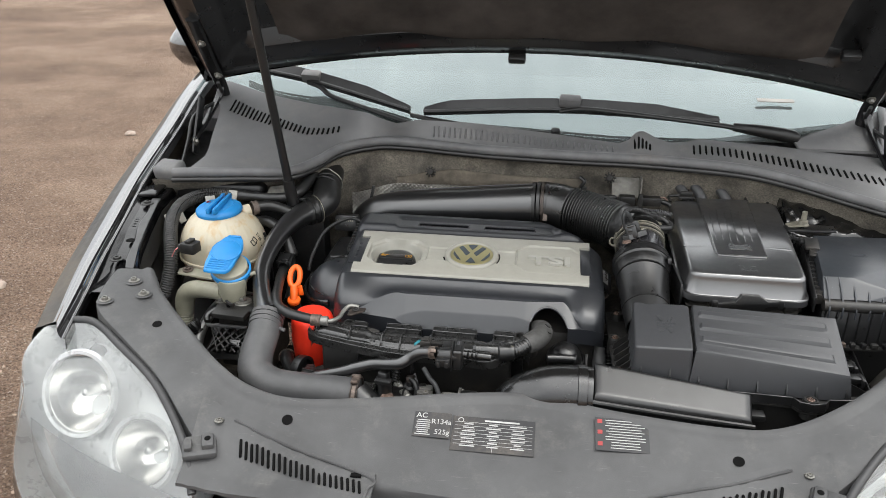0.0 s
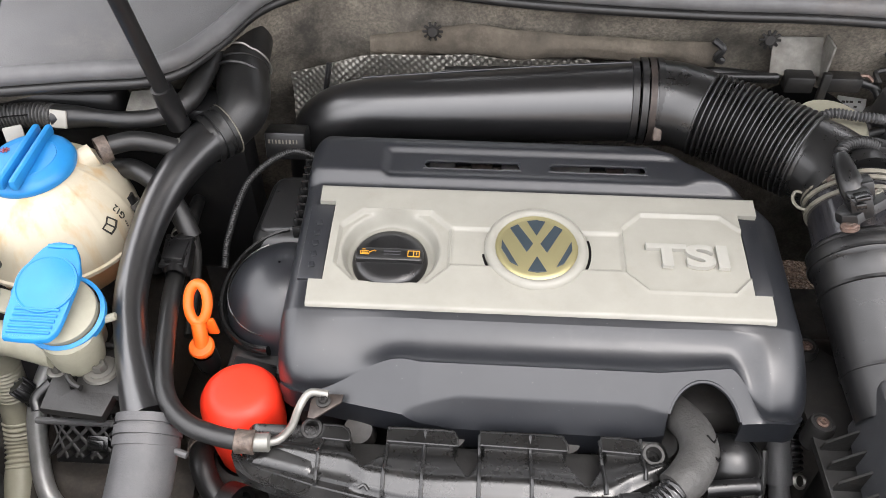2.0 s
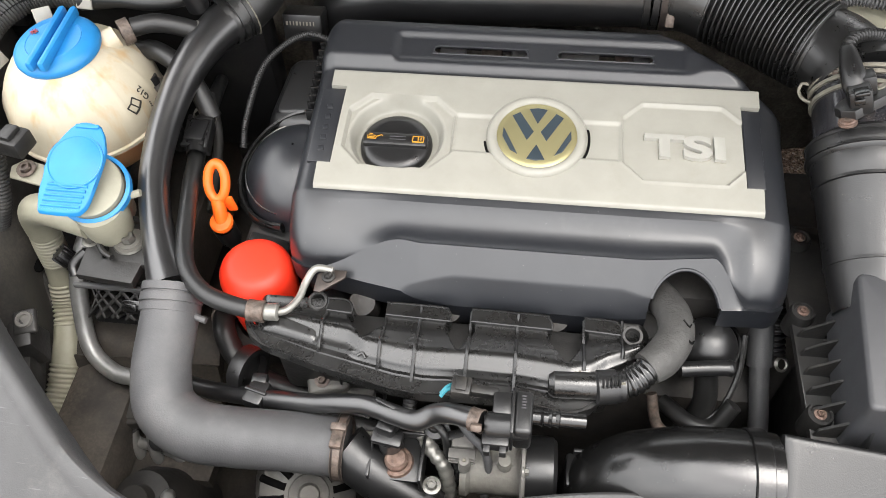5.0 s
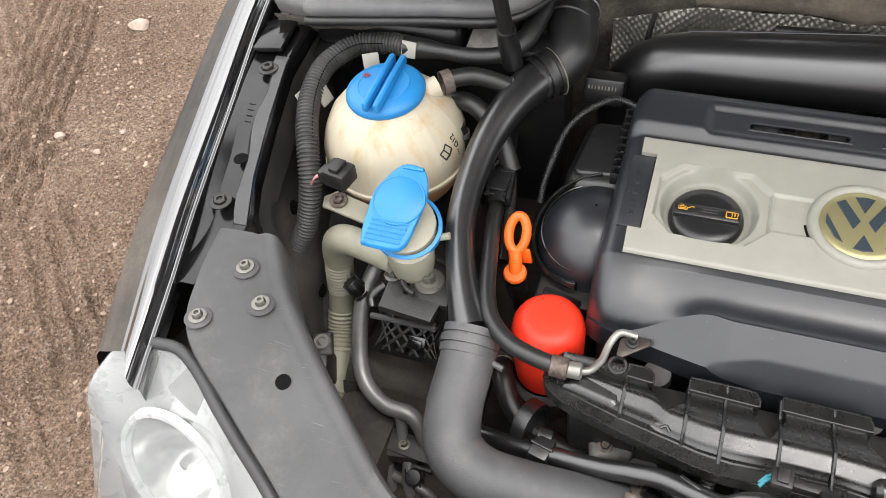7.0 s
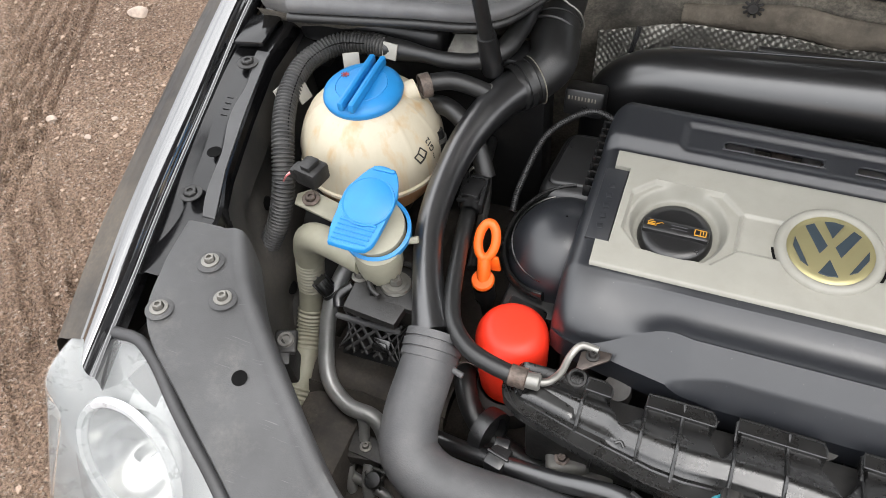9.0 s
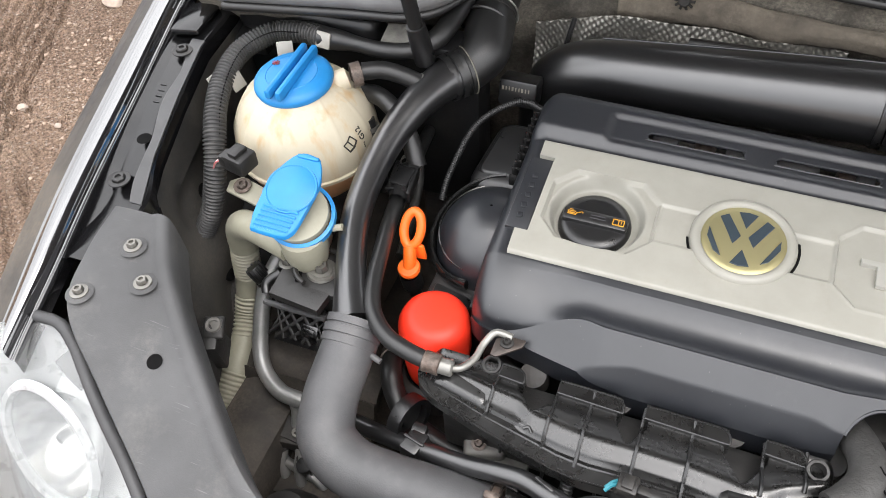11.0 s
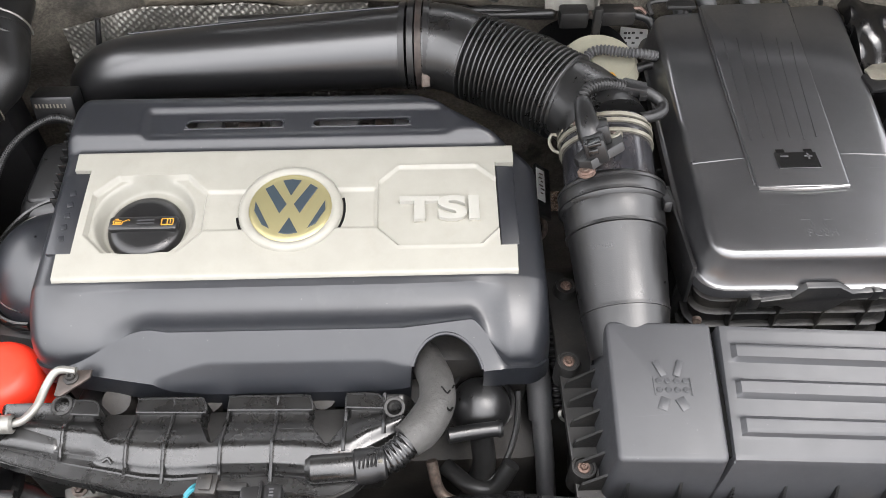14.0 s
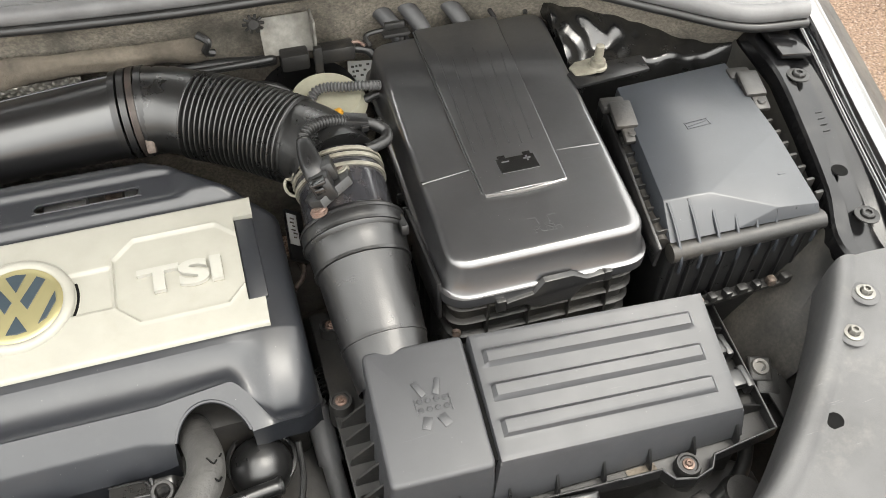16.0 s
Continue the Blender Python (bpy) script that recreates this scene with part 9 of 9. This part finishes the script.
for i in range(5):
    for j in range(4):
        if (i * 3 + j * 5) % 4 != 0:
            part("tag_bar", box((0.299 + i * 0.0050, 1.6920 + j * 0.0040, 0.7291 + j * 0.0046), (0.0026 + 0.0012 * ((i + j) % 2), 0.0026, 0.001), 0, rx=40, rz=-12), M_DKINK, sb, angle=0)
part("hollow_duct", lathe([(0.06, -0.03), (0.065, 0.02), (0.06, 0.03), (0.056, 0.02), (0.05, -0.03)], (0.235, 1.66, 0.72), (0, -0.2, 1), 36), M_BLACK, sb, "dark round vessel")
part("vessel_lid", lathe([(0, 0.012), (0.04, 0.012), (0.048, 0.0)], (0.250, 1.618, 0.760), (0, -0.1, 1), 30), M_TANKP, sb, "pale fluid reservoir top")
part("brake_cable", tube([(0.226, 1.590, 0.768), (0.229, 1.602, 0.777), (0.236, 1.611, 0.784), (0.250, 1.613, 0.787), (0.272, 1.608, 0.787), (0.294, 1.603, 0.788), (0.312, 1.606, 0.782)], 0.0052, n=12, per=16, ridge=(0.0009, 0.004)), M_GREYRUB, sb, "dusty corrugated sleeve over the reservoir")
part("tan_plug", join(box((0.272, 1.632, 0.752), (0.020, 0.015, 0.020), 0.003, rz=-18, rx=-25), box((0.270, 1.622, 0.757), (0.012, 0.004, 0.010), 0.001, rz=-18, rx=-25)), M_TANKP, sb, "tan plug with a window")

# conduits behind the battery, and the loose sheet over the strut tower
cb = thing("bulkhead_hoses", "dusty grey hoses at the back of battery", "hose", (0.4, 1.70, 0.76))
for x, z in ((0.345, 0.80), (0.375, 0.805), (0.43, 0.80)):
    part("hose", tube([(x - 0.02, 1.745, z + 0.02), (x, 1.715, z + 0.004), (x + 0.015, 1.69, z - 0.02), (x + 0.02, 1.67, z - 0.06)], 0.011, n=12), M_GREYRUB, cb)
part("clip_frame", join(box((0.352, 1.682, 0.797), (0.034, 0.012, 0.006), 0.002), box((0.352, 1.690, 0.803), (0.026, 0.006, 0.010), 0.002)), M_DIRTYB, cb)
fil2 = thing("loose_film", "crumpled glossy black film over strut tower", "film", (0.66, 1.61, 0.70))


def film_pt(u, v):
    x, y = lerp(0.545, 0.825, u), lerp(1.555, 1.745, v)
    return Vector((x, y, 0.768 + 0.055 * v + 0.016 * noise.noise((x * 16, y * 16, 1)) + 0.008 * noise.noise((x * 45, y * 45, 4)) - 0.05 * smooth(0.1, 0.0, v)))


part("film", sheet(film_pt, 70, 50, thick=0.02), M_GLOSSB, fil2, angle=80)

# gap between air box and engine
gp = thing("gear_cable", "grey sleeved cable running down beside engine", "cable", (0.16, 1.27, 0.40))
part("sleeve", tube([(0.158, 1.306, 0.622), (0.161, 1.288, 0.598), (0.163, 1.262, 0.575)], 0.0135, n=16), M_GREYRUB, gp)
part("cable", tube([(0.156, 1.33, 0.64), (0.163, 1.262, 0.575), (0.166, 1.215, 0.54), (0.168, 1.16, 0.49)], 0.0105, n=16), M_GREYRUB, gp)
part("coil", tube([(0.178, 1.35, 0.625), (0.180, 1.31, 0.600), (0.183, 1.28, 0.57)], 0.009, n=12, per=16, ridge=(0.0018, 0.006)), M_BLACK, gp, "black coiled sleeve")
part("thin_wire", tube([(0.135, 1.265, 0.63), (0.132, 1.235, 0.605), (0.118, 1.205, 0.585), (0.10, 1.19, 0.575)], 0.0032, n=8), M_RUBBER, gp)
part("loop_hose", tube([(0.06, 1.215, 0.565), (0.085, 1.190, 0.572), (0.108, 1.185, 0.578), (0.125, 1.20, 0.60)], 0.009, n=12), M_RUBBER, gp)
part("red_hose", tube([(0.045, 1.21, 0.59), (0.055, 1.185, 0.566), (0.085, 1.172, 0.56)], 0.006, n=10), M_RUST, gp, "faded red hose")
part("steel_ring", lathe([(0.006, -0.002), (0.009, 0), (0.006, 0.002)], (0.192, 1.275, 0.56), (0.3, -0.5, 0.8), 18), M_STEEL, gp)
tg = thing("side_label", "white printed label strip on a black carrier", "label", (0.180, 1.51, 0.66))
part("backing", box((0.181, 1.508, 0.665), (0.024, 0.075, 0.006), 0.002, ry=38, rx=6), M_BLACK, tg, "black carrier plate")
part("strip", box((0.1795, 1.513, 0.6718), (0.013, 0.046, 0.0015), 0.0004, ry=38, rx=6), M_INK, tg, angle=0)
for i in range(6):
    part("print_bar", box((0.1798 + 0.0012 * (i % 2), 1.499 + i * 0.0056, 0.6722 + i * 0.0006), (0.0055 - 0.002 * (i % 3 == 0), 0.0010, 0.0012), 0, ry=38, rx=6), M_RUST, tg, angle=0)
single("brown_lead", tube([(0.166, 1.500, 0.640), (0.176, 1.486, 0.650), (0.181, 1.465, 0.655), (0.177, 1.447, 0.660), (0.166, 1.434, 0.660)], 0.0032, n=10), M_RUST, "reddish brown lead curling beside the cover", "cable")

# ---- clutter between the manifold and the grey hose ----
ln = thing("sensor_lead", "small sensor with plug and taped leads", "sensor", (-0.2, 1.13, 0.55))
part("sensor_body", lathe([(0.0, 0.020), (0.007, 0.020), (0.008, 0.012), (0.013, 0.010), (0.014, -0.002), (0.011, -0.006), (0.011, -0.030)], (-0.170, 1.140, 0.610), (0, -0.2, 1), 20), M_BLACK, ln)
part("sensor_cap", box((-0.170, 1.137, 0.632), (0.014, 0.012, 0.010), 0.002, rx=-10), M_BAND, ln, "dull metal cap")
part("lead", tube([(-0.170, 1.135, 0.634), (-0.160, 1.126, 0.630), (-0.156, 1.116, 0.610), (-0.160, 1.098, 0.570)], 0.0042, n=10), M_RUBBER, ln)
part("lead", tube([(-0.236, 1.165, 0.585), (-0.200, 1.150, 0.578), (-0.170, 1.132, 0.566), (-0.15, 1.11, 0.54)], 0.006, n=10), M_RUBBER, ln)
part("lead", tube([(-0.165, 1.150, 0.634), (-0.156, 1.130, 0.618), (-0.148, 1.112, 0.590), (-0.150, 1.092, 0.555)], 0.0030, n=8), M_GREYRUB, ln)
part("clip", box((-0.150, 1.128, 0.622), (0.018, 0.010, 0.012), 0.002, rz=20), M_BLACK, ln)
st = thing("starter_stay", "grimy cast stay below the manifold", "bracket", (-0.30, 1.18, 0.55))
part("casting", join(box((-0.292, 1.190, 0.588), (0.045, 0.030, 0.022), 0.007, rz=18, seg=3), box((-0.262, 1.182, 0.580), (0.04, 0.02, 0.014), 0.005, rz=-8)), M_CAST, st)
part("stay_bolt", bolt_bm((-0.297, 1.186, 0.600), 0.008, 0.006, (0, -0.3, 1)), M_RUST, st)
for i, (x0, y0, z0, x1, y1, z1, r) in enumerate(((-0.34, 1.17, 0.572, -0.20, 1.145, 0.566, 0.010), (-0.33, 1.145, 0.56, -0.24, 1.130, 0.575, 0.007), (0.07, 1.16, 0.545, 0.16, 1.175, 0.555, 0.011))):
    part("under_hose", tube([(x0, y0, z0), ((x0 + x1) / 2, (y0 + y1) / 2 - 0.006, (z0 + z1) / 2 + 0.008), (x1, y1, z1)], r, n=12), M_RUBBER, lw, "thin black under hose")
# loose leads beside the charge pipe
for pts, r in (([(-0.486, 1.50, 0.70), (-0.470, 1.46, 0.675), (-0.462, 1.41, 0.66), (-0.455, 1.36, 0.65)], 0.006),):
    part("branch", tube(pts, r, n=12), M_RUBBER, loom, "black lead behind the pipe")
part("spout_hose", tube([(-0.553, 1.505, 0.790), (-0.532, 1.516, 0.789), (-0.508, 1.522, 0.782), (-0.484, 1.528, 0.768), (-0.470, 1.535, 0.745)], 0.0108, n=16, per=10), M_RUBBER, tank, "black rubber hose on the spout")
bh = thing("heater_hoses", "black heater hoses with steel clips behind the tank", "hose", (-0.52, 1.50, 0.70))
part("hose", tube([(-0.562, 1.512, 0.752), (-0.535, 1.506, 0.757), (-0.508, 1.494, 0.748), (-0.486, 1.478, 0.728), (-0.470, 1.46, 0.70)], 0.0115, n=16), M_RUBBER, bh)
part("drop_hose", tube([(-0.541, 1.478, 0.742), (-0.536, 1.474, 0.722), (-0.530, 1.470, 0.690), (-0.526, 1.466, 0.64)], 0.0098, n=14), M_RUBBER, bh)
for z in (0.732, 0.700):
    part("clip", lathe([(0.0102, -0.003), (0.0114, -0.003), (0.0114, 0.003), (0.0102, 0.003)], (-0.539 + (0.74 - z) * 0.2, 1.476, z), (0.12, -0.1, -1), 20), M_STEEL, bh, "steel spring clip")
part("clip", lathe([(0.0112, -0.003), (0.0124, -0.003), (0.0124, 0.003), (0.0112, 0.003)], (-0.489, 1.527, 0.771), (0.7, 0.25, -0.45), 20), M_STEEL, bh, "steel spring clip")
cl = thing("coil_box", "black control box with printed bars behind engine", "control box", (-0.385, 1.605, 0.69))
part("case", box((-0.388, 1.612, 0.722), (0.050, 0.032, 0.036), 0.004, rx=-14), M_BLACK, cl)
for i in range(9):
    part("print_bar", box((-0.407 + i * 0.0042, 1.5985, 0.732), (0.0014 if i % 3 else 0.0024, 0.0016, 0.005), 0, rx=-14), M_CLAMP, cl, angle=0)
# behind the right end of the intake pipe
for pts, r in (([(0.06, 1.70, 0.775), (0.11, 1.690, 0.782), (0.16, 1.682, 0.788), (0.20, 1.684, 0.788)], 0.005), ([(0.10, 1.66, 0.735), (0.15, 1.67, 0.758), (0.19, 1.668, 0.762), (0.225, 1.66, 0.74)], 0.006), ([(0.255, 1.58, 0.735), (0.272, 1.60, 0.755), (0.298, 1.612, 0.762), (0.318, 1.615, 0.765)], 0.0055), ([(0.262, 1.56, 0.73), (0.285, 1.575, 0.748), (0.305, 1.585, 0.75)], 0.004)):
    part("lead", tube(pts, r, n=10), M_RUBBER, sb, "thin black lead")
part("clip_block", box((0.255, 1.582, 0.772), (0.014, 0.009, 0.008), 0.002, rz=20), M_YEL, sb, "small yellow clip")
part("lug", box((0.253, 1.672, 0.775), (0.010, 0.008, 0.055), 0.002), M_DIRTYB, sb)

# ---- low on the far side, between filter box and front panel ----
wd = thing("washer_bottle", "dusty black reservoir low behind the headlamp", "reservoir", (0.52, 1.12, 0.40))
part("bottle", box((0.515, 1.115, 0.50), (0.15, 0.10, 0.16), 0.03, rz=-14, seg=4), M_DIRTYB, wd)
part("bottle_neck", lathe([(0.02, 0.0), (0.022, 0.02), (0.018, 0.03), (0, 0.03)], (0.545, 1.10, 0.575), (0.1, -0.1, 1), 22), M_DIRTYB, wd)
part("cross_plate", prism([(-0.014, -0.06), (0.014, -0.06), (0.013, 0.0), (-0.013, 0.0)], 0, 0.003, 0.001, centre=(0.632, 1.196, 0.625), rx=10, rz=6), M_DIRTYB, wd, "dark flat stay")
part("hose", tube([(0.45, 1.11, 0.60), (0.50, 1.095, 0.60), (0.56, 1.12, 0.59), (0.60, 1.16, 0.57)], 0.008, n=12), M_RUBBER, wd, "thin black hose")
part("clip", box((0.50, 1.10, 0.606), (0.020, 0.016, 0.014), 0.003, rz=15), M_DIRTYB, wd)

part("pivot_plate", prism([(-0.030, -0.016), (0.020, -0.020), (0.030, 0.010), (0.010, 0.022), (-0.028, 0.014)], 0, 0.003, 0.0008, centre=(-0.522, 1.566, 0.800), rx=35, rz=-8), M_CORR, rod, "pale bare-metal pivot plate")


# ---- low dusty things beside the front panel ----
cd = thing("cable_conduit", "dusty corrugated conduit low beside the frame member", "cable", (-0.56, 1.22, 0.44))
part("conduit", shifted(tube([(-0.600, 1.300, 0.500), (-0.590, 1.262, 0.492), (-0.566, 1.225, 0.482), (-0.560, 1.180, 0.474), (-0.572, 1.130, 0.468), (-0.590, 1.080, 0.462)], 0.0095, n=14, per=26, ridge=(0.0011, 0.0045)), Vector((-0.045, -0.02, -0.07))), M_DEEP, cd)
for x, y, z in ((-0.623, 1.223, 0.417), (-0.606, 1.145, 0.402)):
    part("cable_tie", lathe([(0.0105, -0.003), (0.0122, -0.003), (0.0122, 0.003), (0.0105, 0.003)], (x, y, z), (0.2, -0.95, -0.2), 18), M_BLACK, cd, "black tie")
